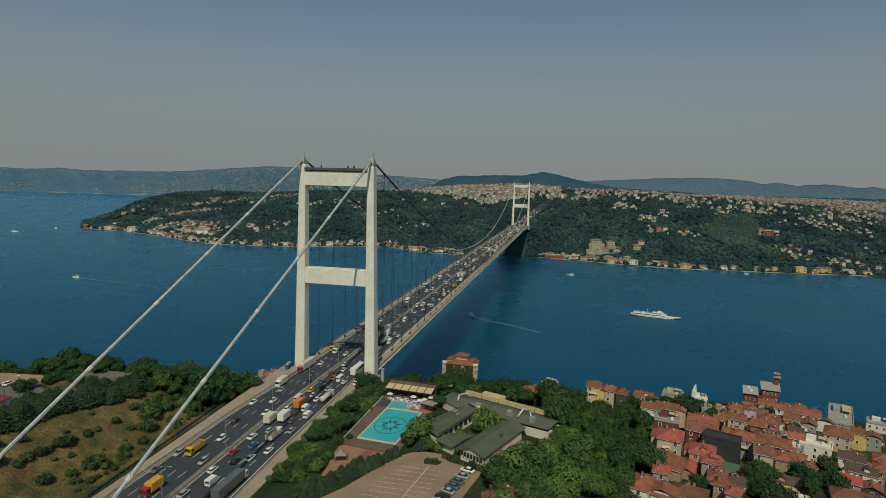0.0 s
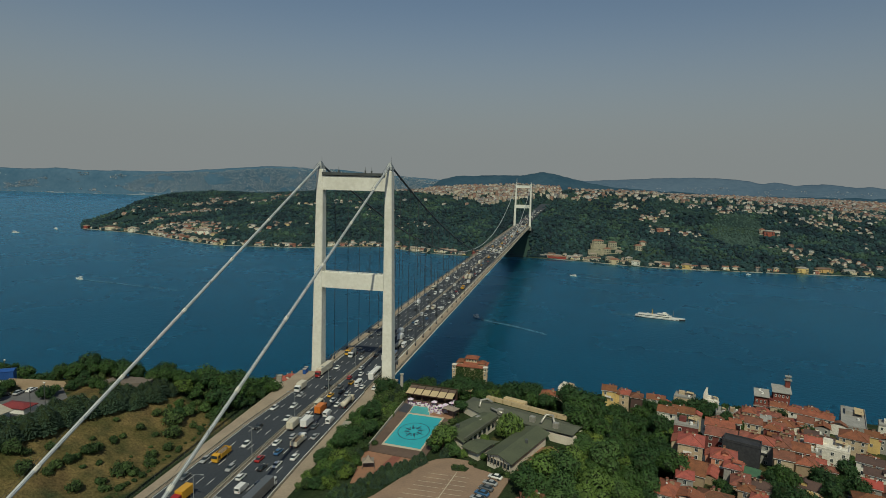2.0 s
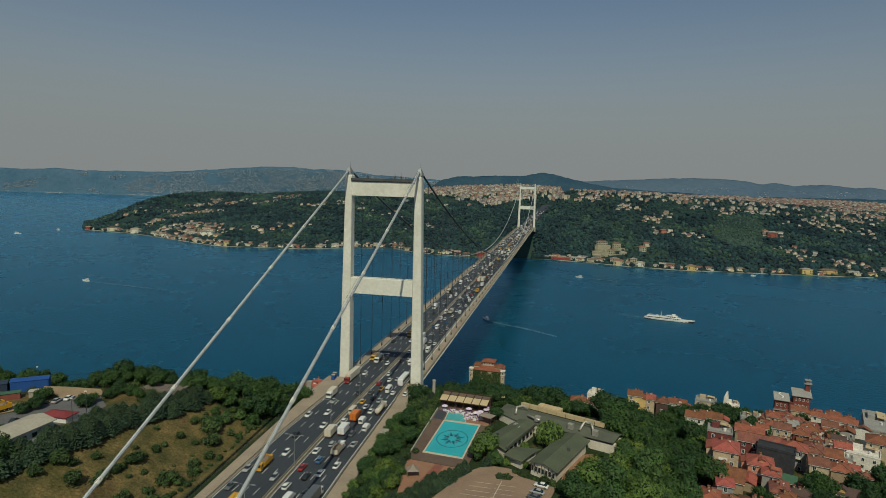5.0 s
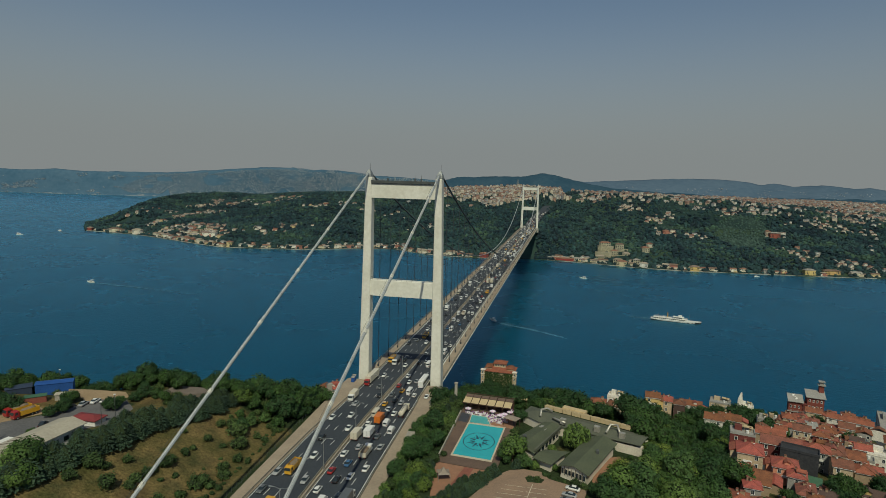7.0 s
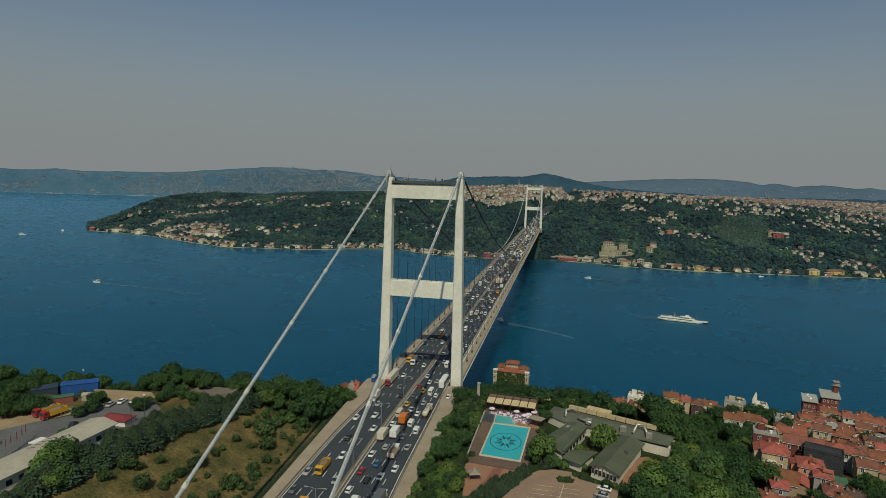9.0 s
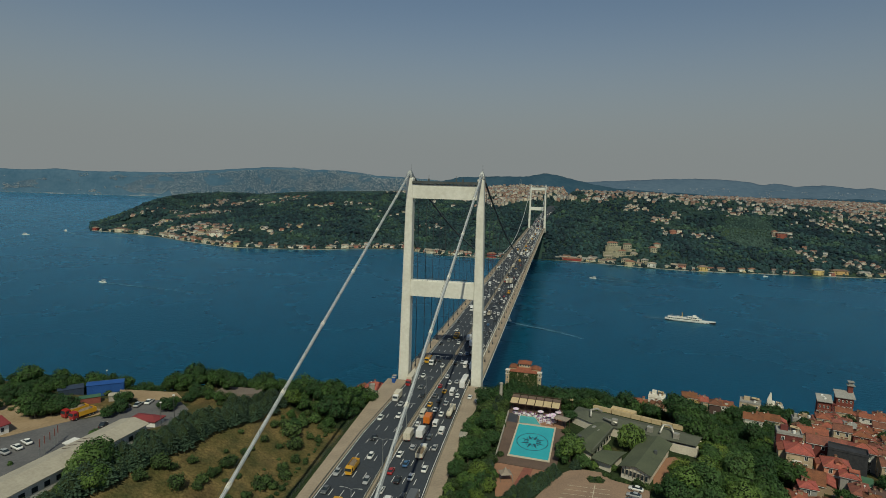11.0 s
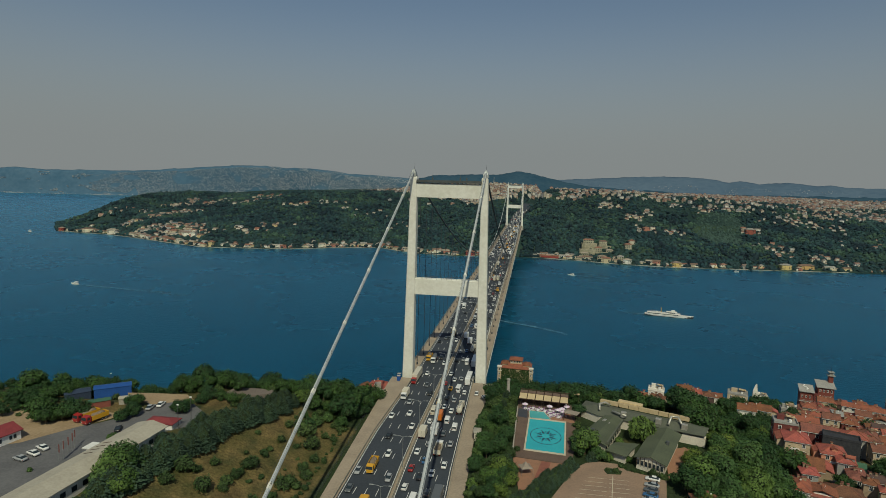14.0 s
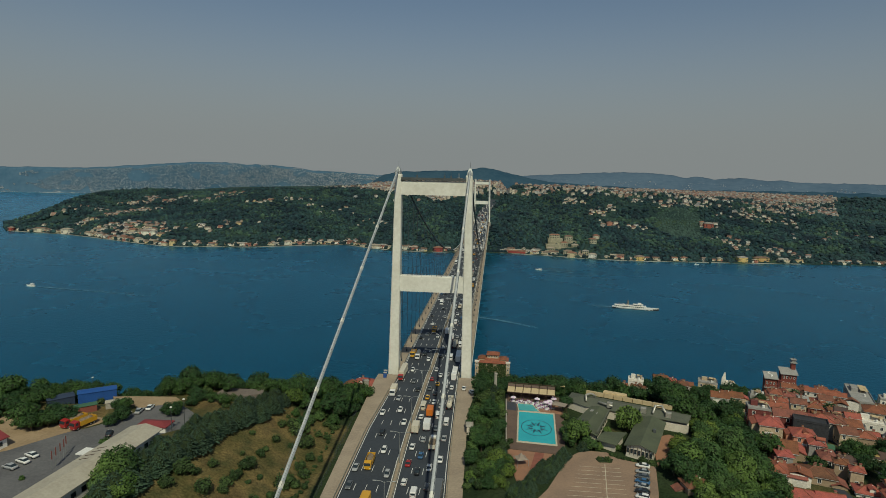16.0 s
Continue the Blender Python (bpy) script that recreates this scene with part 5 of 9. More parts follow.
for x, y, s in ((-76.5, -93, 0.55), (-74.5, -88, 0.6), (-74, -83, 0.75), (-69.5, -83, 0.75), (-64.5, -84.5, 0.7), (-67.5, -72, 0.75), (-92, -79, 0.6), (-96, -80, 0.6), (-88, -78, 0.6), (-84, -77, 0.65), (-100, -80, 0.6), (-79, -77, 0.65), (-37.5, -49, 0.9), (-46, -42, 1.1), (-42, -40, 1.1), (-39, -38, 1.1), (-50, -44, 1.1), (-54, -46, 1.1), (-44, -47, 1.0), (-48, -36, 1.2), (-40, -32, 1.2), (-27, -41, 1.0), (-25.5, -36, 1.0), (-29, -33, 1.1), (-26, -30, 1.0), (-32, -38, 1.1), (-31, -27, 1.2), (-36, -30, 1.2), (-36, -42, 1.1), (-27.5, -46, 0.75), (-26.5, -57, 0.7), (-31, -61, 0.8), (-24.5, -46, 0.6), (-24.5, -52.5, 0.6)) + ((-34, -53, 0.9), (-67.5, -141, 0.85), (-66.5, -137, 0.9), (-62, -146, 0.8), (-66, -145, 0.9), (-106, -107, 0.72), (-110, -107.5, 0.8), (-114, -109, 0.8), (-109, -111, 0.7), (-117, -111, 0.8), (-112, -114, 0.7), (-120, -107, 0.85), (-113, -105, 0.8), (-117, -105, 0.8), (-108, -104.5, 0.6), (-124, -104, 0.9), (-128, -102, 0.9), (-132, -100, 0.9), (-137, -98, 0.9), (-126, -98, 0.9), (-134, -94, 0.9), (-124, -92, 0.8), (-129, -89, 0.9), (-139, -91, 0.9), (-120, -88, 0.8), (-133, -86, 0.9), (-142, -96, 0.9), (-72.5, -136, 0.75)) + ((-69, -135.5, 0.85), (-66.5, -141.5, 0.9), (-62, -143.5, 0.9), (-94, -95, 0.6), (-98, -93.5, 0.5), (-104, -104.5, 0.5), (-90, -103, 0.6), (-93, -99, 0.65), (-91, -107, 0.5), (-82, -122, 0.5), (-76, -97, 0.75), (-79, -95, 0.7), (-92, -141, 0.3), (-96, -92, 0.6)):
    planted.append((x, y))
    plant(OAKS[:2], x, y, s)
for x, y, s in ((-44.2, -126.9, 1), (-44.6, -124, 0.9), (-44, -120.5, 1.1), (-44, -117.5, 1.0), (-43.5, -113, 1.1), (-43.3, -110, 1.0), (-43, -104, 1.0), (-42.6, -100.5, 1.0), (-42, -93, 0.8), (-43.8, -83, 1.1), (-41, -80, 1.0), (-32.7, -88.2, 1.35), (-37, -82.5, 1.2), (-31, -114, 1.1), (-28.5, -113, 0.9), (-38.8, -114.4, 0.8), (-40.3, -119, 0.7), (-27.8, -106, 0.8), (-55.6, -128.3, 1.3), (-53, -126, 0.8), (-56, -135.8, 1.2), (-29.5, -96, 0.8), (-30.5, -102, 0.7), (-33, -121, 1.2), (-35, -127, 0.9), (-48, -131, 1.0), (-51, -120, 0.5), (-37, -92, 0.6)) + ((-30, -123, 1.0), (-26.5, -121, 0.8), (-47, -108, 0.4), (-35, -106, 0.35), (-49, -96, 0.7), (-34, -98, 0.45)):
    plant(SHRUBS, x, y, s * 1.3)
row(SHRUBS, [(-25.8, -125), (-26.6, -90), (-28, -60), (-27, -30)], 2.6, 0.5, 0.7)

# pool side: bank above the service path, hedge, trees round the restaurant, wood above the town
def clear_r(x, y):
    if 35 < x < 60 and -92 < y < -29:
        return False
    if 56 < x < 107 and -92 < y < -38:
        return False
    if 38 < x < 84 and -128 < y < -86 and not (x < 46 and y < -100):
        return False
    return True


belt(OAKS[1:] + SHRUBS + PINES[1:2], 23.8, -114, 36, -24, 105, 2.3, 0.62, clear_r)
belt(SHRUBS, 23.8, -114, 36, -24, 80, 1.9, 1.1, clear_r)
for x, y, s in ((30.5, -107, 0.8), (32.5, -101, 0.85), (36, -105, 0.85), (33, -112, 0.9)):
    planted.append((x, y))
    plant(BRIGHTS, x, y, s)
row(PINES, [(38, -122), (45.5, -108), (51, -99), (58, -87.5)], 1.8, 0.5, 0.7)
row(PINES, [(36, -118), (43.5, -105), (49, -96.5), (56, -86)], 1.8, 0.46, 0.7)
row(SHRUBS, [(36, -120), (44, -107), (49.5, -98), (55.5, -88.5)], 2.0, 0.9, 0.5)
belt(OAKS, 24, -29, 64, 70, 60, 5.0, 1.0, clear_r)
belt(OAKS, 24, 70, 64, 158, 34, 5.5, 0.95, lambda x, y: not (8 < x < 58 and 136 < y < 172))
belt(OAKS + OAKS + BRIGHTS[1:], 64, 64, 98, 158, 40, 5.5, 1.35, lambda x, y: not (8 < x < 58 and 136 < y < 172) and not (84 < x < 124 and 88 < y))
belt(OAKS + BRIGHTS[1:], 60, -36, 112, 40, 52, 5.2, 0.9, clear_r)
belt(OAKS + OAKS + BRIGHTS[1:], 88, -125, 131, -20, 85, 4.4, 0.95, lambda x, y: clear_r(x, y) and not (100 < x < 107 and -76 < y < -62) and x < 126 + 0.10 * (y + 70))
belt(OAKS, 108, 36, 178, 90, 55, 4.6, 0.66, lambda x, y: x < lerp(y, (-90, -44, -5, 45, 93), (118, 133, 144, 164, 175)))
belt(OAKS + OAKS + BRIGHTS[1:], 108, -30, 178, 36, 62, 4.6, 0.92, lambda x, y: x < lerp(y, (-90, -44, -5, 45, 93), (118, 133, 144, 164, 175)))
belt(OAKS + OAKS + BRIGHTS[1:], 102, -80, 132, -22, 40, 4.0, 0.9, lambda x, y: x < lerp(y, (-90, -44, -5), (118, 132, 145)) and not (100 < x < 106 and -74 < y < -62))
for x, y, s in ((113, -60, 1.0), (116, -66, 1.0), (110, -66, 0.9), (118, -58, 0.9), (95, -80, 0.75), (98, -86, 0.7), (93, -86, 0.7)):
    plant(BRIGHTS, x, y, s)
for x, y, s in ((60, -80, 0.85), (62, -84, 0.8), (57.8, -74, 0.6), (58, -82, 0.65), (65, -83.5, 0.6), (60.5, -76.5, 0.6), (63.6, -82, 0.6), (67.5, -83, 0.5), (63.5, -46, 0.5), (60.5, -47.5, 0.45), (74, -83, 0.3), (73, -70, 0.35), (94, -62, 0.5), (99, -68, 0.5), (91, -57, 0.4)):
    plant(OAKS + PINES[1:2], x, y, s)
for x, y, s in ((66.5, -91, 0.6), (68.5, -91.5, 0.6), (71, -87.5, 0.8), (74.5, -89.5, 0.7), (77, -90.2, 0.8), (80, -91, 0.8), (83, -92, 0.8), (86, -90, 0.9), (37.2, -82, 0.8), (59, -58, 0.8), (58.5, -64, 0.8), (58.5, -69, 0.8)):
    plant(SHRUBS, x, y, s)
plant(PINES, 67.5, -91.2, 0.5)
for x, y in ((88, 8), (85, -2)):
    plant(PINES[2:], x, y, 1.1)
for x, y, s in ((20, 156, 0.9), (25, 158, 1.0), (31, 159, 1.0), (37, 158, 1.0), (43, 158, 1.0), (48, 157, 0.9), (17, 150, 0.9), (52, 152, 0.9), (28, 153, 0.9), (40, 152, 0.9)):
    plant(OAKS, x, y, s)
# weeping willow in the courtyard
will = thing("willow_tree", "weeping willow with hanging pale green branches", "tree", at=pose(80.6, -60.5, 71.6) @ Matrix.Diagonal((1.3, 1.3, 1.25, 1.0)))
part("trunk", trunk_geo(6, 0.3, 77, 5, 2.2), M["bark"], will)
wl_ = [(0, 0, 5.6, 2.6, 2.6, 2.2)] + [(2.4 * math.cos(a), 2.4 * math.sin(a), 4.2, 1.5, 1.5, 2.6) for a in (0.3, 1.4, 2.5, 3.6, 4.7, 5.8)]
part("crown", crown_mesh("crown", wl_, 2200, 0.26, [M["leaf_oak"], M["core"]], 78, 0.6), None, will)

# ---- pool terrace and restaurant: laid out from a local datum, set in its place at the end ----
before = set(scene.objects)
GZ = 72.35
M["tile_pool"] = mat("pool_tile", (0.045, 0.42, 0.46), 0.25, 0, (0.035, 0.36, 0.42), 0.15, 3.0, 0.5, spec=0.5)
M["tile_kids"] = mat("shallow_pool_tile", (0.10, 0.42, 0.42), 0.25, 0, (0.08, 0.36, 0.37), 0.2, 3, 0.5)
M["tile_navy"] = mat("navy_mosaic", (0.020, 0.095, 0.13), 0.3, 0, (0.016, 0.075, 0.105), 0.5, 3)
M["coping"] = mat("pale_coping", (0.56, 0.50, 0.38), 0.7, 0, (0.45, 0.40, 0.30), 0.4, 3)
M["deck_brown"] = mat("brown_terrace", (0.155, 0.105, 0.080), 0.85, 0, (0.105, 0.073, 0.058), 0.2, 2.5, 0.6)
M["terracotta"] = mat("terracotta_paving", (0.33, 0.17, 0.105), 0.85, 0, (0.24, 0.135, 0.085), 0.25, 2.5)
M["brick_red"] = mat("red_brick_paving", (0.27, 0.10, 0.07), 0.85, 0, (0.19, 0.075, 0.055), 0.5, 4)
M["brick_lot"] = mat("car_park_blocks", (0.300, 0.205, 0.140), 0.9, 0, (0.215, 0.150, 0.11), 0.12, 2.2, 0.6, 0.1, 6)
M["felt"] = mat("green_roof_felt", (0.098, 0.112, 0.070), 0.85, 0, (0.070, 0.082, 0.054), 0.15, 1.8, 0.6, 0.15, 3)
M["felt_grey"] = mat("grey_roof_felt", (0.112, 0.120, 0.088), 0.85, 0, (0.080, 0.088, 0.068), 0.2, 1.8, 0.6)
M["awning"] = mat("cream_awning", (0.52, 0.41, 0.24), 0.8, 0, (0.44, 0.34, 0.20), 0.4, 2)
M["wood_dark"] = mat("dark_timber", (0.075, 0.042, 0.028), 0.7, 0, (0.045, 0.027, 0.02), 0.6, 4)
M["tent"] = mat("beige_canvas", (0.30, 0.25, 0.20), 0.85, 0, (0.23, 0.19, 0.155), 0.3, 2)
M["duct"] = mat("metal_duct", (0.50, 0.48, 0.42), 0.45, 0.5, (0.36, 0.34, 0.30), 0.6, 3)
M["parasol"] = mat("lilac_cloth", (0.70, 0.52, 0.70), 0.8, 0, (0.60, 0.42, 0.60), 0.5, 3)
M["parasol_w"] = mat("white_cloth", (0.78, 0.74, 0.77), 0.8)
M["cloth"] = mat("purple_cloth", (0.30, 0.13, 0.33), 0.8)
M["plaster"] = mat("white_plaster", (0.66, 0.61, 0.51), 0.85, 0, (0.52, 0.47, 0.39), 0.25, 2.5)


def slab(name, poly, z0, z1, material, label, category):
    g = Geo()
    g.prism(poly, z0, z1)
    return solid(name, g, material, label, category, kind="structure")


slab("terrace", [(36.0, -86.8), (55.6, -89.0), (59.0, -56.0), (59.4, -36.5), (36.8, -35.5)], 70.5, GZ, M["deck_brown"], "brown paved terrace round the swimming pool", "terrace")
slab("paving", [(35.8, -87.1), (55.4, -89.4), (51.5, -97), (45, -106), (38.5, -108), (37.0, -97)], 70.5, GZ - 0.1, M["terracotta"], "terracotta paved court below the pool", "paving")
slab("paving", [(45.6, -88.4), (48.6, -88.7), (45.2, -108), (42.0, -106)], 71.5, GZ - 0.08, M["brick_red"], "red brick path across the court", "path")
slab("paving", [(41.0, -44.8), (57.5, -46), (58.8, -55), (49.6, -53.2), (47.2, -45.4)], 71.5, GZ + 0.02, M["terracotta"], "terracotta paved seating area beside the pool", "paving")

# swimming pool: raised rim, tiled floor with a star emblem under clear water
pool = thing("swimming_pool", "turquoise swimming pool with a dark star emblem on its floor", "swimming pool")
PO = [(40.2, -80.6), (53.2, -81.9), (54.9, -55.2), (41.6, -54.2)]


def inset(poly, d):
    cx, cy = sum(p[0] for p in poly) / len(poly), sum(p[1] for p in poly) / len(poly)
    return [(cx + (x - cx) * (1 - d / math.hypot(x - cx, y - cy)), cy + (y - cy) * (1 - d / math.hypot(x - cx, y - cy))) for x, y in poly]


def rim(g, outer, inner, z0, z1, mi=0):
    k = len(outer)
    for i in range(k):
        j = (i + 1) % k
        o0, o1, i0, i1 = outer[i], outer[j], inner[i], inner[j]
        g.loft([[(*o0, z0), (*o1, z0), (*i1, z0), (*i0, z0)], [(*o0, z1), (*o1, z1), (*i1, z1), (*i0, z1)]], mi)


g = Geo()
rim(g, inset(PO, -1.25), PO, GZ - 0.2, GZ + 0.12)
part("coping", g, M["coping"], pool, "pale stone coping")
g = Geo()
g.prism(PO, GZ - 0.15, GZ + 0.02)
part("pool_floor", g, M["tile_pool"], pool)
pc = Vector((47.4, -68.6, GZ + 0.024))
g = Geo()
for i in range(48):
    a0, a1 = 6.2832 * i / 48, 6.2832 * (i + 1) / 48
    for r0, r1 in ((5.35, 5.62),):
        g.face([(pc.x + r * math.cos(a), pc.y + r * math.sin(a) * 1.28, pc.z) for r, a in ((r0, a0), (r1, a0), (r1, a1), (r0, a1))])
part("ring_emblem", g.mesh("ring_emblem", M["tile_navy"]), None, pool)
g = Geo()
for i in range(8):
    a = 6.2832 * i / 8 + 0.39
    ca, sa = math.cos(a), math.sin(a)

    def star(r, t):
        return (pc.x + r * math.cos(a + t), pc.y + r * math.sin(a + t) * 1.3, pc.z + 0.002)
    g.face([star(1.8, -0.3), star(4.5, 0), star(1.8, 0.3), star(1.3, 0)])
    g.face([star(2.1, -0.392), star(3.0, -0.392 + 0.12), star(3.0, -0.392 - 0.12)])
part("star_emblem", g.mesh("star_emblem", M["tile_navy"]), None, pool)
kid = [(41.6, -53.0), (49.6, -53.4), (47.2, -46.2), (41.4, -45.6)]
kids = thing("paddling_pool", "small shallow turquoise paddling pool with a pale rim", "swimming pool")
g = Geo()
rim(g, inset(kid, -0.45), kid, GZ - 0.2, GZ + 0.12)
part("coping", g, M["coping"], kids)
g = Geo()
g.prism(kid, GZ - 0.15, GZ + 0.02)
part("pool_floor", g, M["tile_kids"], kids)
slab("paving", [(36.9, -52.6), (40.6, -53.4), (40.6, -44.8), (37.1, -44)], 71.5, GZ + 0.015, mat("slate_paving", (0.06, 0.065, 0.08), 0.7, 0, (0.045, 0.05, 0.06), 0.4, 3), "dark slate paving beside the paddling pool", "paving")
g = Geo()
g.prism([(35.7, -86.0), (36.1, -86.0), (36.9, -44.0), (36.5, -44.0)], 71, GZ + 0.9)
solid("low_wall", g, M["concrete"], "low pale wall along the terrace edge", "wall", kind="structure")

# bar pavilion with a row of awnings
pav = thing("pavilion", "dark timber poolside pavilion with cream roof panels", "pavilion")
g = Geo()
g.box(37.6, -42.2, GZ, 57.0, -35.8, GZ + 0.5)
part("floor", g, M["deck_brown"], pav)
for x in np.linspace(37.9, 56.7, 7):
    for y in (-42.0, -36.0):
        g = Geo()
        g.box(x - 0.14, y - 0.14, GZ + 0.4, x + 0.14, y + 0.14, GZ + 3.6 + (0.9 if y > -40 else 0), cut=0.03)
        part("post", g, M["wood_dark"], pav)
g = Geo()
g.box(37.6, -35.9, GZ + 0.4, 57.0, -35.5, GZ + 4.6)
part("back_wall", g, M["wood_dark"], pav)
g = Geo()
for y, z in ((-43.4, 3.6), (-39.0, 4.5), (-35.6, 5.0)):
    g.box(37.2, y - 0.12, GZ + z - 0.1, 57.4, y + 0.12, GZ + z + 0.16)
part("beam", g, M["wood_dark"], pav)
for i in range(6):
    x0, x1 = 37.45 + i * 3.3, 37.45 + (i + 1) * 3.3 - 0.32
    g = Geo()
    g.loft([[(x, -43.3, GZ + 3.62), (x, -39.1, GZ + 4.5), (x, -39.1, GZ + 4.6), (x, -43.3, GZ + 3.72)] for x in (x0, x1)])
    part("awning", g, M["awning"], pav)
    g = Geo()
    g.loft([[(x, -38.8, GZ + 4.6), (x, -36.6, GZ + 4.9), (x, -36.6, GZ + 5.0), (x, -38.8, GZ + 4.7)] for x in (x0, x1)])
    part("roof_panel", g, M["deck_brown"], pav)
g = Geo()
g.box(38.4, -39.6, GZ + 0.5, 56.0, -38.8, GZ + 1.6, cut=0.05)
part("counter", g, M["wood_dark"], pav)

pav.matrix_basis = pose(37.6, -38.4, 0, 0, 0, -5.5) @ pose(-37.6, 39.1, 0)

# parasols, tables and chairs
par = thing("parasol", "closed-pleated lilac and white parasol over a round table", "parasol", "poolside parasols", at=pose(0, -3000, 0))
g = Geo()
g.cyl((0, 0, 0), (0, 0, 2.6), 0.04)
part("pole", g, M["white"], par)
g = Geo()
for i in range(8):
    a0, a1 = 6.2832 * i / 8, 6.2832 * (i + 1) / 8
    pts = [(1.25 * math.cos(a0), 1.25 * math.sin(a0), 2.05), (1.25 * math.cos(a1), 1.25 * math.sin(a1), 2.05), (0, 0, 2.6)]
    g.face(pts, i % 2)
    g.face([pts[0], pts[1], (pts[1][0], pts[1][1], 1.85), (pts[0][0], pts[0][1], 1.85)], i % 2)
part("canopy", g.mesh("canopy", [M["parasol"], M["parasol_w"]]), None, par)
table = thing("round_table", "round table under a white cloth", "table", "poolside tables", at=pose(0, -3000, 0))
g = Geo()
g.cyl((0, 0, 0.1), (0, 0, 0.75), 0.75, 0.62, 12)
part("tablecloth", g, M["parasol_w"], table)
g = Geo()
g.cyl((0, 0, 0), (0, 0, 0.12), 0.3)
part("foot", g, M["steel_dark"], table)
chair = thing("chair", "white chair with a purple sash", "chair", "poolside chairs", at=pose(0, -3000, 0))
g = Geo()
g.box(-0.24, -0.24, 0.4, 0.24, 0.24, 0.48, cut=0.02)
part("seat", g, M["white"], chair)
g = Geo()
g.box(-0.24, 0.2, 0.48, 0.24, 0.26, 0.98, cut=0.02)
part("backrest", g, M["cloth"], chair)
for sx in (-0.2, 0.2):
    for sy in (-0.2, 0.2):
        g = Geo()
        g.box(sx - 0.025, sy - 0.025, 0, sx + 0.025, sy + 0.025, 0.42)
        part("leg", g, M["white"], chair)
spots_t = [(39.6, -44.2), (42.9, -44.0), (46.2, -44.2), (49.4, -44.6), (52.6, -44.4), (49.3, -47.8), (52.7, -47.8), (49.6, -50.6), (52.8, -51.0), (56.2, -43.6), (56.0, -39.5), (50.9, -46.2), (54.3, -46.3), (51.0, -49.3), (47.6, -46.0), (54.6, -49.4), (41.2, -45.6), (44.6, -45.4)]
for i, (x, y) in enumerate(spots_t):
    a = prng.uniform(0, 90)
    z = GZ + 0.05 if y < -43 else GZ + 0.5
    for ob, first in ((table, i == 0), (par, i == 0)) if i % 3 == 0 else ((table, False),):
        m = pose(x, y, z, 0, 0, a)
        if first:
            ob.matrix_basis = m
        else:
            copy_thing(ob, m)
    for k in range(4):
        t = radians(a + 90 * k)
        m = pose(x + 1.1 * math.sin(t), y - 1.1 * math.cos(t), z, 0, 0, a + 90 * k + 180)
        if i == 0 and k == 0:
            chair.matrix_basis = m
        else:
            copy_thing(chair, m)


def roofed(name, label, category, poly, z_wall, parts):
    """A building: walls over a polygon and roof planes given as lists of corner points."""
    t = thing(name, label, category)
    g = Geo()
    g.prism(poly, 71.0, z_wall)
    part("wall", g, M["plaster"], t)
    for nm, pts, material in parts:
        g = Geo()
        up = [Vector(p) for p in pts]
        lo = [p - Vector((0, 0, 0.22)) for p in up]
        g.loft([lo, up])
        part(nm, g, material, t)
    return t


# hall A: wide low gabled roof with deep eaves, its front towards the car park
def low_gable(a, b2, c, d, z, rise):
    """Two slopes over a four-sided plan: a to b2 the front, d to c the back, ridge along the middle."""
    f0 = ((a[0] + b2[0]) / 2, (a[1] + b2[1]) / 2, z + rise)
    f1 = ((c[0] + d[0]) / 2, (c[1] + d[1]) / 2, z + rise)
    return [("roof_slope", [(*a, z), f0, f1, (*d, z)], M["felt"]), ("roof_slope", [f0, (*b2, z), (*c, z), f1], M["felt"])]


hall = roofed("restaurant_hall", "low restaurant hall under a wide green felt roof", "building", [(60.0, -74.2), (67.0, -79.4), (75.2, -58.4), (69.8, -54.6)], 75.6,
              low_gable((58.2, -74.4), (67.4, -80.6), (76.2, -57.4), (69.8, -53.2), 75.9, 1.0))
g = Geo()
g.loft([[(67.2, -79.6, 76.2), (67.9, -79.3, 76.2), (67.9, -79.3, 77.0), (67.2, -79.6, 77.0)], [(75.4, -58.6, 76.3), (76.1, -58.3, 76.3), (76.1, -58.3, 77.1), (75.4, -58.6, 77.1)]])
part("clerestory", g, M["felt_grey"], hall, "pale raised strip along the eaves")
for i in range(7):
    k = (i + 0.5) / 7
    g = Geo()
    g.box(-0.9, -0.05, -0.9, 0.9, 0.05, 0.9)
    part("window", g, M["glass"], hall).matrix_basis = pose(67.06 + 8.2 * k, -79.4 + 21.0 * k, 74.2, 0, 0, 68.7)
ann = roofed("entrance_porch", "entrance porch with a low green felt roof", "building", [(68.2, -81.0), (72.8, -84.2), (77.2, -76.2), (71.4, -76.2)], 75.0, [
    ("roof_slope", [(66.8, -82.0, 75.2), (73.0, -85.6, 75.2), (76.2, -80.2, 75.9), (69.0, -78.6, 75.9)], M["felt"]),
    ("roof_slope", [(69.0, -78.6, 75.9), (76.2, -80.2, 75.9), (78.8, -75.4, 75.5), (70.8, -75.6, 75.5)], M["felt"])])
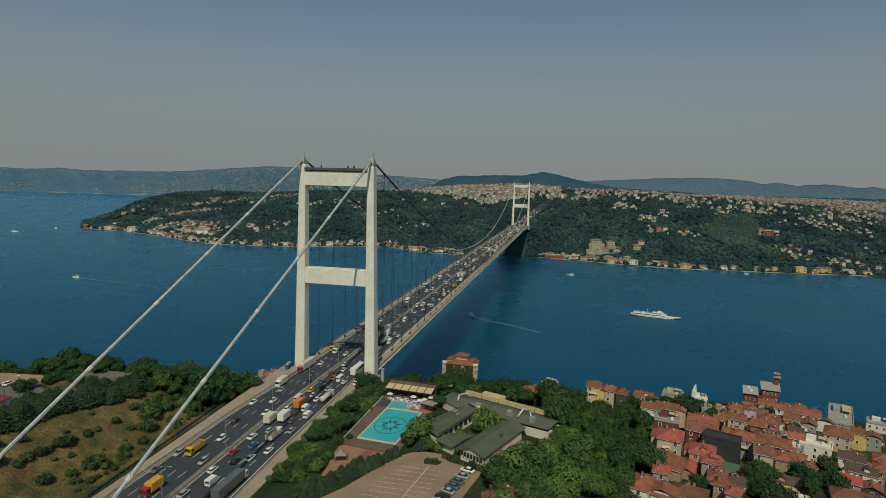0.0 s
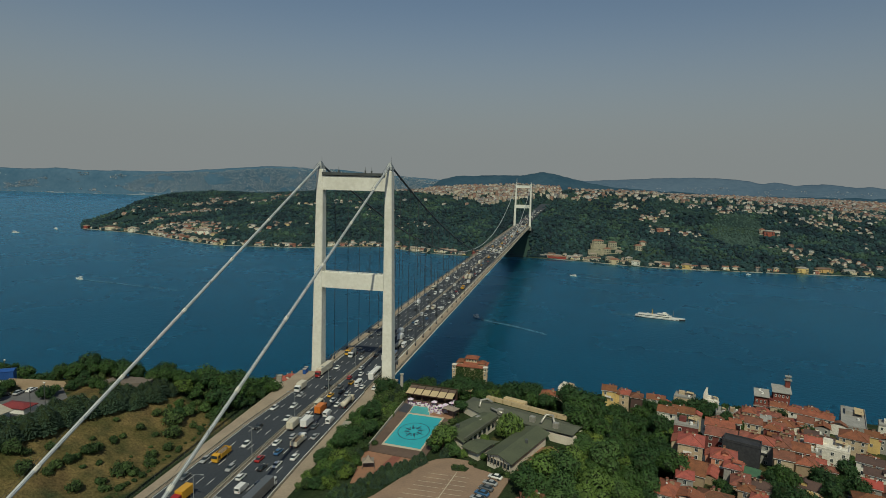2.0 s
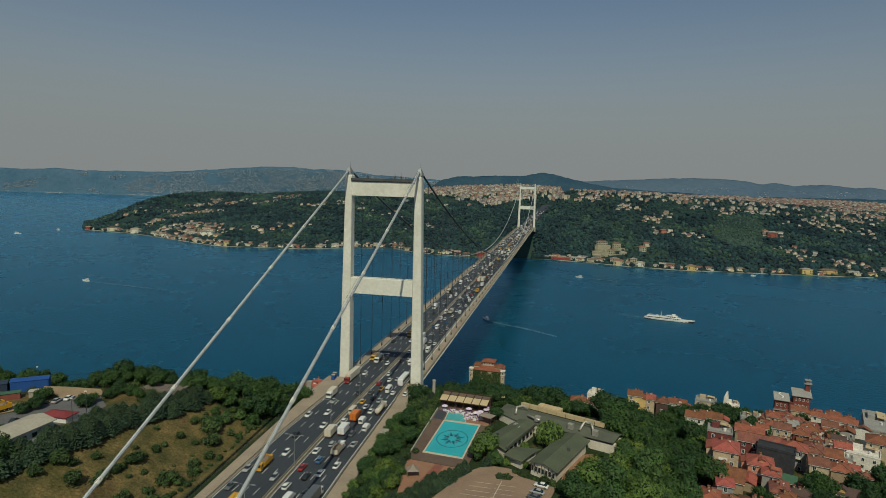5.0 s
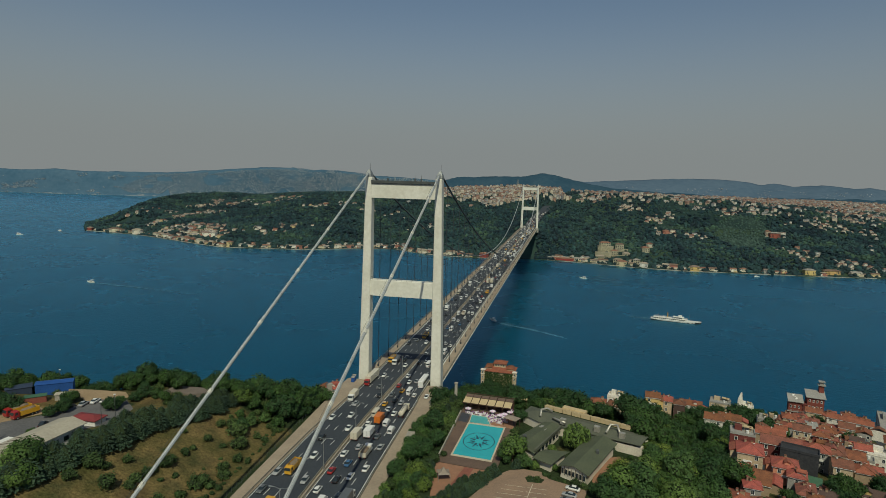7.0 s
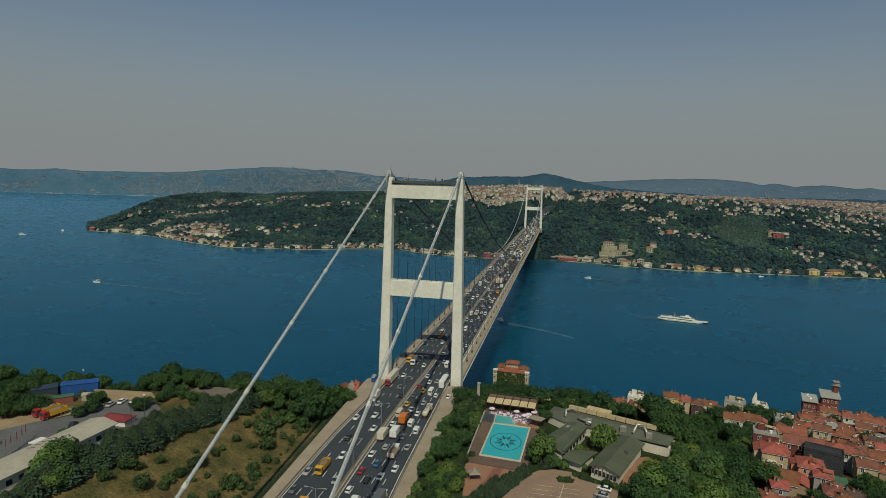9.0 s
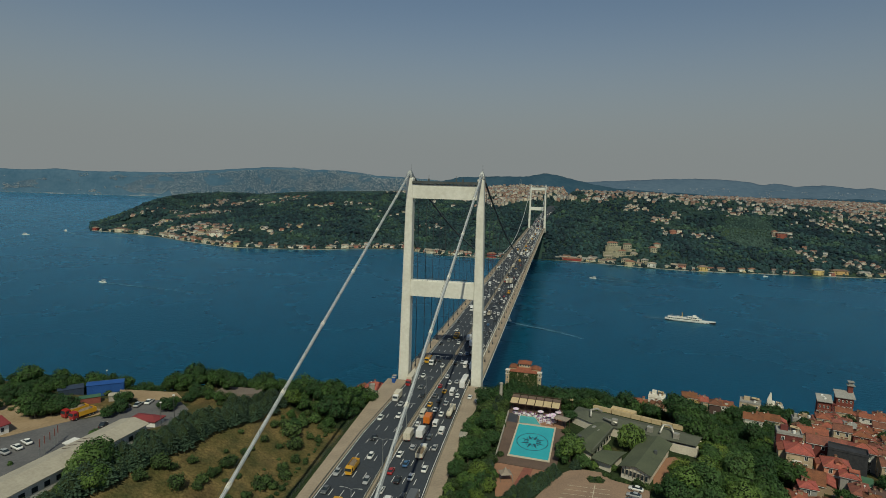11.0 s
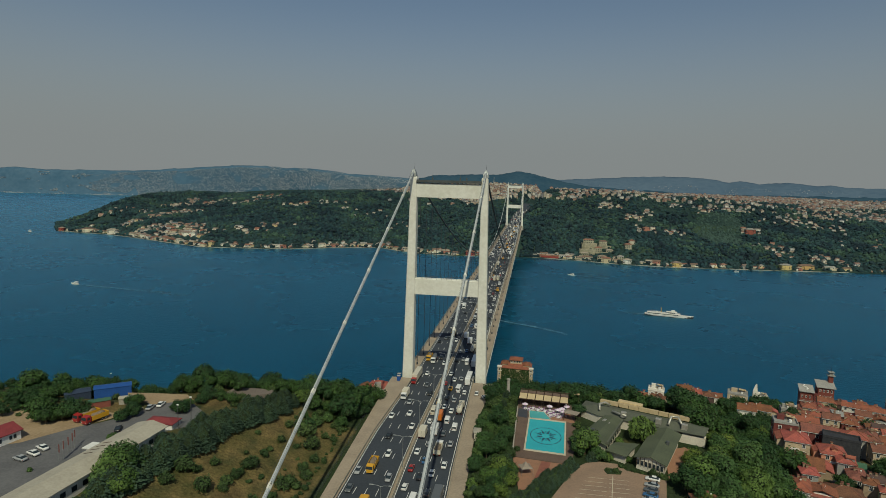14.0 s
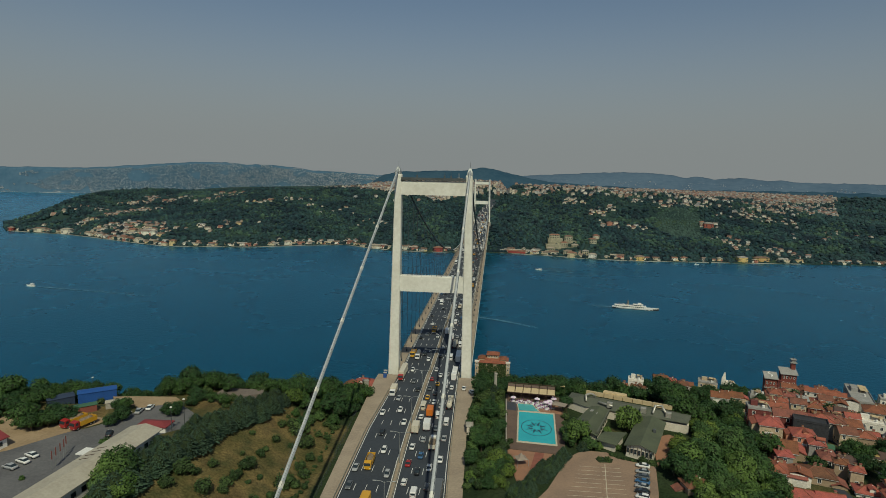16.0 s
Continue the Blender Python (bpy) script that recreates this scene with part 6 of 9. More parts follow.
# hall B: gable end with white boarded front facing the car park
hall_b = roofed("restaurant_hall", "restaurant hall with a white boarded gable and green roof", "building", [(76.0, -86.4), (83.6, -90.8), (93.6, -67.0), (86.4, -64.0)], 76.0,
                low_gable((75.0, -87.0), (84.2, -92.0), (95.0, -65.8), (85.8, -62.2), 76.1, 1.5))
g = Geo()
g.loft([[(76.0, -86.5, 75.9), (83.6, -90.9, 75.9), (79.8, -88.7, 77.2)], [(76.1, -86.2, 75.9), (83.7, -90.6, 75.9), (79.9, -88.4, 77.2)]])
part("gable_wall", g, M["plaster"], hall_b)
for i in range(7):
    k = (i + 0.5) / 7
    x, y = 76.0 + 7.6 * k, -86.45 - 4.4 * k
    g = Geo()
    g.box(-0.36, -0.06, -0.75, 0.36, 0.06, 0.75)
    ob = part("window", g, M["glass"], hall_b)
    ob.matrix_basis = pose(x, y - 0.08, 74.4, 0, 0, -30)
    g = Geo()
    g.box(-0.07, -0.05, -1.6, 0.07, 0.05, 1.6)
    ob = part("timber", g, M["wood_dark"], hall_b)
    ob.matrix_basis = pose(x - 0.5, y + 0.24, 74.6, 0, 0, -30)
g = Geo()
g.box(-0.5, -0.5, 0, 0.5, 0.5, 1.5, cut=0.06)
part("chimney", g, M["steel_dark"], hall_b).matrix_basis = pose(87.6, -77.0, 76.5)
g = Geo()
g.box(-0.55, -0.55, 0, 0.55, 0.55, 1.5, cut=0.06)
part("chimney", g, M["steel_dark"], hall).matrix_basis = pose(63.6, -70.8, 76.2)
for x, y in ((69.6, -55), (70.6, -57.5)):
    g = Geo()
    g.box(-0.6, -0.9, 0, 0.6, 0.9, 0.25, cut=0.05)
    part("skylight", g, M["duct"], hall).matrix_basis = pose(x - 0.6, y - 4.6, 76.5, 0, -8, -25)
# hall C: long wing towards the water with cream awnings along its far side
hall_c = roofed("restaurant_wing", "long restaurant wing with grey felt roof and cream awnings", "building", [(61.5, -46.5), (68, -52.5), (103, -65.8), (106, -58.5), (64, -39.8)], 75.2, [
    ("roof_slope", [(60.8, -46.4, 75.4), (67.8, -52.8, 75.4), (102.6, -66.4, 76.4), (105.0, -61.8, 77.4), (66.0, -46.0, 77.2)], M["felt_grey"]),
    ("roof_slope", [(60.8, -46.4, 75.4), (66.0, -46.0, 77.2), (105.0, -61.8, 77.4), (106.6, -57.8, 76.4), (64.0, -39.2, 76.0)], M["felt_grey"])])
for i in range(9):
    k0, k1 = i / 9, (i + 0.93) / 9
    a = Vector((69.5, -41.2, 76.2)).lerp(Vector((100.5, -54.6, 76.5)), k0)
    c = Vector((69.5, -41.2, 76.2)).lerp(Vector((100.5, -54.6, 76.5)), k1)
    o = Vector((0.9, 2.1, 0))
    g = Geo()
    g.loft([[a, a + o, a + o + Vector((0, 0, 1.1)), a + Vector((0, 0, 1.5))], [c, c + o, c + o + Vector((0, 0, 1.1)), c + Vector((0, 0, 1.5))]])
    part("awning", g, M["awning"], hall_c)
for k0 in (0.28, 0.42):
    a = Vector((70.5, -38.0, 76.6)).lerp(Vector((100.5, -51.0, 76.9)), k0)
    g = Geo()
    g.box(-2.4, -1.2, 0, 2.4, 1.2, 1.3, cut=0.15)
    part("awning", g, M["awning"], hall_c).matrix_basis = pose(a.x, a.y, a.z, 0, 0, -23)
for path in ([(68.2, -50.6, 76.8), (68.4, -48.0, 78.4), (70.6, -46.6, 78.6), (72.6, -46.6, 77.6)], [(91.5, -60.4, 77.2), (93.2, -57.0, 79.0), (95.6, -57.2, 79.0), (96.2, -60.6, 77.6)], [(72.8, -52.0, 77.2), (77.4, -56.0, 77.4)]):
    g = Geo()
    g.tube(path, 0.42, 8)
    part("duct", g, M["duct"], hall_c, "bent metal ventilation duct", True)
for x, y in ((76.6, -54.6), (96.8, -61.8), (88.5, -58.2)):
    g = Geo()
    g.box(-1.0, -0.8, -0.6, 1.0, 0.8, 1.4, cut=0.08)
    part("vent_box", g, M["duct"], hall_c).matrix_basis = pose(x, y, 77.0, 0, 0, -20)
slab("paving", [(88, -72), (95.5, -68), (99, -72), (93, -86), (85, -92), (85.6, -88)], 71, 72.45, M["terracotta"], "brown paved yard beside the restaurant hall", "paving")

# small pergolas and canopies
for lab, x, y, w, d, h, yaw, rf in (("small kiosk with a cream slatted roof", 59.6, -30.4, 5.0, 2.6, 2.8, -4, "awning"), ("beige cloth canopy on posts", 57.6, -52.0, 5.2, 3.6, 2.8, -25, "tent"), ("small wooden canopy beside the seating", 60.4, -45.6, 3.6, 2.6, 2.6, -20, "wood_dark"), ("sentry hut with a flat cream roof on the service path", 22.6, -70.0, 2.6, 4.2, 2.8, 4, "concrete")):
    base = ground_z(x, y) + 1.05
    base = max(base, GZ if 36 < x < 60 and -88 < y < -36 else base)
    t = thing("kiosk", lab, "kiosk", at=pose(x, y, base, 0, 0, yaw))
    for sx in (-1, 1):
        for sy in (-1, 1):
            g = Geo()
            g.box(sx * (w / 2 - 0.15) - 0.07, sy * (d / 2 - 0.15) - 0.07, -0.6, sx * (w / 2 - 0.15) + 0.07, sy * (d / 2 - 0.15) + 0.07, h)
            part("post", g, M["wood_dark"], t)
    g = Geo()
    hip(g, w, d, h, 0.5, 0.15, 0, 0.15)
    part("roof", g, M[rf], t)
    if "hut" in lab:
        g = Geo()
        g.box(-w / 2 + 0.1, -d / 2 + 0.1, -0.6, w / 2 - 0.1, d / 2 - 0.1, h - 0.1)
        part("wall", g, M["plaster"], t)
tent = thing("tent", "beige canvas tent with a pointed roof", "tent", at=pose(40.4, -97.5, GZ - 0.1, 0, 0, 20))
g = Geo()
ring0 = [(2.6 * math.cos(a), 2.6 * math.sin(a), 2.2) for a in (0.785, 2.356, 3.927, 5.498)]
for i in range(4):
    p, q = Vector(ring0[i]), Vector(ring0[(i + 1) % 4])
    for j in range(4):
        a0, a1 = p.lerp(q, j / 4), p.lerp(q, (j + 1) / 4)
        m0, m1 = a0 * 0.45 + Vector((0, 0, 1.75)), a1 * 0.45 + Vector((0, 0, 1.75))
        g.face([a0, a1, m1, m0])
        g.face([m0, m1, (0, 0, 4.0)])
part("canopy", g.mesh("canopy", M["tent"]), None, tent)
for x, y, _ in ring0:
    g = Geo()
    g.cyl((x, y, 0), (x, y, 2.25), 0.06)
    part("post", g, M["galv"], tent)

# car park
slab("car_park", [(56.4, -91.0), (60.0, -87.0), (64.5, -85.2), (70, -85.6), (72.5, -89.6), (84, -93.5), (80, -112), (72, -128), (38, -128), (47.5, -112.5)], 70.6, 72.42, M["brick_lot"], "brown block paved car park with pale bay lines", "car park")
g = Geo()
for i in range(9):
    y = -95.5 - i * 2.6
    for x0, x1 in ((59.4 - i * 0.9, 65.4 - i * 0.3), (66.2 - i * 0.3, 72.0 - i * 0.2)):
        if i < 8:
            g.box(x0, y - 0.06 - 1.0, 72.42, x1, y + 0.06 - 1.0, 72.43)
g.prism([(67.6, -94.0), (67.8, -94.0), (64.2, -118), (64.0, -118)], 72.42, 72.432)
solid("bay_line", g, M["coping"], "pale painted parking bay lines", "marking", kind="structure")
slab("kerb", [(66.0, -93.2), (70.2, -92.8), (71.0, -90.6), (67.8, -89.6), (65.2, -90.8)], 72.3, 72.62, M["ground"], "planted island in the car park", "island")
for ob in [o for o in scene.objects if o not in before and o.parent is None]:
    ob.location += Vector((-0.6, 5.4, -0.3))

# ---- yard on the hill: long shed, lorries, blue sheds, parked cars ----
LZ = 82.2
M["red_brick_flag"] = mat("dull_red_cloth", (0.15, 0.05, 0.045), 0.9)
before = set(scene.objects)
M["sheet_roof"] = mat("grey_sheet_roof", (0.42, 0.385, 0.31), 0.7, 0, (0.33, 0.30, 0.24), 0.2, 1.5, 0.6)
M["sheet_blue"] = mat("blue_sheet", (0.022, 0.085, 0.30), 0.6, 0, (0.016, 0.065, 0.23), 0.3, 2)
M["sheet_navy"] = mat("navy_sheet", (0.035, 0.052, 0.09), 0.6, 0, (0.028, 0.04, 0.07), 0.3, 2)
M["rust"] = mat("rust_red_sheet", (0.26, 0.085, 0.06), 0.75, 0, (0.19, 0.065, 0.05), 0.4, 3)
M["sheet_green"] = mat("green_sheet", (0.06, 0.14, 0.085), 0.7)
M["roof_crimson"] = mat("crimson_sheet_roof", (0.23, 0.042, 0.046), 0.7, 0, (0.17, 0.034, 0.036), 0.4, 3)
M["old_paving"] = mat("worn_paving", (0.185, 0.150, 0.125), 0.9, 0, (0.13, 0.108, 0.092), 0.15, 1.4, 0.6, 0.15, 4)
M["sand"] = mat("bare_sandy_soil", (0.34, 0.25, 0.155), 0.95, 0, (0.25, 0.18, 0.105), 0.12, 1.2, 0.6, 0.2, 3)


def flat_poly(name, poly, lift, material, label, category, step=3.0):
    """A thin sheet laid on the ground over a polygon."""
    g = Geo()
    zmax = max(ground_z(x, y) for x, y in poly) + lift
    g.prism(poly, zmax - 1.6, zmax)
    return solid(name, g, material, label, category, kind="structure")


flat_poly("yard", [(-140, -146), (-140, -122), (-113, -121), (-97, -110), (-92, -103), (-90, -96), (-95, -86), (-80, -86), (-70, -94), (-68, -106), (-76, -116), (-78, -160), (-140, -160)], 0.06, M["asphalt_old"], "grey asphalt yard with parked cars", "yard")
flat_poly("bare_ground", [(-118, -133), (-108.9, -127.0), (-101.5, -114.5), (-95.5, -106), (-95, -102), (-104, -101), (-116, -106), (-140, -104), (-142, -124)], 0.09, M["sand"], "bare sandy ground at the edge of the yard", "ground")
flat_poly("lay_by", [(-72, -76), (-71, -69.5), (-56, -68.5), (-55, -72.5), (-60, -76)], 0.1, M["old_paving"], "worn brownish paved lay-by among trees", "paving")
flat_poly("bare_ground", [(-103, -87.5), (-95, -90), (-90.5, -92.5), (-86, -89.5), (-81, -87.5), (-79, -85), (-84, -81), (-98, -82.5), (-106, -84)], 0.09, M["sand"], "pale bare ground above the yard", "ground")

shed = thing("long_shed", "long low white shed with a pale grey sheet roof", "shed", at=pose(-74, -115.3, LZ, 0, 0, -3.5) @ pose(74, 115.3, 0))
g = Geo()
g.box(-78.0, -172, -1.5, -68.8, -116, 4.1)
part("wall", g, M["white"], shed)
g = Geo()
g.loft([[(-78.8, y, 4.2), (-73.6, y, 5.5), (-68.1, y, 4.2), (-68.1, y, 4.0), (-73.6, y, 5.25), (-78.8, y, 4.0)] for y in (-172.4, -115.3)])
part("roof", g, M["sheet_roof"], shed)
for y in np.arange(-163, -117, 3.4):
    g = Geo()
    g.box(-68.82, y - 0.8, 1.4, -68.72, y + 0.8, 2.8)
    part("window", g, M["glass"], shed)
for y in (-131, -133.2, -135.4, -137.6):
    g = Geo()
    g.loft([[(-77.2, v, 4.55), (-74.4, v, 5.25), (-74.4, v, 5.38), (-77.2, v, 4.68)] for v in (y - 0.14, y + 0.14)])
    part("roof_batten", g, M["wood_dark"], shed)
g = Geo()
g.box(-82.4, -133, 3.2, -78.4, -129, 3.5)
part("awning", g, M["white"], shed)
g = Geo()
for y in (-132.8, -129.2):
    g.box(-82.3, y - 0.06, -0.5, -82.18, y + 0.06, 3.3)
part("awning_post", g, M["galv"], shed)
ann = thing("annex", "small annex with a crimson sheet roof", "shed", at=pose(-75.6, -107.6, LZ, 0, 0, 2))
g = Geo()
g.box(-4.6, -2.4, -1.5, 4.6, 2.4, 1.9)
part("wall", g, M["white"], ann)
g = Geo()
hip(g, 9.2, 4.8, 2.0, 0.9, 0.4)
part("roof", g, M["roof_crimson"], ann)


def shed_of(name, label, x, y, w, d, h, yaw, wall, roof, rise=0.5, z=None):
    t = thing(name, label, "shed", at=pose(x, y, ground_z(x, y) if z is None else z, 0, 0, yaw))
    g = Geo()
    g.box(-w / 2, -d / 2, -4.5, w / 2, d / 2, h)
    body = part("wall", g, wall, t)
    rib = Geo()
    for k in np.arange(-w / 2 + 0.4, w / 2, 0.8):
        rib.box(k - 0.05, -d / 2 - 0.05, -0.5, k + 0.05, -d / 2, h - 0.05)
    tagged(part("rib", rib, wall, body), kind="stuff")
    g = Geo()
    gable(g, w, d, h, rise, 0.2, 0, 0.12)
    part("roof", g, roof, t)
    return t


shed_of("site_shed", "bright blue corrugated sheet shed", -111.7, -84.3, 12.0, 4.6, 3.1, 36, M["sheet_blue"], M["sheet_blue"], z=81.6)
shed_of("site_shed", "dark navy corrugated sheet shed", -120.6, -91.2, 8.0, 5.0, 2.9, 46, M["sheet_navy"], M["sheet_navy"], z=81.4)
shed_of("site_shed", "rust red shipping container with a green lid", -106.4, -97.6, 6.4, 3.0, 3.0, 42, M["rust"], M["sheet_green"], 0.2, z=81.6)
shed_of("site_shed", "low pale site hut beside the sheds", -99.6, -92.6, 5.0, 3.0, 2.2, 30, M["concrete"], M["sheet_roof"], 0.3)
rh = thing("guard_house", "white walled hut with a crimson sheet roof", "house", at=pose(-115.8, -129.7, LZ, 0, 0, 79))
g = Geo()
g.box(-6.0, -4.0, -1.5, 6.0, 4.0, 3.0)
part("wall", g, M["white"], rh)
g = Geo()
gable(g, 12.0, 8.0, 3.1, 1.7, 0.5)
part("roof", g, M["roof_crimson"], rh)
for x in (-4.6, -3.4, -1.2, 0.0, 3.0, 4.2):
    g = Geo()
    g.box(x - 0.4, -4.06, 1.0, x + 0.4, -3.98, 2.2)
    part("window", g, M["glass"], rh)
for x, y, h in ((-69.6, -108.6, 8.0), (-67.0, -105.6, 9.6), (-124, -70, 8)):
    t = thing("lamp_post", "thin grey lamp post in the yard", "lamp post", "yard lamp posts", at=pose(x, y, ground_z(x, y)))
    g = Geo()
    g.cyl((0, 0, -0.5), (0, 0, h), 0.14, 0.08)
    part("pole", g, M["steel_dark"], t)
    g = Geo()
    g.box(-0.35, -0.2, h - 0.1, 0.35, 0.2, h + 0.25, cut=0.05)
    part("lamp_head", g, M["white"], t)
for x, y in ((-91, -126.5), (-90, -128.6), (-89.2, -131), (-88.6, -133.4), (-88.0, -135.6)):
    t = thing("flagpole", "thin flagpole with a furled red flag", "flagpole", "flagpoles", at=pose(x, y, LZ))
    g = Geo()
    g.cyl((0, 0, -0.5), (0, 0, 5.6), 0.07, 0.04, 6)
    part("pole", g, M["galv"], t)
    g = Geo()
    g.loft([[(0.04, -0.03, z), (0.3, 0.03, z), (0.45, -0.05, z), (0.3, -0.1, z)] for z in (3.2, 4.0, 4.8, 5.5)])
    part("flag", g, M["red_brick_flag"], t)
for ob in [o for o in scene.objects if o not in before and o.parent is None]:
    ob.location += Vector((-0.6, 2.8, 0.0))
# wire fence line and posts along the field edge
g = Geo()
for k in range(34):
    y = -128 + k * 3.0
    x = lw(y) - 1.6
    g.cyl((x, y, ground_z(x, y) - 0.3), (x, y, ground_z(x, y) + 1.7), 0.05, sides=5)
    x2 = lw(y + 3) - 1.6
    for z in (0.5, 1.0, 1.6):
        g.cyl((x, y, ground_z(x, y) + z), (x2, y + 3, ground_z(x2, y + 3) + z), 0.015, sides=3)
solid("wire_fence", g, M["steel_dark"], "low wire fence along the service path", "fence")
# parapet and site clutter beside the tower's feet
for lab, x, y, w, d, h, yaw, m_ in (("blue portable toilet beside the tower", -20.6, -7.4, 1.6, 1.6, 2.6, 10, "sheet_blue"), ("second blue portable toilet", -20.4, -9.6, 1.5, 1.5, 2.3, 5, "sheet_blue"), ("pale stone gate block at the path's end", -27.0, -22, 2.6, 2.2, 2.6, 20, "concrete"), ("pale concrete block beside the tower", 22.5, -13.5, 2.4, 2.4, 2.2, 8, "concrete"), ("yellow painted cabinet on the path", 22.6, -16.9, 1.4, 1.6, 1.9, 5, "coping")):
    t = thing("cabinet", lab, "cabinet", at=pose(x, y, ROAD_Z, 0, 0, yaw))
    g = Geo()
    g.box(-w / 2, -d / 2, -1.2, w / 2, d / 2, h, cut=0.12)
    part("body", g, M[m_], t)
    g = Geo()
    g.box(-w / 2 - 0.1, -d / 2 - 0.1, h, w / 2 + 0.1, d / 2 + 0.1, h + 0.15, cut=0.05)
    part("lid", g, M["concrete"], t)
col = thing("chimney_stack", "tall pale round concrete column among the trees", "column", at=pose(31.6, -26.0, ground_z(31.6, -26)))
g = Geo()
g.tube([(0, 0, -1), (0, 0, 8.5)], [0.75, 0.62], 12)
part("shaft", g, M["concrete"], col)
g = Geo()
g.tube([(0, 0, 8.4), (0, 0, 8.9)], [0.8, 0.8], 12)
part("cap", g, M["concrete"], col)

# ---- old town on the slope ----
M["tiles"] = mat("red_clay_tiles", (0.33, 0.112, 0.064), 0.85, 0, (0.175, 0.068, 0.045), 0.45, 2.6, 0.6, 0.35, 4, rand=0.34)
M["tiles_dull"] = mat("weathered_clay_tiles", (0.25, 0.100, 0.064), 0.88, 0, (0.125, 0.060, 0.044), 0.45, 2.6, 0.6, 0.35, 4, rand=0.28)
M["wall_cream"] = mat("cream_render", (0.54, 0.43, 0.29), 0.85, 0, (0.36, 0.285, 0.20), 0.3, 1.6, 0.6)
M["wall_white"] = mat("white_render", (0.78, 0.74, 0.66), 0.85, 0, (0.54, 0.51, 0.45), 0.2, 1.6, 0.5)
M["wall_orange"] = mat("orange_render", (0.58, 0.25, 0.16), 0.85, 0, (0.47, 0.21, 0.14), 0.2, 1.6, 0.5)
M["wall_dark"] = mat("dark_cladding", (0.030, 0.032, 0.038), 0.7, 0, (0.05, 0.05, 0.055), 0.3, 1.2, 0.6)
M["wall_maroon"] = mat("maroon_render", (0.17, 0.05, 0.045), 0.85)
M["wall_yellow"] = mat("yellow_render", (0.62, 0.45, 0.18), 0.85, 0, (0.50, 0.36, 0.15), 0.2, 1.6, 0.5)
M["wall_brown"] = mat("brown_sheet_roof", (0.105, 0.066, 0.056), 0.8, 0, (0.070, 0.046, 0.042), 0.3, 1.8, 0.6)
M["tiles_bright"] = mat("bright_red_tiles", (0.40, 0.080, 0.062), 0.8, 0, (0.30, 0.065, 0.052), 0.3, 2.2, 0.6)
M["wall_grey"] = mat("grey_render", (0.33, 0.32, 0.30), 0.85, 0, (0.24, 0.235, 0.22), 0.25, 1.6)
M["wall_tan"] = mat("tan_render", (0.36, 0.27, 0.18), 0.85, 0, (0.27, 0.20, 0.135), 0.25, 1.6)
M["red_brick"] = mat("red_brick", (0.22, 0.06, 0.045), 0.85, 0, (0.15, 0.045, 0.035), 0.4, 3)
M["ivy"] = mat("ivy_leaves", (0.05, 0.085, 0.024), 0.8, 0, (0.03, 0.055, 0.018), 0.5, 3, 0.6)
gw = Geo()
gw.box(-0.62, -0.05, -0.85, 0.62, 0.03, 0.85, 0)
gw.box(-0.48, -0.07, -0.70, -0.03, 0.0, 0.70, 1)
gw.box(0.03, -0.07, -0.70, 0.48, 0.0, 0.70, 1)
TOWN_WINDOW = fix(gw.mesh("window", [M["white"], M["glass"]]))
gw = Geo()
gw.box(-0.35, -0.35, -1.2, 0.35, 0.35, 0.9, 0, 0.04)
gw.box(-0.45, -0.45, 0.9, 0.45, 0.45, 1.05, 1)
CHIMNEY = fix(gw.mesh("chimney", [M["wall_tan"], M["tiles_dull"]]))
gw = Geo()
gw.tube([(0, -0.1, 0.9), (0, -0.16, 0.9)], [0.3, 0.2], 10)
gw.cyl((0, 0, 0), (0, 0, 0.9), 0.04)
DISH = fix(gw.mesh("satellite_dish", M["white"]))
hr = random.Random(9)


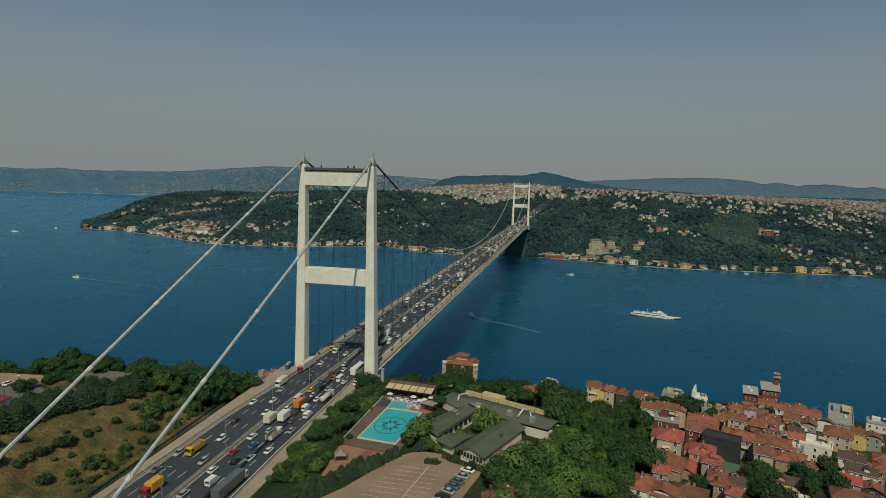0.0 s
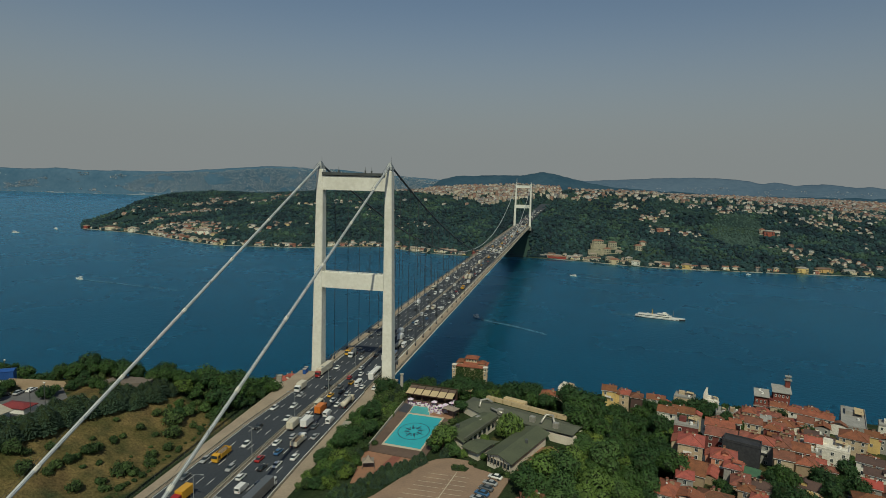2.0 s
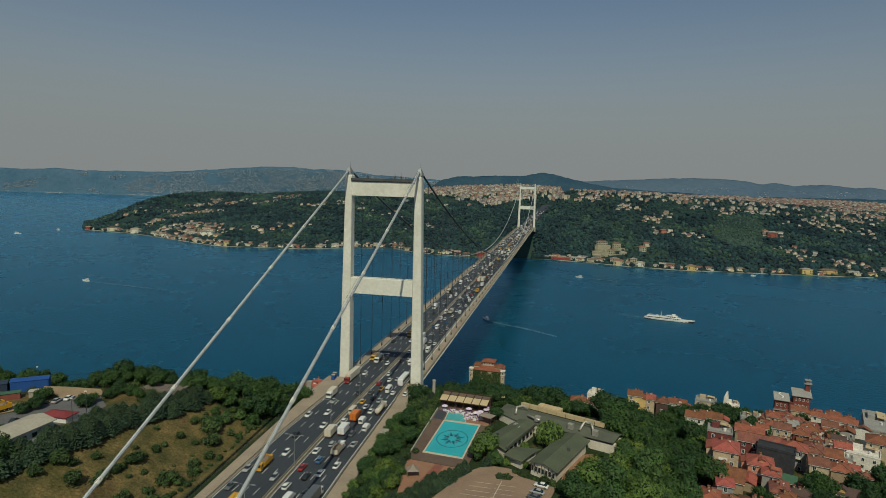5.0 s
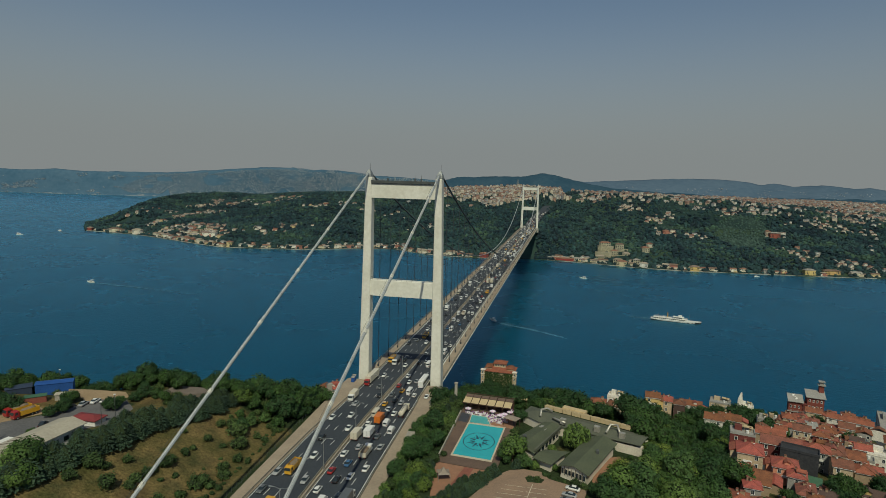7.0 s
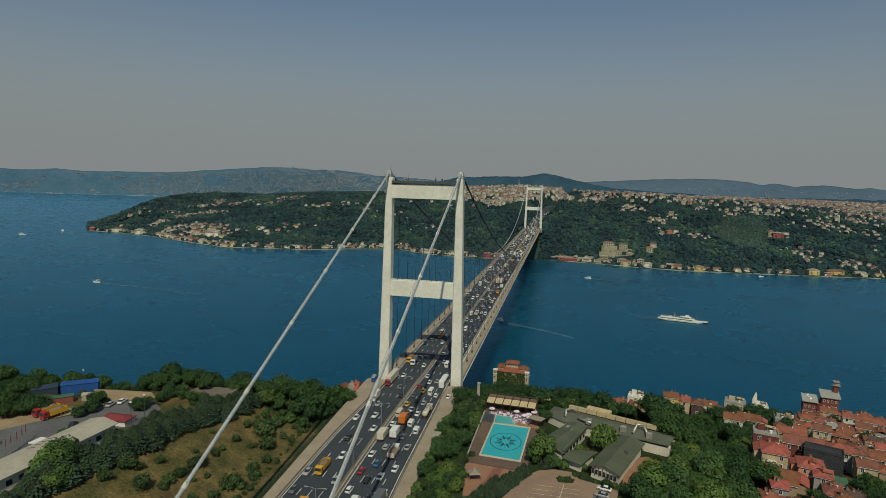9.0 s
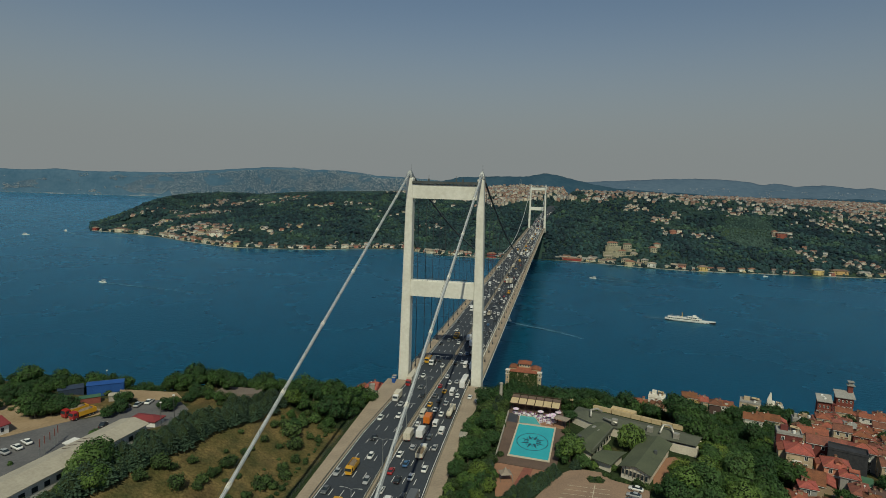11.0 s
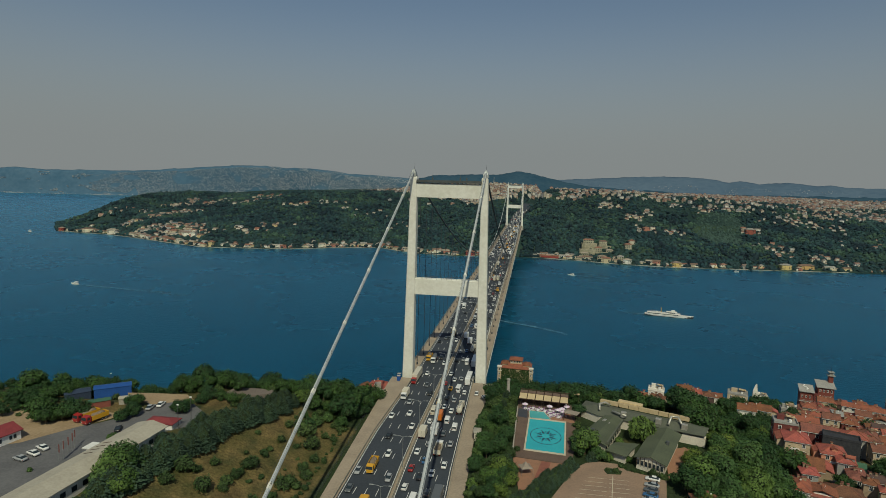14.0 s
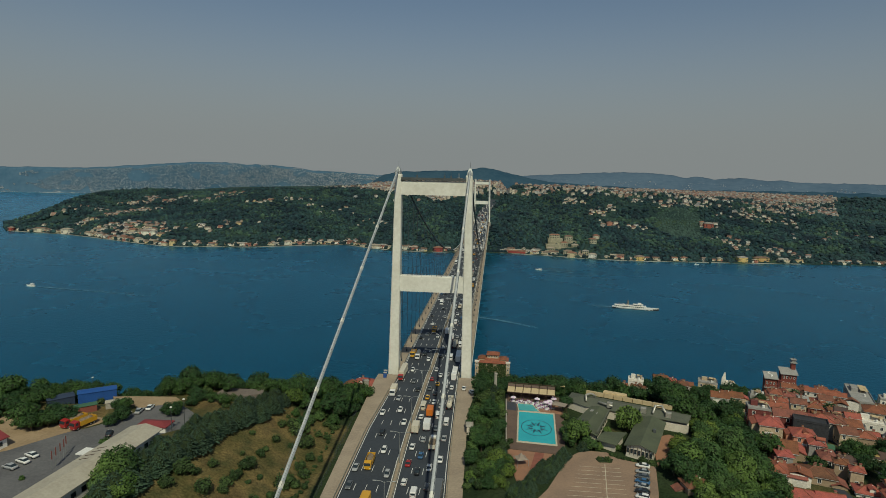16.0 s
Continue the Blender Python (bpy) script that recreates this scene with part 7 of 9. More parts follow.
def town_house(label, x, y, w, d, h, yaw=-18, roof="hip", wall="wall_cream", tiles="tiles", rise=None, name="house", dish=True):
    z = ground_z(x, y)
    if h > 20:
        h -= z  # given as the height of the eaves above the sea
    if roof != "flat":
        w, d = w - 0.9, d - 0.9
    t = thing(name, label, "house", "houses of the old town", at=pose(x, y, z, 0, 0, yaw))
    low = min(ground_z(x + a, y + c) for a in (-w / 2, w / 2) for c in (-d / 2, d / 2)) - z - 1.0
    g = Geo()
    g.box(-w / 2, -d / 2, low, w / 2, d / 2, h)
    part("wall", g, M[wall], t)
    rise = rise or min(w, d) * 0.27
    g = Geo()
    if roof == "flat":
        g.box(-w / 2 - 0.15, -d / 2 - 0.15, h, w / 2 + 0.15, d / 2 + 0.15, h + 0.25)
        for a, c, e, f in ((-w / 2, -d / 2, w / 2, -d / 2 + 0.25), (-w / 2, d / 2 - 0.25, w / 2, d / 2), (-w / 2, -d / 2 + 0.25, -w / 2 + 0.25, d / 2 - 0.25), (w / 2 - 0.25, -d / 2 + 0.25, w / 2, d / 2 - 0.25)):
            g.box(a, c, h + 0.25, e, f, h + 0.9)
    elif roof == "hip":
        hip(g, w, d, h, rise, 0.55)
    else:
        gable(g, w, d, h, rise, 0.5)
    rf = part("roof", g, M[tiles], t)
    if roof != "flat":
        # ridge and hip caps
        gr = Geo()
        a, c = w / 2 + 0.55, d / 2 + 0.55
        if roof == "gable":
            gr.tube([(-a, 0, h + rise + 0.02), (a, 0, h + rise + 0.02)], 0.16, 5)
        else:
            r, s = max(a - c, 0), max(c - a, 0)
            p, q = (-r, -s, h + rise + 0.02), (r, s, h + rise + 0.02)
            if r + s > 0.2:
                gr.tube([p, q], 0.16, 5)
            for (ex, ey), e in (((-a, -c), p), ((a, -c), q if r else p), ((a, c), q), ((-a, c), p if r else q)):
                gr.tube([(ex, ey, h + 0.04), e], 0.13, 5)
        part("ridge_cap", gr, M[tiles], rf)
        # pale eaves boards under the tiles
        ge = Geo()
        for q in (-1, 1):
            ge.box(-w / 2 - 0.5, q * (d / 2 + 0.44) - 0.06, h - 0.42, w / 2 + 0.5, q * (d / 2 + 0.44) + 0.06, h - 0.22)
            if roof == "hip":
                ge.box(q * (w / 2 + 0.44) - 0.06, -d / 2 - 0.36, h - 0.42, q * (w / 2 + 0.44) + 0.06, d / 2 + 0.36, h - 0.22)
        part("eaves_board", ge, M["white"], rf)
        for _ in range(hr.choice((1, 2, 3))):
            cx, cy = hr.uniform(-w * 0.3, w * 0.3), hr.uniform(0.0, d * 0.25)
            part("chimney", CHIMNEY, None, t).location = (cx, cy, h + rise * 0.75)
    elif wall != "wall_dark":
        part("chimney", CHIMNEY, None, t).location = (w * 0.3, d * 0.2, h + 1.0)
    if roof != "flat" and hr.random() < 0.62:
        # lower wing across the back or side, with its own small roof
        ww, dd, hh = w * hr.uniform(0.35, 0.5), d * hr.uniform(0.5, 0.8), h - hr.uniform(0.6, 2.4)
        ox, oy = hr.choice((-1, 1)) * (w / 2 + ww / 2 - 1.2), hr.uniform(-0.3, 0.3) * d
        g = Geo()
        g.box(ox - ww / 2, oy - dd / 2, low, ox + ww / 2, oy + dd / 2, hh)
        wing = part("wing", g, M[wall], t)
        g = Geo()
        gable(g, dd, ww, 0, ww * 0.26, 0.35)
        part("wing_roof", g, M[hr.choice(("tiles", "tiles_dull", "tiles"))], wing).matrix_basis = pose(ox, oy, hh, 0, 0, 90)
    if roof != "flat" and hr.random() < 0.2:
        # dormer towards the street
        g = Geo()
        g.box(-0.9, -1.3, 0, 0.9, 1.3, 1.5)
        dm = part("dormer", g, M[wall], t)
        dm.location = (hr.uniform(-w * 0.2, w * 0.2), -d * 0.22, h + 0.2)
        g = Geo()
        gable(g, 2.9, 2.1, 1.5, 0.7, 0.2)
        part("dormer_roof", g, M[tiles], dm).matrix_basis = pose(0, 0, 0, 0, 0, 90)
    if dish and hr.random() < 0.5:
        part("satellite_dish", DISH, None, t).location = (hr.uniform(-w * 0.3, w * 0.3), -d * 0.1, h + (rise * 0.7 if roof != "flat" else 0.25))
    if h > 6.5 and hr.random() < 0.35 and wall != "wall_dark":
        # small balcony towards the street
        g = Geo()
        bx, bz = hr.uniform(-w * 0.2, w * 0.2), h - 3.4
        g.box(bx - 1.5, -d / 2 - 1.1, bz, bx + 1.5, -d / 2, bz + 0.15)
        g.box(bx - 1.5, -d / 2 - 1.1, bz + 0.15, bx + 1.5, -d / 2 - 1.02, bz + 0.95)
        part("balcony", g, M["white"], t)
    if roof == "flat" and wall != "wall_dark":
        # clutter of a roof terrace: stair head, tank, awning
        g = Geo()
        g.box(-w * 0.32, d * 0.1, h + 0.2, -w * 0.02, d * 0.36, h + 2.3)
        part("stair_head", g, M[wall], t)
        g = Geo()
        g.cyl((w * 0.2, -d * 0.1, h + 0.2), (w * 0.2, -d * 0.1, h + 1.3), 0.6, sides=10)
        part("water_tank", g, M["white"], t)
        g = Geo()
        g.loft([[(w * 0.05, y2, h + 2.1), (w * 0.42, y2, h + 1.8), (w * 0.42, y2, h + 1.9), (w * 0.05, y2, h + 2.2)] for y2 in (d * 0.05, d * 0.4)])
        for px_ in (w * 0.07, w * 0.4):
            for py_ in (d * 0.07, d * 0.38):
                g.cyl((px_, py_, h + 0.2), (px_, py_, h + 1.9), 0.05, sides=5)
        part("awning", g, M["awning"], t)
    if wall not in ("wall_dark",):
        for side, length, off in ((0, w, d / 2), (3, d, w / 2)):
            k = max(1, int(length / 3.2))
            for st in range(max(1, int(h / 3.0))):
                for i in range(k):
                    if hr.random() < 0.22:
                        continue
                    u = (i + 0.5) * length / k - length / 2
                    zz = h - 1.6 - st * 3.0
                    ob = part("window", TOWN_WINDOW, None, t)
                    ob.matrix_basis = pose(*((u, -off - 0.02) if side == 0 else ((off + 0.02, u) if side == 1 else (-off - 0.02, u))), zz, 0, 0, {0: 0, 1: 90, 3: -90}[side])
    return t


HOUSES = []
RED, DULL = "tiles", "tiles_dull"
TOWN_ROWS = (
    ("cream three-storey house with a red hipped roof", 147.6, -25.0, 9.6, 11, 64.4, -14, "hip", "wall_cream", RED),
    ("maroon walled house with a grey flat roof", 148, -13.5, 9, 7, 66.0, -14, "flat", "wall_maroon", "wall_grey"),
    ("orange rendered house with a red gabled roof", 157.6, -32.5, 9.2, 9.5, 63.2, -14, "hip", "wall_orange", RED),
    ("house with a dark red roof above the dark cladding", 162.5, -9, 12, 9, 62.0, -16, "gable", "wall_maroon", DULL),
    ("long dark clad building with a flat roof terrace", 167.5, -19, 13, 6.5, 63.2, -22, "flat", "wall_dark", "wall_dark"),
    ("red hipped roof behind the dark clad building", 178, -8, 9.6, 8.5, 60.4, -20, "hip", "wall_grey", RED),
    ("low house with a green flat roof and white eaves", 167, -30, 8.6, 7, 56.6, -22, "gable", "wall_white", "sheet_green"),
    ("tan house with a broad red roof", 163, -47, 13.2, 11, 60.6, -16, "hip", "wall_tan", DULL),
    ("house with a blank cream gable wall and red roof", 186.5, -19, 15, 9, 59.4, -14, "gable", "wall_cream", DULL),
    ("large house with a broad red hipped roof", 191, -3, 14, 12, 58, -18, "hip", "wall_tan", DULL),
    ("white flat roofed house with a rounded terrace", 215, 17, 12, 9, 50.6, -24, "flat", "wall_white", "wall_white"),
    ("small red roofed house", 208, 20, 7, 7, 51.6, -16, "gable", "wall_cream", RED),
    ("long dark brown roofed house", 220, 43, 13, 8.5, 45.4, -20, "gable", "wall_tan", "wall_brown"),
    ("cream house with a red hipped roof beside the lane", 236, 46, 12, 11, 45.6, -24, "hip", "wall_cream", RED),
    ("grey house with yellow bays and a red roof", 255, 62, 13, 9, 41, -22, "gable", "wall_yellow", RED),
    ("long brown roofed terraced house", 189, 25, 15.5, 8, 55.2, -18, "gable", "wall_cream", DULL),
) + (
    ("red roofed terraced house", 167.5, 13, 12, 8.5, 57.2, -16, "gable", "wall_tan", RED),
    ("house with weathered red tiles at the bend of the lane", 212, 66, 11, 8, 41, -18, "hip", "wall_tan", RED),
    ("broad red roofed house on the slope", 230, 74, 16, 8.5, 40.4, -20, "gable", "wall_cream", DULL),
    ("house with a cream gable and red roof", 203, 78, 14.5, 9, 41.6, -16, "hip", "wall_cream", RED),
    ("long white walled building with a red roof", 235, 91, 22, 7, 38.4, -26, "gable", "wall_white", RED),
    ("red roofed house on the shore road", 234, 122, 19, 8, 30.6, -16, "gable", "wall_cream", RED),
    ("long red roofed shore house", 244, 104, 15, 8, 36.0, -22, "hip", "wall_white", RED),
    ("long flat roofed apartment block", 258.5, 97, 11.5, 34, 36.4, -22, "flat", "wall_grey", "wall_grey"),
    ("cream house with a flat roof terrace", 173.5, 114, 11.5, 9, 34.0, -18, "flat", "wall_cream", "wall_grey"),
    ("white shore house with a tall pointed fin", 192, 126, 8.4, 6, 28.8, -12, "flat", "wall_white", "wall_white"),
    ("red roofed house among trees", 157, 36, 10.4, 8, 53.4, -16, "gable", "wall_cream", RED),
    ("pale house with a red gabled roof", 148.5, 30, 9, 8, 55.0, -16, "gable", "wall_white", RED),
    ("white house with tall windows and a red hipped roof", 135.5, -66, 13, 10.5, 63.9, -20, "hip", "wall_white", RED),
    ("red roofed house over a grey garden wall", 144.5, -43, 10.4, 12.5, 62.0, -20, "gable", "wall_tan", RED),
) + (
    ("tan house with a red hipped roof", 147.5, -63, 11, 8.5, 61.6, -18, "hip", "wall_tan", DULL),
    ("red roofed house at the foot of the wood", 132.5, -80, 10.5, 8.5, 61.6, -18, "hip", "wall_white", RED),
    ("low red roofed house", 143, -79, 9, 8, 60.4, -12, "gable", "wall_tan", RED),
    ("white walled hut with a red roof", 160, -71.5, 9.4, 7, 60.2, -18, "hip", "wall_white", RED),
    ("red roofed house with a tan front", 154, -82, 10, 8, 59.6, -14, "hip", "wall_tan", RED),
    ("yellow house with a dark brown roof", 183, -37, 11, 7.5, 57.6, -24, "gable", "wall_yellow", "wall_brown"),
    ("small yellow house at the lane's end", 183, -46, 6.5, 6, 56, -24, "flat", "wall_yellow", "wall_grey"),
    ("low red roofed cottage", 188, -52, 9, 7, 57, -18, "hip", "wall_cream", RED),
    ("long house with a purple-brown sheet roof", 227, 0, 20, 7, 52.2, -26, "gable", "wall_white", "wall_brown"),
    ("white walled house with a dark brown roof", 220, -11, 11, 7, 53, -24, "gable", "wall_white", "wall_brown"),
    ("house with a bright red painted roof", 214, -25, 13, 8, 54.6, -20, "gable", "wall_grey", "tiles_bright"),
    ("red roofed house at the edge of town", 203, -42, 12, 8, 57, -16, "hip", "wall_white", RED),
    ("white house with a brown roof", 242, 14, 12, 9, 48, -22, "hip", "wall_white", DULL),
    ("red roofed house down the hill", 262, 34, 12, 9, 42, -22, "gable", "wall_cream", RED),
) + (
    ("white shore house with balconies", 280, 100, 13, 9, 33.0, -24, "flat", "wall_white", "wall_grey"),
    ("weathered house with a red roof", 176, -72, 12, 9, 58.0, -18, "hip", "wall_tan", DULL),
    ("cream house with a red roof beside the lane", 219, -56, 12, 9, 55.6, -18, "gable", "wall_cream", RED),
    ("red roofed house on the middle street", 214, 92, 13, 8.5, 37, -16, "hip", "wall_cream", RED),
    ("narrow grey house with a metal roof", 195, 40, 5, 11, 52, -16, "gable", "wall_grey", "wall_grey"),
    ("tall house with an orange-red roof", 122.5, 46, 7.5, 7.5, 57.4, -8, "gable", "wall_yellow", RED),
    ("long house with a red sloping roof", 134, 53, 13, 8, 53.6, -12, "hip", "wall_cream", RED),
    ("red roofed house above the water", 155, 103, 11, 8, 35.0, -12, "gable", "wall_white", RED),
    ("small red roofed house among trees", 92.5, 6.5, 7, 6, 66.0, -6, "hip", "wall_cream", RED),
    ("pink roofed house among trees", 100, 3.0, 7, 6, 66.2, -30, "gable", "wall_cream", DULL),
    ("white flat roofed house among trees", 100.5, 10.5, 7, 5.5, 67.6, -14, "flat", "wall_white", "wall_white"),
    ("low brown roofed cottage in the wood", 92, -101, 9, 6, 2.4, 10, "hip", "wall_tan", DULL),
)
for row_ in TOWN_ROWS:
    lab, x, y, w, d, h, yaw, shape_, wall_, roof_ = row_
    if w < 13 or shape_ == "flat" or "white walled" in lab:
        HOUSES.append(town_house(*row_))
        continue
    # long rows are two houses built wall to wall, the second lower and set back
    cx, cy = 0.25 * w * math.cos(radians(yaw)), 0.25 * w * math.sin(radians(yaw))
    HOUSES.append(town_house(lab, x - cx, y - cy, w * 0.49, d, h, yaw, shape_, wall_, roof_))
    HOUSES.append(town_house("lower house with a weathered red roof built against its neighbour", x + cx + 0.7 * math.sin(radians(-yaw)), y + cy + 1.3, w * 0.49, d * 0.9, h - hr.uniform(0.6, 2.0), yaw + hr.choice((0, 90)), hr.choice(("gable", "hip")), hr.choice(("wall_tan", "wall_grey", "wall_maroon", "wall_tan", "wall_white", "wall_brown")), hr.choice((RED, DULL, RED, DULL, "wall_brown"))))
# house below the bridge head, among the trees
HOUSES.append(town_house("red roofed house with white chimneys below the bridge head", -32.5, 3, 12.5, 9, 61.6 - ground_z(-32.5, 3), -6, "hip", "wall_white", RED, 2.4))
# small houses squeezed in between
LANES = ((151, -95, 152.5, -40), (152.5, -40, 156, -13), (156, -13, 162, 17), (162, 17, 182, 110), (176, -60, 181, -12), (181, -12, 184, 8), (184, 8, 198, 44), (198, 44, 208, 92), (196, -46, 226, 30), (226, 30, 244, 76), (244, 76, 253, 114))


def lane_gap(x, y):
    best = 99.0
    for x0, y0, x1, y1 in LANES:
        k = min(max(((x - x0) * (x1 - x0) + (y - y0) * (y1 - y0)) / ((x1 - x0) ** 2 + (y1 - y0) ** 2), 0), 1)
        best = min(best, math.hypot(x - x0 - k * (x1 - x0), y - y0 - k * (y1 - y0)))
    return best


made = tries = 0
GARDENS = ((174, -38, 7), (172, -48, 6), (194, -31, 7), (203, -29, 6), (216, 2, 4), (226, 66, 4), (178, 78, 9), (193, 92, 7), (222, 106, 8), (161, 22, 3), (188, -43, 4), (196, -62, 8), (170, -64, 5), (152, -55, 3), (206, -20, 4), (226, -36, 8), (181, 58, 6), (186, 50, 4), (240, 30, 4))
KEEP_CLEAR = ((171, -29, 6), (176, -24, 5))
used = [(q[1], q[2], max(q[3], q[4]) * 0.5) for q in TOWN_ROWS] + [(x, y, r * 1.1) for x, y, r in GARDENS + KEEP_CLEAR]
while made < 70 and tries < 6000:
    tries += 1
    x, y = hr.uniform(138, 236), hr.uniform(-88, 96)
    if x < lerp(y, (-90, -44, -5, 45, 93), (128, 141, 152, 172, 183)) or 165 < x < 176 and -70 < y < -40 or 182 < x < 200 and -50 < y < -34 or lane_gap(x, y) < 4.2 or any(math.hypot(x - a, y - c) < e * 0.75 + 3.1 for a, c, e in used):
        continue
    w = hr.uniform(4.6, 7.4)
    used.append((x, y, w * 0.5))
    kind_ = hr.choice(("gable", "gable", "hip", "gable", "hip", "hip", "flat"))
    wall_ = hr.choice(("wall_cream", "wall_white", "wall_tan", "wall_grey", "wall_white"))
    HOUSES.append(town_house("small %s roofed house squeezed between its neighbours" % ("grey flat" if kind_ == "flat" else "red"), x, y, w, w * hr.uniform(0.8, 1.1), hr.uniform(3.6, 6.4), -17 + hr.uniform(-8, 8) + hr.choice((0, 0, 90)), kind_, wall_, "wall_grey" if kind_ == "flat" else hr.choice((RED, RED, DULL))))
    made += 1
# tall white fin of the shore house
fin = Geo()
fin.loft([[(-1.5, -0.5, 0), (1.5, -0.5, 0), (1.5, 0.5, 0), (-1.5, 0.5, 0)], [(-1.3, -0.4, 9.5), (1.4, -0.4, 9.0), (1.4, 0.4, 9.0), (-1.3, 0.4, 9.5)], [(0.2, -0.25, 14.0), (0.9, -0.25, 14.0), (0.9, 0.25, 14.0), (0.2, 0.25, 14.0)]])
part("fin", fin, M["wall_white"], next(h for h in HOUSES if "pointed fin" in h["label"])).location = (-3.6, -1.0, 0)

# red brick shore building: two blocks with slate roofs and a look-out tower
bt = thing("brick_building", "tall red brick building with grey roofs and a look-out tower", "building", at=pose(230, 137, 9.4, 0, 0, -12) @ Matrix.Diagonal((0.8, 0.85, 1.0, 1.0)))


def pitched(g, x0, x1, y0, y1, z0, z1, t=0.4):
    g.loft([[(x0, y0, z0), (x1, y0, z0), (x1, y1, z1), (x0, y1, z1)], [(x0, y0, z0 + t), (x1, y0, z0 + t), (x1, y1, z1 + t), (x0, y1, z1 + t)]])


g = Geo()
g.loft([[(-12, -5, -6), (-2.6, -5, -6), (-2.6, 2, -6), (-12, 2, -6)], [(-12, -5, 22.4), (-2.6, -5, 22.4), (-2.6, 2, 24.6), (-12, 2, 24.6)]])
part("wall", g, M["red_brick"], bt)
g = Geo()
pitched(g, -12.9, -1.9, -6.2, 2.8, 22.1, 25.0)
part("roof", g, M["wall_grey"], bt)
g = Geo()
g.box(-2.5, -5.6, -6, 0.4, 3.0, 21.2, cut=0.15)
g.box(-2.8, -5.9, 21.2, 0.45, 3.2, 21.6)
part("stair_bay", g, M["wall_maroon"], bt)
g = Geo()
g.box(-12.8, -6.6, 15.8, 0.2, -5.0, 16.1)
for k in range(8):
    g.box(-12.7 + k * 1.82, -6.5, 16.1, -12.62 + k * 1.82, -6.42, 17.1)
g.box(-12.8, -6.52, 17.0, 0.2, -6.42, 17.12)
part("balcony", g, M["wall_grey"], bt)
g = Geo()
path = [(-7.6 + 1.5 * math.sin(a * 1.15), -3.6 + a, 22.75 + (a + 2.6) * 0.303) for a in np.linspace(0, 5.4, 14)]
g.tube(path, 0.42, 6)
part("roof_pipe", g, M["white"], bt, "white curved roof plant")
g = Geo()
g.loft([[(0.5, -4, -6), (12, -4, -6), (12, 4.4, -6), (0.5, 4.4, -6)], [(0.5, -4, 26.3), (12, -4, 26.3), (12, 4.4, 28.3), (0.5, 4.4, 28.3)]])
part("wall", g, M["red_brick"], bt)
g = Geo()
pitched(g, -0.6, 13.0, -5.2, 5.2, 26.1, 28.7)
part("roof", g, M["wall_grey"], bt)
g = Geo()
g.box(8.9, 2.4, 24, 12.3, 5.8, 33.2, cut=0.15)
tw = part("look_out_tower", g, M["red_brick"], bt)
g = Geo()
g.box(7.9, 1.4, 33.0, 13.3, 6.8, 33.4)
g.box(9.3, 2.8, 33.4, 11.9, 5.4, 35.2)
g.box(8.4, 1.9, 35.2, 12.8, 6.3, 35.6)
part("gallery", g, M["wall_grey"], tw)
g = Geo()
g.cyl((10.6, 4.1, 35.4), (10.6, 4.1, 39.5), 0.12, 0.04)
part("mast", g, M["steel_dark"], tw)
for bx, lo, hi, y0 in (((-10.4, -7.6, -4.8, -2.0), 10, 21, -5.06), ((2.2, 4.8, 7.4, 10.2), 11, 25, -4.06)):
    for x in bx:
        for z in range(lo, hi - 1, 4):
            part("window", TOWN_WINDOW, None, bt).matrix_basis = pose(x, y0, z + 1)

# ivy-clad waterside mansion with corner towers
mn = thing("shore_mansion", "ivy-clad waterside mansion with red roofs and cream corner towers", "house", at=pose(31.5, 172, 4, 0, 0, -3))
g = Geo()
g.box(-11.2, -7, -6, 11.2, 8, 19.0)
part("wall", g, M["wall_cream"], mn)
for s in (-1, 1):
    g = Geo()
    g.box(s * 12.0 - 1.35, -8, -6, s * 12.0 + 1.35, -4.6, 19.6, cut=0.15)
    tw = part("corner_tower", g, M["wall_cream"], mn)
    g = Geo()
    g.box(s * 12.0 - 1.75, -8.4, 19.6, s * 12.0 + 1.75, -4.2, 20.0)
    part("cornice", g, M["wall_white"], tw)
    g = Geo()
    g.box(s * 12.0 - 1.75, -8.4, 16.8, s * 12.0 + 1.75, -4.2, 17.1)
    part("string_course", g, M["wall_white"], tw)
    for z in (10.5, 14.5, 18.2):
        part("window", TOWN_WINDOW, None, tw).matrix_basis = pose(s * 12.0, -8.02, z)
g = Geo()
hip(g, 23, 15.5, 19.2, 3.0, 0.7)
part("roof", g, M["tiles"], mn).location = (0, 0.6, 0)
g = Geo()
g.box(-4.4, -2, 20, 4.4, 6, 24.2)
part("attic", g, M["wall_cream"], mn)
g = Geo()
hip(g, 9.2, 8.4, 24.2, 1.7, 0.6)
part("attic_roof", g, M["tiles"], mn).location = (0, 2, 0)
for x in (-3.0, -1.0, 1.0, 3.0):
    part("window", TOWN_WINDOW, None, mn).matrix_basis = pose(x, -2.04, 22.9)
for sx in (-1, 1):
    g = Geo()
    g.box(sx * 8.2 - 2.3, -4.6, 19.4, sx * 8.2 + 2.3, 3.5, 21.6)
    wing_ = part("roof_gallery", g, M["wall_cream"], mn)
    g = Geo()
    hip(g, 4.6, 8.1, 21.6, 1.3, 0.5)
    part("gallery_roof", g, M["tiles"], wing_).location = (sx * 8.2, -0.55, 0)
iv = random.Random(5)
g = Geo()
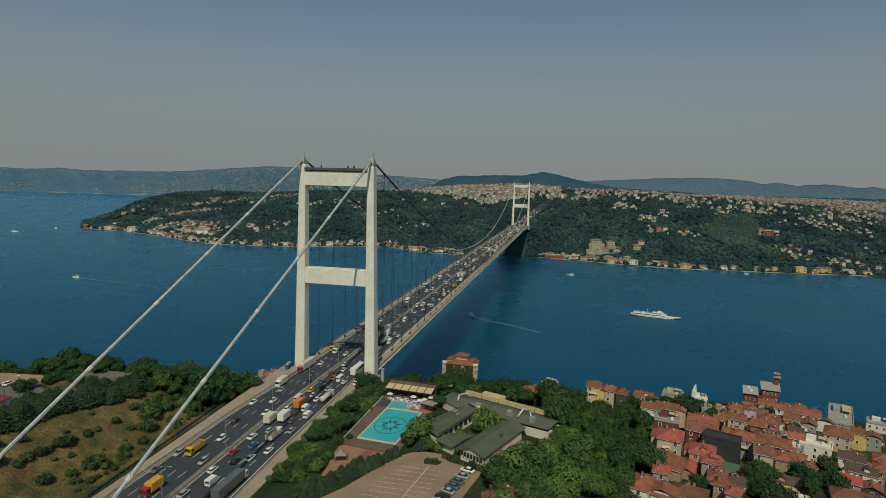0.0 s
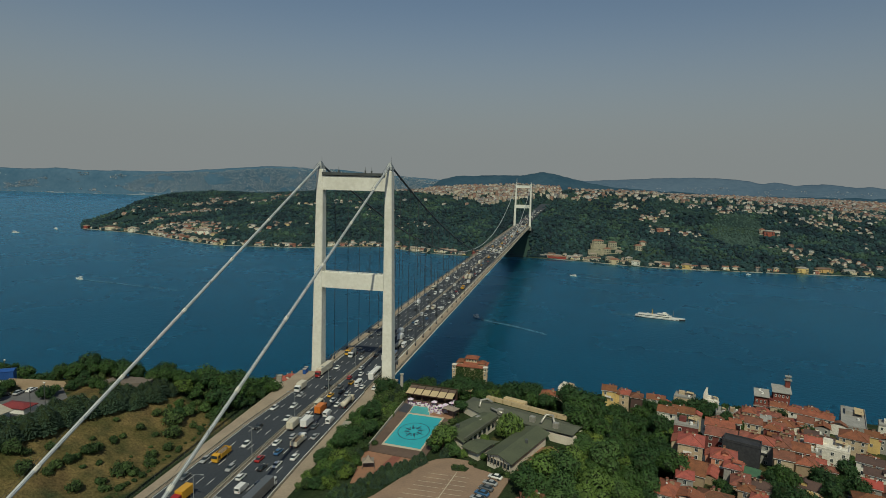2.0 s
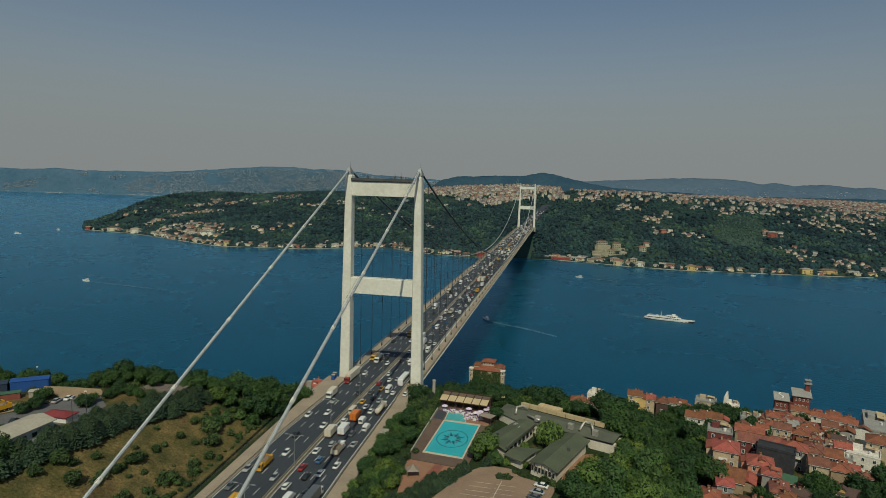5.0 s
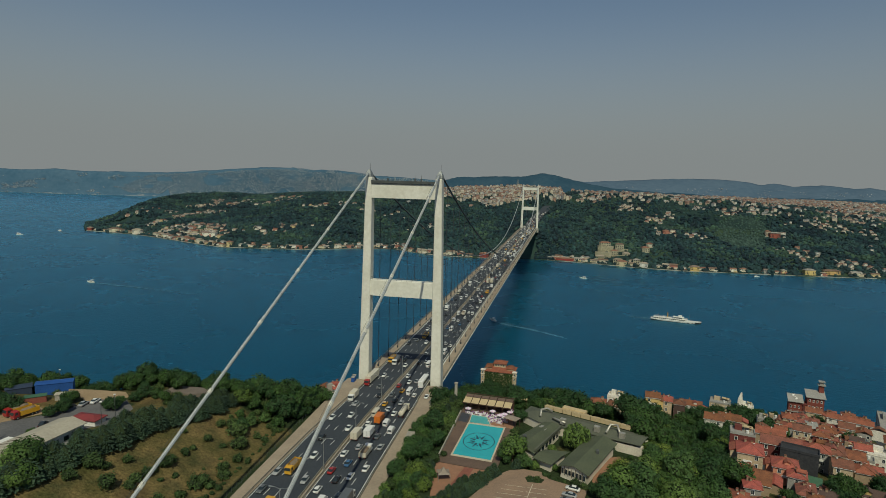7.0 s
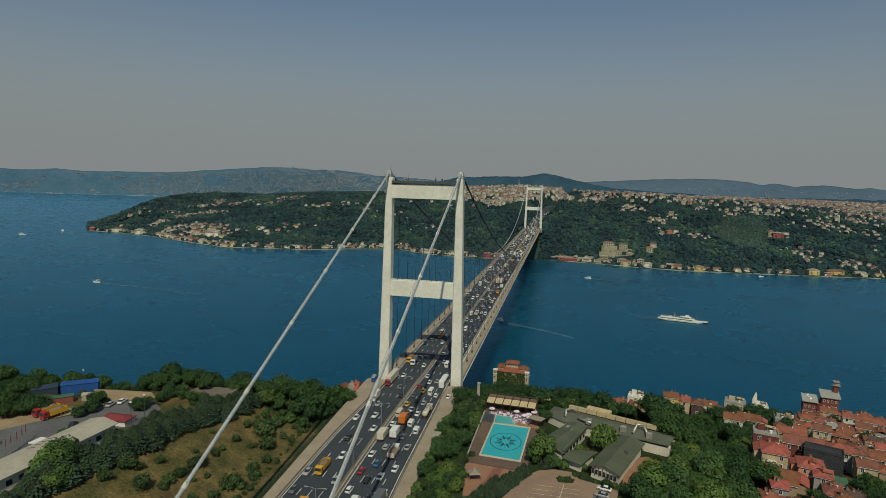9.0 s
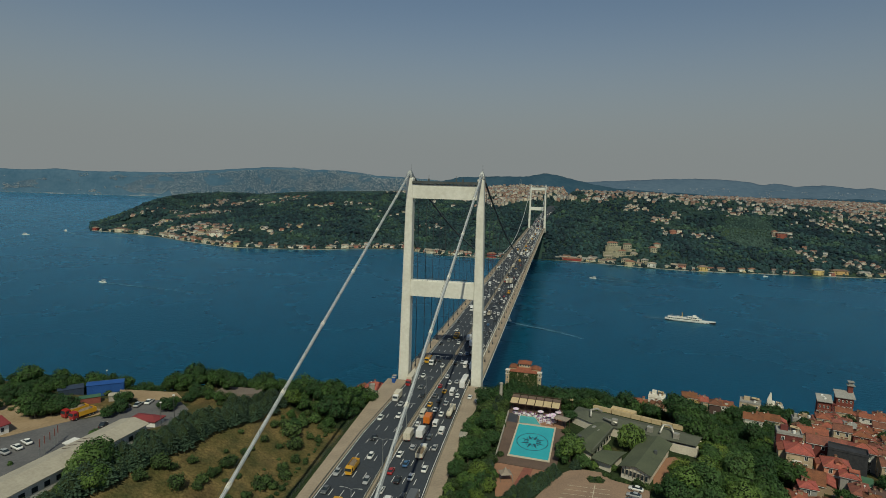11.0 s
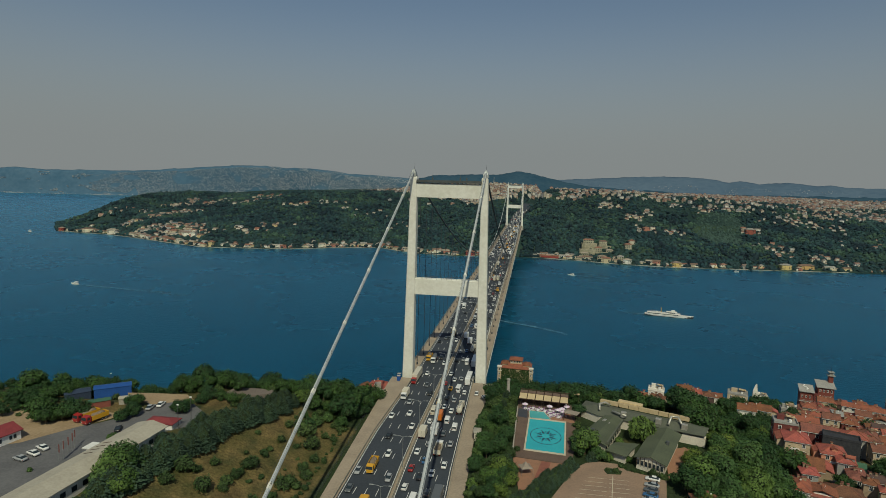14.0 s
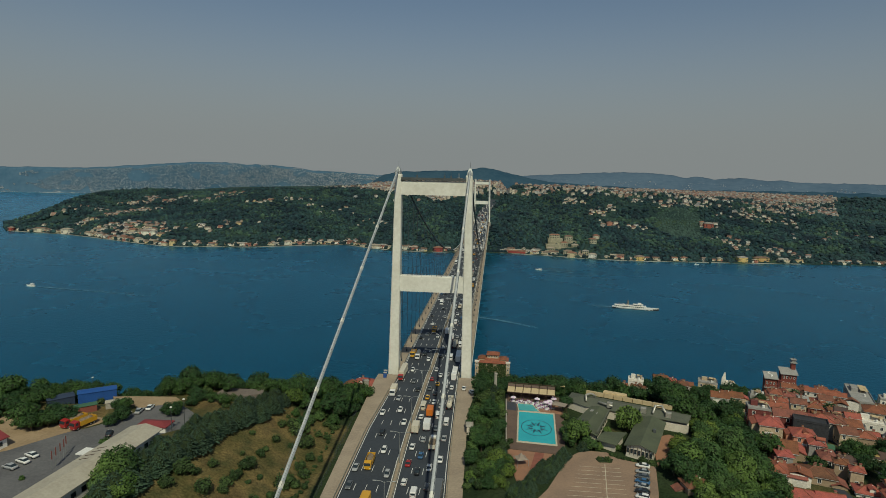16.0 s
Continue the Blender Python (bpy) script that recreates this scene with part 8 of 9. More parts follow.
for k in range(3600):
    x, z = iv.uniform(-11.0, 11.0), iv.uniform(0, 18.6)
    if noise.noise(Vector((x * 0.2, z * 0.2, 4))) > 0.42:
        continue
    p = Vector((x, -7.1 - iv.uniform(0, 0.5), z))
    t1 = Vector((iv.uniform(-1, 1), iv.uniform(-0.4, 0.1), iv.uniform(-1, 1))).normalized() * 0.45
    t2 = Vector((iv.uniform(-1, 1), iv.uniform(-0.5, 0), iv.uniform(-1, 1))).normalized() * 0.45
    g.face([p - t1, p - t2, p + t1, p + t2])
part("ivy", g.mesh("ivy", M["ivy"]), None, mn, "thick green ivy")

# trees and streets of the town
flat = Geo()
for x0, y0, x1, y1, w in [(*q, 3.3) for q in LANES] + [(160, 2, 184, 6, 2.8), (168, 56, 236, 56, 2.8)]:
    k = int(math.hypot(x1 - x0, y1 - y0) / 2.5)
    nx, ny = (y1 - y0), -(x1 - x0)
    ln = math.hypot(nx, ny)
    nx, ny = nx / ln * w / 2, ny / ln * w / 2
    rows_ = []
    for i in range(k + 1):
        x, y = x0 + (x1 - x0) * i / k, y0 + (y1 - y0) * i / k
        z = ground_z(x, y) + 0.16
        rows_.append([(x - nx, y - ny, z - 0.9), (x + nx, y + ny, z - 0.9), (x + nx, y + ny, z), (x - nx, y - ny, z)])
    flat.loft(rows_)
solid("street", flat, M["asphalt"], "narrow grey streets between the old houses", "street", kind="structure")
for x, y, r in GARDENS:
    for k in range(max(2, int(r * r / 9))):
        a, e = prng.uniform(0, 6.283), r * 0.75 * math.sqrt(prng.random())
        plant(OAKS, x + e * math.cos(a), y + e * math.sin(a), 0.72 + 0.02 * r)
for x, y, s in ((169, 74, 0.8), (163, 76, 0.8), (154, 56, 0.9), (143, -57, 0.6), (141, -53, 0.6), (158, 80, 0.9), (150, 72, 0.9), (148, 62, 0.9), (146, 42, 0.9), (142, 24, 0.8), (145, 52, 0.8), (160, 60, 0.7), (206, -70, 1.0), (194, -78, 1.0), (180, -86, 1.0), (205, -84, 1.1), (222, -70, 1.0), (139, -95, 0.8), (165, -92, 0.9), (150, -100, 0.9), (180, -98, 1.0), (240, 60, 0.8), (262, 50, 0.8), (254, 10, 0.8), (243, -28, 0.9), (240, 44, 0.8), (228, 30, 0.7), (218, 118, 0.8), (200, 104, 0.8), (184, 104, 0.9), (166, 92, 0.9), (152, 14, 0.7), (150, 4, 0.7), (131, -72, 0.7), (127, -62, 0.9), (129, -52, 0.9)):
    plant(OAKS, x, y, s)
for x, y, s in ((140, -31, 1.0), (139, -23, 1.1), (141, -15, 1.0), (141.5, -8, 1.1), (136, -38, 1.0), (137, -46, 1.0), (186, 116, 0.8), (193, 117, 0.8), (199, 120, 0.8), (177, 104, 0.9), (170, 104, 0.9), (128, 90, 0.9), (137, 87, 0.9), (147, 86, 0.9), (157, 92, 0.9), (94, -97, 0.9), (99, -93, 1.0), (104, -88, 1.0), (98, -103, 1.0), (105, -97, 1.0), (109, -92, 1.0), (103, -84, 0.8), (110, -84, 1.0), (90, 72, 1.1), (117, 33, 1.0), (122, 37, 1.1), (127, 40, 1.1), (132, 43, 1.0), (138, 45, 1.0), (97, -2, 0.9), (103, -1, 0.9), (128, 66, 0.9), (124, 78, 0.9)):
    plant(OAKS + OAKS + BRIGHTS[1:], x, y, s)
set_out()

# ---- vehicles ----
def paint(name, c, rough=0.3):
    return mat(name, c, rough, 0.0, tuple(v * 0.85 for v in c), 0.8, 5, 0.4, coords="object", spec=0.5)


PAINT = {"white": paint("white_car_paint", (0.72, 0.72, 0.70)), "silver": paint("silver_car_paint", (0.34, 0.35, 0.36)), "black": paint("black_car_paint", (0.018, 0.019, 0.022)), "red": paint("red_car_paint", (0.32, 0.025, 0.025)), "blue": paint("blue_car_paint", (0.045, 0.13, 0.27)), "yellow": paint("yellow_car_paint", (0.62, 0.33, 0.03)), "orange": paint("orange_paint", (0.60, 0.17, 0.025)), "grey": paint("grey_car_paint", (0.11, 0.12, 0.13)), "cream": paint("cream_paint", (0.60, 0.55, 0.44)), "green": paint("green_paint", (0.08, 0.20, 0.13))}
M["tyre"] = mat("tyre_rubber", (0.018, 0.018, 0.018), 0.85)
M["lamp_red"] = mat("tail_lamp", (0.30, 0.015, 0.012), 0.3)
M["lamp_clear"] = mat("head_lamp", (0.62, 0.62, 0.58), 0.2)
M["load"] = mat("loose_load", (0.26, 0.20, 0.14), 0.95, 0, (0.16, 0.12, 0.08), 1.2, 6, bump=0.5, coords="object")
_w = Geo()
_w.tube([(-0.11, 0, 0), (0.11, 0, 0)], [0.33, 0.33], 12, 0)
_w.tube([(-0.115, 0, 0), (0.115, 0, 0)], [0.19, 0.19], 8, 1)
WHEEL = fix(_w.mesh("wheel", [M["tyre"], M["galv"]]))
_w = Geo()
_w.tube([(-0.16, 0, 0), (0.16, 0, 0)], [0.5, 0.5], 12, 0)
_w.tube([(-0.165, 0, 0), (0.165, 0, 0)], [0.26, 0.26], 8, 1)
BIG_WHEEL = fix(_w.mesh("wheel", [M["tyre"], M["galv"]]))


def body_loft(g, stations, mi=0):
    """Closed hull along y from (y, half width, low z, high z, inset of the top) stations."""
    rings = []
    for y, a, z0, z1, i in stations:
        m_ = z0 + (z1 - z0) * 0.55
        rings.append([(-a * 0.94, y, z0), (a * 0.94, y, z0), (a, y, m_), (a - i * 0.4, y, z1 - 0.06), (a - i, y, z1), (-a + i, y, z1), (-a + i * 0.4, y, z1 - 0.06), (-a, y, m_)])
    g.loft(rings, mi)


def wheels(t, mesh_, track, axles, r):
    for y in axles:
        for s in (-1, 1):
            part("wheel", mesh_, None, t).location = (s * track, y, r)


def lights(t, w, y_front, y_back, z):
    for nm, y, m_ in (("headlight", y_front, "lamp_clear"), ("tail_light", y_back, "lamp_red")):
        for s in (-1, 1):
            g = Geo()
            g.box(s * w - 0.19, y - 0.03, z - 0.09, s * w + 0.19, y + 0.03, z + 0.09, cut=0.02)
            part(nm, g, M[m_], t)


def car(colour, style="sedan"):
    names = {"sedan": "car", "hatch": "car", "van": "van", "minibus": "minibus", "taxi": "taxi"}
    t = thing(names[style], f"{colour} {'yellow taxi cab' if style == 'taxi' else {'sedan': 'saloon car', 'hatch': 'hatchback car', 'van': 'delivery van', 'minibus': 'minibus'}[style]} with dark windows", names[style], "traffic", at=pose(0, -3000, 0))
    if style == "taxi":
        t["label"] = "yellow taxi saloon with dark windows"
    P = PAINT[colour]
    g = Geo()
    if style in ("sedan", "taxi"):
        body_loft(g, [(-2.2, 0.74, 0.34, 0.72, 0.2), (-2.05, 0.84, 0.26, 0.92, 0.16), (-1.2, 0.88, 0.22, 1.0, 0.12), (0.0, 0.89, 0.22, 0.98, 0.1), (1.0, 0.88, 0.22, 0.94, 0.12), (1.9, 0.84, 0.26, 0.80, 0.2), (2.2, 0.72, 0.34, 0.62, 0.25)])
        part("body", g, P, t, "", True)
        g = Geo()
        body_loft(g, [(-1.75, 0.74, 0.94, 1.0, 0.05), (-1.05, 0.76, 0.94, 1.40, 0.16), (0.2, 0.76, 0.94, 1.43, 0.16), (1.15, 0.74, 0.92, 0.97, 0.05)])
        part("glazing", g, M["glass"], t)
        g = Geo()
        body_loft(g, [(-1.05, 0.63, 1.385, 1.43, 0.06), (-0.4, 0.64, 1.40, 1.47, 0.06), (0.25, 0.62, 1.40, 1.45, 0.06)])
        part("roof", g, P, t)
        lights(t, 0.58, 2.14, -2.16, 0.66)
        wheels(t, WHEEL, 0.78, (-1.35, 1.35), 0.33)
        if style == "taxi":
            g = Geo()
            g.box(-0.3, -0.1, 1.46, 0.3, 0.1, 1.62, cut=0.03)
            part("roof_sign", g, PAINT["white"], t)
    elif style == "hatch":
        body_loft(g, [(-1.95, 0.76, 0.34, 0.85, 0.15), (-1.85, 0.84, 0.26, 1.0, 0.12), (-0.9, 0.87, 0.22, 1.0, 0.1), (0.4, 0.87, 0.22, 0.98, 0.1), (1.5, 0.84, 0.25, 0.86, 0.18), (1.95, 0.72, 0.34, 0.64, 0.25)])
        part("body", g, P, t, "", True)
        g = Geo()
        body_loft(g, [(-1.85, 0.74, 0.98, 1.06, 0.05), (-1.55, 0.76, 0.96, 1.45, 0.15), (0.1, 0.77, 0.96, 1.48, 0.15), (1.05, 0.74, 0.94, 1.0, 0.05)])
        part("glazing", g, M["glass"], t)
        g = Geo()
        body_loft(g, [(-1.6, 0.64, 1.43, 1.48, 0.06), (-0.6, 0.65, 1.45, 1.52, 0.06), (0.12, 0.63, 1.45, 1.50, 0.06)])
        part("roof", g, P, t)
        lights(t, 0.56, 1.9, -1.92, 0.7)
        wheels(t, WHEEL, 0.77, (-1.2, 1.2), 0.33)
    else:
        ln = 2.6 if style == "van" else 3.3
        hh = 2.15 if style == "van" else 2.6
        body_loft(g, [(-ln, 0.88, 0.36, hh - 0.15, 0.1), (-ln + 0.12, 0.95, 0.3, hh, 0.12), (ln - 1.7, 0.95, 0.3, hh, 0.12), (ln - 0.75, 0.94, 0.3, 1.25, 0.14), (ln - 0.1, 0.9, 0.34, 0.95, 0.2), (ln, 0.8, 0.4, 0.8, 0.2)])
        part("body", g, P, t, "", False)
        g = Geo()
        g.loft([[(-0.82, ln - 1.66, hh - 0.16), (0.82, ln - 1.66, hh - 0.16), (0.84, ln - 0.74, 1.27), (-0.84, ln - 0.74, 1.27)], [(-0.82, ln - 1.6, hh - 0.12), (0.82, ln - 1.6, hh - 0.12), (0.84, ln - 0.68, 1.31), (-0.84, ln - 0.68, 1.31)]])
        part("windscreen", g, M["glass"], t)
        if style == "minibus":
            for s in (-1, 1):
                g = Geo()
                g.box(s * 0.955 - 0.02, -ln + 0.5, 1.35, s * 0.955 + 0.02, ln - 1.9, 2.1)
                part("side_window", g, M["glass"], t)
        g = Geo()
        g.box(-0.7, -ln - 0.02, hh - 0.95, 0.7, -ln + 0.05, hh - 0.35)
        part("rear_window", g, M["glass"], t)
        lights(t, 0.66, ln - 0.06, -ln + 0.0, 0.85)
        wheels(t, WHEEL, 0.82, (-ln + 0.95, ln - 0.95), 0.33)
    return t


def lorry(colour, box_colour, kind):
    label = {"box": f"box lorry with a {box_colour} body and {colour} cab", "tip": f"{colour} tipper lorry with a loaded {box_colour} bed", "semi": f"long lorry with a {box_colour} trailer and {colour} cab", "tank": f"tanker lorry with a {box_colour} tank and {colour} cab", "bus": f"{colour} coach with dark side windows", "mixer": f"{colour} concrete mixer lorry"}[kind]
    t = thing({"bus": "bus"}.get(kind, "lorry"), label, {"bus": "bus"}.get(kind, "lorry"), "traffic", at=pose(0, -3000, 0))
    P, B = PAINT[colour], PAINT[box_colour]
    if kind == "bus":
        g = Geo()
        body_loft(g, [(-5.8, 1.2, 0.4, 3.2, 0.2), (-5.65, 1.25, 0.32, 3.4, 0.15), (5.5, 1.25, 0.32, 3.4, 0.15), (5.85, 1.18, 0.36, 3.1, 0.25)])
        part("body", g, P, t)
        for s in (-1, 1):
            g = Geo()
            g.box(s * 1.255 - 0.02, -5.3, 1.6, s * 1.255 + 0.02, 5.2, 2.7)
            part("side_window", g, M["glass"], t)
        g = Geo()
        g.box(-1.05, 5.72, 1.3, 1.05, 5.88, 2.9)
        part("windscreen", g, M["glass"], t)
        g = Geo()
        g.box(-0.9, -2.5, 3.38, 0.9, -0.5, 3.62, cut=0.08)
        part("roof_unit", g, P, t)
        lights(t, 0.9, 5.84, -5.8, 0.85)
        wheels(t, BIG_WHEEL, 1.1, (-3.4, 3.9), 0.5)
        return t
    ln = {"box": 3.6, "tip": 4.0, "semi": 7.6, "tank": 5.2, "mixer": 4.2}[kind]
    g = Geo()
    body_loft(g, [(ln - 1.9, 1.16, 0.7, 2.75, 0.1), (ln - 1.7, 1.2, 0.55, 2.9, 0.12), (ln - 0.3, 1.2, 0.5, 2.7, 0.15), (ln, 1.12, 0.55, 1.7, 0.2)])
    cab = part("cab", g, P, t)
    g = Geo()
    g.loft([[(-1.02, ln - 0.22, 2.5), (1.02, ln - 0.22, 2.5), (1.06, ln + 0.02, 1.65), (-1.06, ln + 0.02, 1.65)], [(-1.02, ln - 0.16, 2.54), (1.02, ln - 0.16, 2.54), (1.06, ln + 0.07, 1.68), (-1.06, ln + 0.07, 1.68)]])
    part("windscreen", g, M["glass"], cab)
    for s in (-1, 1):
        g = Geo()
        g.box(s * 1.19 - 0.03, ln - 1.35, 1.7, s * 1.19 + 0.03, ln - 0.5, 2.4)
        part("side_window", g, M["glass"], cab)
    g = Geo()
    g.box(-0.45, -ln, 0.55, 0.45, ln - 0.6, 0.9)
    part("chassis", g, M["steel_dark"], t)
    if kind in ("box", "semi"):
        g = Geo()
        g.box(-1.25, -ln, 0.95, 1.25, ln - 2.1, 3.45 if kind == "box" else 3.9, cut=0.06)
        bx = part("box_body", g, B, t)
        g = Geo()
        for s in (-1, 1):
            for y in np.arange(-ln + 0.6, ln - 2.3, 1.2):
                g.box(s * 1.26 - 0.02, y - 0.03, 1.0, s * 1.26 + 0.02, y + 0.03, 3.35)
        part("rib", g, B, bx)
        g = Geo()
        g.box(-0.02, -ln - 0.02, 1.0, 0.02, -ln + 0.01, 3.3)
        part("door_seam", g, M["steel_dark"], bx)
    elif kind == "tip":
        g = Geo()
        y0, y1, z0, z1 = -ln, ln - 2.2, 1.0, 2.5
        g.box(-1.25, y0, z0, 1.25, y1, z0 + 0.12)
        for a in ((-1.25, y0, -1.15, y1), (1.15, y0, 1.25, y1), (-1.15, y0, 1.15, y0 + 0.1), (-1.15, y1 - 0.1, 1.15, y1)):
            g.box(a[0], a[1], z0 + 0.12, a[2], a[3], z1)
        bx = part("tipper_bed", g, B, t)
        g = Geo()
        g.blob((0, (y0 + y1) / 2, z1 - 0.5), (1.12, (y1 - y0) / 2 - 0.12, 0.95), 4, 0, 0.3, 2.2)
        part("load", g, M["load"], bx)
    elif kind == "tank":
        g = Geo()
        g.tube([(0, -ln, 2.0), (0, -ln + 0.15, 2.0), (0, ln - 2.3, 2.0), (0, ln - 2.15, 2.0)], [0.7, 1.05, 1.05, 0.7], 14)
        bx = part("tank", g, B, t, "", True)
        for y in np.arange(-ln + 1.2, ln - 2.6, 1.6):
            g = Geo()
            g.cyl((0, y, 2.95), (0, y, 3.25), 0.3, sides=10)
            part("hatch", g, M["galv"], bx)
    else:
        g = Geo()
        g.tube([(0, -ln, 2.9), (0, -ln + 1.2, 2.6), (0, -0.6, 2.1), (0, ln - 2.3, 1.9)], [0.6, 1.1, 1.25, 0.7], 12)
        part("drum", g, B, t, "", True)
    lights(t, 0.95, ln + 0.0, -ln - 0.02, 0.85)
    wheels(t, BIG_WHEEL, 1.02, {"box": (-2.2, 2.4), "tip": (-2.9, -1.7, 2.8), "semi": (-6.4, -5.2, -4.0, 4.2, 6.2), "tank": (-4.0, -2.8, 2.4, 4.0), "mixer": (-2.9, -1.7, 2.8)}[kind], 0.5)
    return t


KINDS = {}
for c in ("white", "silver", "black", "red", "blue", "grey"):
    KINDS[c] = car(c, "sedan")
for c in ("white", "silver", "red", "grey"):
    KINDS[c + "_h"] = car(c, "hatch")
KINDS["taxi"] = car("yellow", "taxi")
KINDS["van"] = car("white", "van")
KINDS["van_s"] = car("silver", "van")
KINDS["mini"] = car("white", "minibus")
KINDS["mini_y"] = car("cream", "minibus")
KINDS["box_w"] = lorry("white", "white", "box")
KINDS["box_c"] = lorry("white", "cream", "box")
KINDS["box_o"] = lorry("orange", "orange", "box")
KINDS["box_y"] = lorry("red", "yellow", "box")
KINDS["tip_y"] = lorry("yellow", "yellow", "tip")
KINDS["tip_c"] = lorry("white", "cream", "tip")
KINDS["tip_r"] = lorry("red", "yellow", "tip")
KINDS["semi_w"] = lorry("red", "cream", "semi")
KINDS["semi_b"] = lorry("white", "grey", "semi")
KINDS["tank"] = lorry("cream", "cream", "tank")
KINDS["bus"] = lorry("white", "white", "bus")
KINDS["bus_g"] = lorry("green", "green", "bus")
KINDS["mixer"] = lorry("white", "grey", "mixer")
LENGTH = {"semi_w": 15.6, "semi_b": 15.6, "bus": 12, "bus_g": 12, "tank": 10.8, "box_w": 7.6, "box_c": 7.6, "box_o": 7.6, "box_y": 7.6, "tip_y": 8.4, "tip_c": 8.4, "tip_r": 8.4, "mixer": 8.6, "mini": 6.6, "mini_y": 6.6, "van": 5.2, "van_s": 5.2}
used = set()


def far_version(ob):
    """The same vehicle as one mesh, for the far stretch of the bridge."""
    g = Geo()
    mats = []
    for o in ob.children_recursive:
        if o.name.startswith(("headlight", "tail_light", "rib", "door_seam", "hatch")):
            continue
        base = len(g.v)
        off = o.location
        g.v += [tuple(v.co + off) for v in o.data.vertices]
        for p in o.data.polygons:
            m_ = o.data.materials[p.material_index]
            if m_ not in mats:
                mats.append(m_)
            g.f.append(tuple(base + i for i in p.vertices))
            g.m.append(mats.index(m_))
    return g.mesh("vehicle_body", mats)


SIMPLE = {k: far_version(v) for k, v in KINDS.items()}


def drive(kind, x, y, z=None, yaw=0.0):
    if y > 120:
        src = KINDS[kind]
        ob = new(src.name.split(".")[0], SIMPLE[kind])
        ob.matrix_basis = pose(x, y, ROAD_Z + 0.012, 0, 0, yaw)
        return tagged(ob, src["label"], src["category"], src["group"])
    m = pose(x, y, ROAD_Z + 0.012 if z is None else z, 0, 0, yaw)
    if kind in used:
        return copy_thing(KINDS[kind], m)
    used.add(kind)
    KINDS[kind].matrix_basis = m
    return KINDS[kind]


def lane_x(side, lane, y):
    m0 = middle(y) + side * 1.1
    e0 = (re_(y) if side > 0 else le(y)) - side * 0.6
    return m0 + (e0 - m0) * (lane + 0.5) / 4


vr = random.Random(17)
# near stretch, lane by lane: right side runs away from the viewer, left side towards
for side, lane, items in (
    (1, 0, ((-118, "silver"), (-104, "white_h"), (-92, "red"), (-80, "white"), (-66, "box_c"), (-54, "white_h"), (-44, "mini_y"), (-33, "taxi"), (-22, "grey"), (-10, "red_h"), (4, "white"))),
    (1, 1, ((-122, "grey"), (-110, "van"), (-97, "black"), (-86, "blue"), (-74, "silver_h"), (-63, "box_w"), (-50, "box_o"), (-38, "white"), (-28, "black"), (-16, "taxi"), (-4, "white"))),
    (1, 2, ((-116, "black"), (-106, "grey_h"), (-94, "white"), (-78, "tip_c"), (-64, "grey"), (-52, "van"), (-42, "white"), (-30, "silver"), (-17, "mini"), (-2, "silver"))),
    (1, 3, ((-112, "semi_b"), (-88, "white"), (-72, "silver"), (-58, "van"), (-40, "tank"), (-20, "white_h"), (-4, "bus"))),
    (-1, 0, ((-100, "silver_h"), (-60, "white"), (-24, "black"))),
    (-1, 1, ((-119, "box_y"), (-84, "white_h"), (-48, "white"), (-14, "grey"))),
    (-1, 2, ((-94, "tip_y"), (-70, "black"), (-36, "silver"), (2, "white"))),
    (-1, 3, ((-108, "grey"), (-97, "silver"), (-52, "white"), (-30, "box_c"), (-6, "semi_w")))):
    for y, k in items:
        drive(k, lane_x(side, lane, y) + vr.uniform(-0.3, 0.3), y, None, vr.uniform(-1, 1) + (0 if side > 0 else 180))
pool_r = ["white"] * 9 + ["silver"] * 6 + ["black"] * 4 + ["grey"] * 3 + ["red", "blue", "white_h", "white_h", "white_h", "silver_h", "silver_h", "red_h", "taxi", "black", "van", "van", "van", "van_s", "mini", "mini", "box_w", "box_c", "bus", "semi_w", "tank", "tip_c", "white", "black", "grey", "black", "box_w", "mixer", "tip_y"]
for side in (1, -1):
    for lane in range(4):
        y = 14.0 + vr.uniform(0, 14)
        while y < 1100:
            k = vr.choice(pool_r)
            h = LENGTH.get(k, 4.4)
            drive(k, lane_x(side, lane, y) + vr.uniform(-0.35, 0.35), y + h / 2, None, vr.uniform(-1, 1) + (0 if side > 0 else 180))
            y += h + (vr.uniform(8, 26) if side > 0 else vr.uniform(22, 60) if y < 160 else vr.uniform(14, 48))
# on the motorway beyond the far tower
for side in (1, -1):
    for lane in range(4):
        y = 1114.0 + vr.uniform(0, 10)
        while y < 1560:
            k = vr.choice(pool_r)
            src = KINDS[k]
            zz = lerp(y, (1060, 1111, 1400, 1900), (ROAD_Z, ROAD_Z, ROAD_Z + 5.4, 109.4)) + 0.02
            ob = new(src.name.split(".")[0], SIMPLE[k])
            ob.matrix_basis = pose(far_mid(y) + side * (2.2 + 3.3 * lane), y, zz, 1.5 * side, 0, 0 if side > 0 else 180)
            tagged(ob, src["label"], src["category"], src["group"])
            y += LENGTH.get(k, 4.4) + vr.uniform(12, 40)
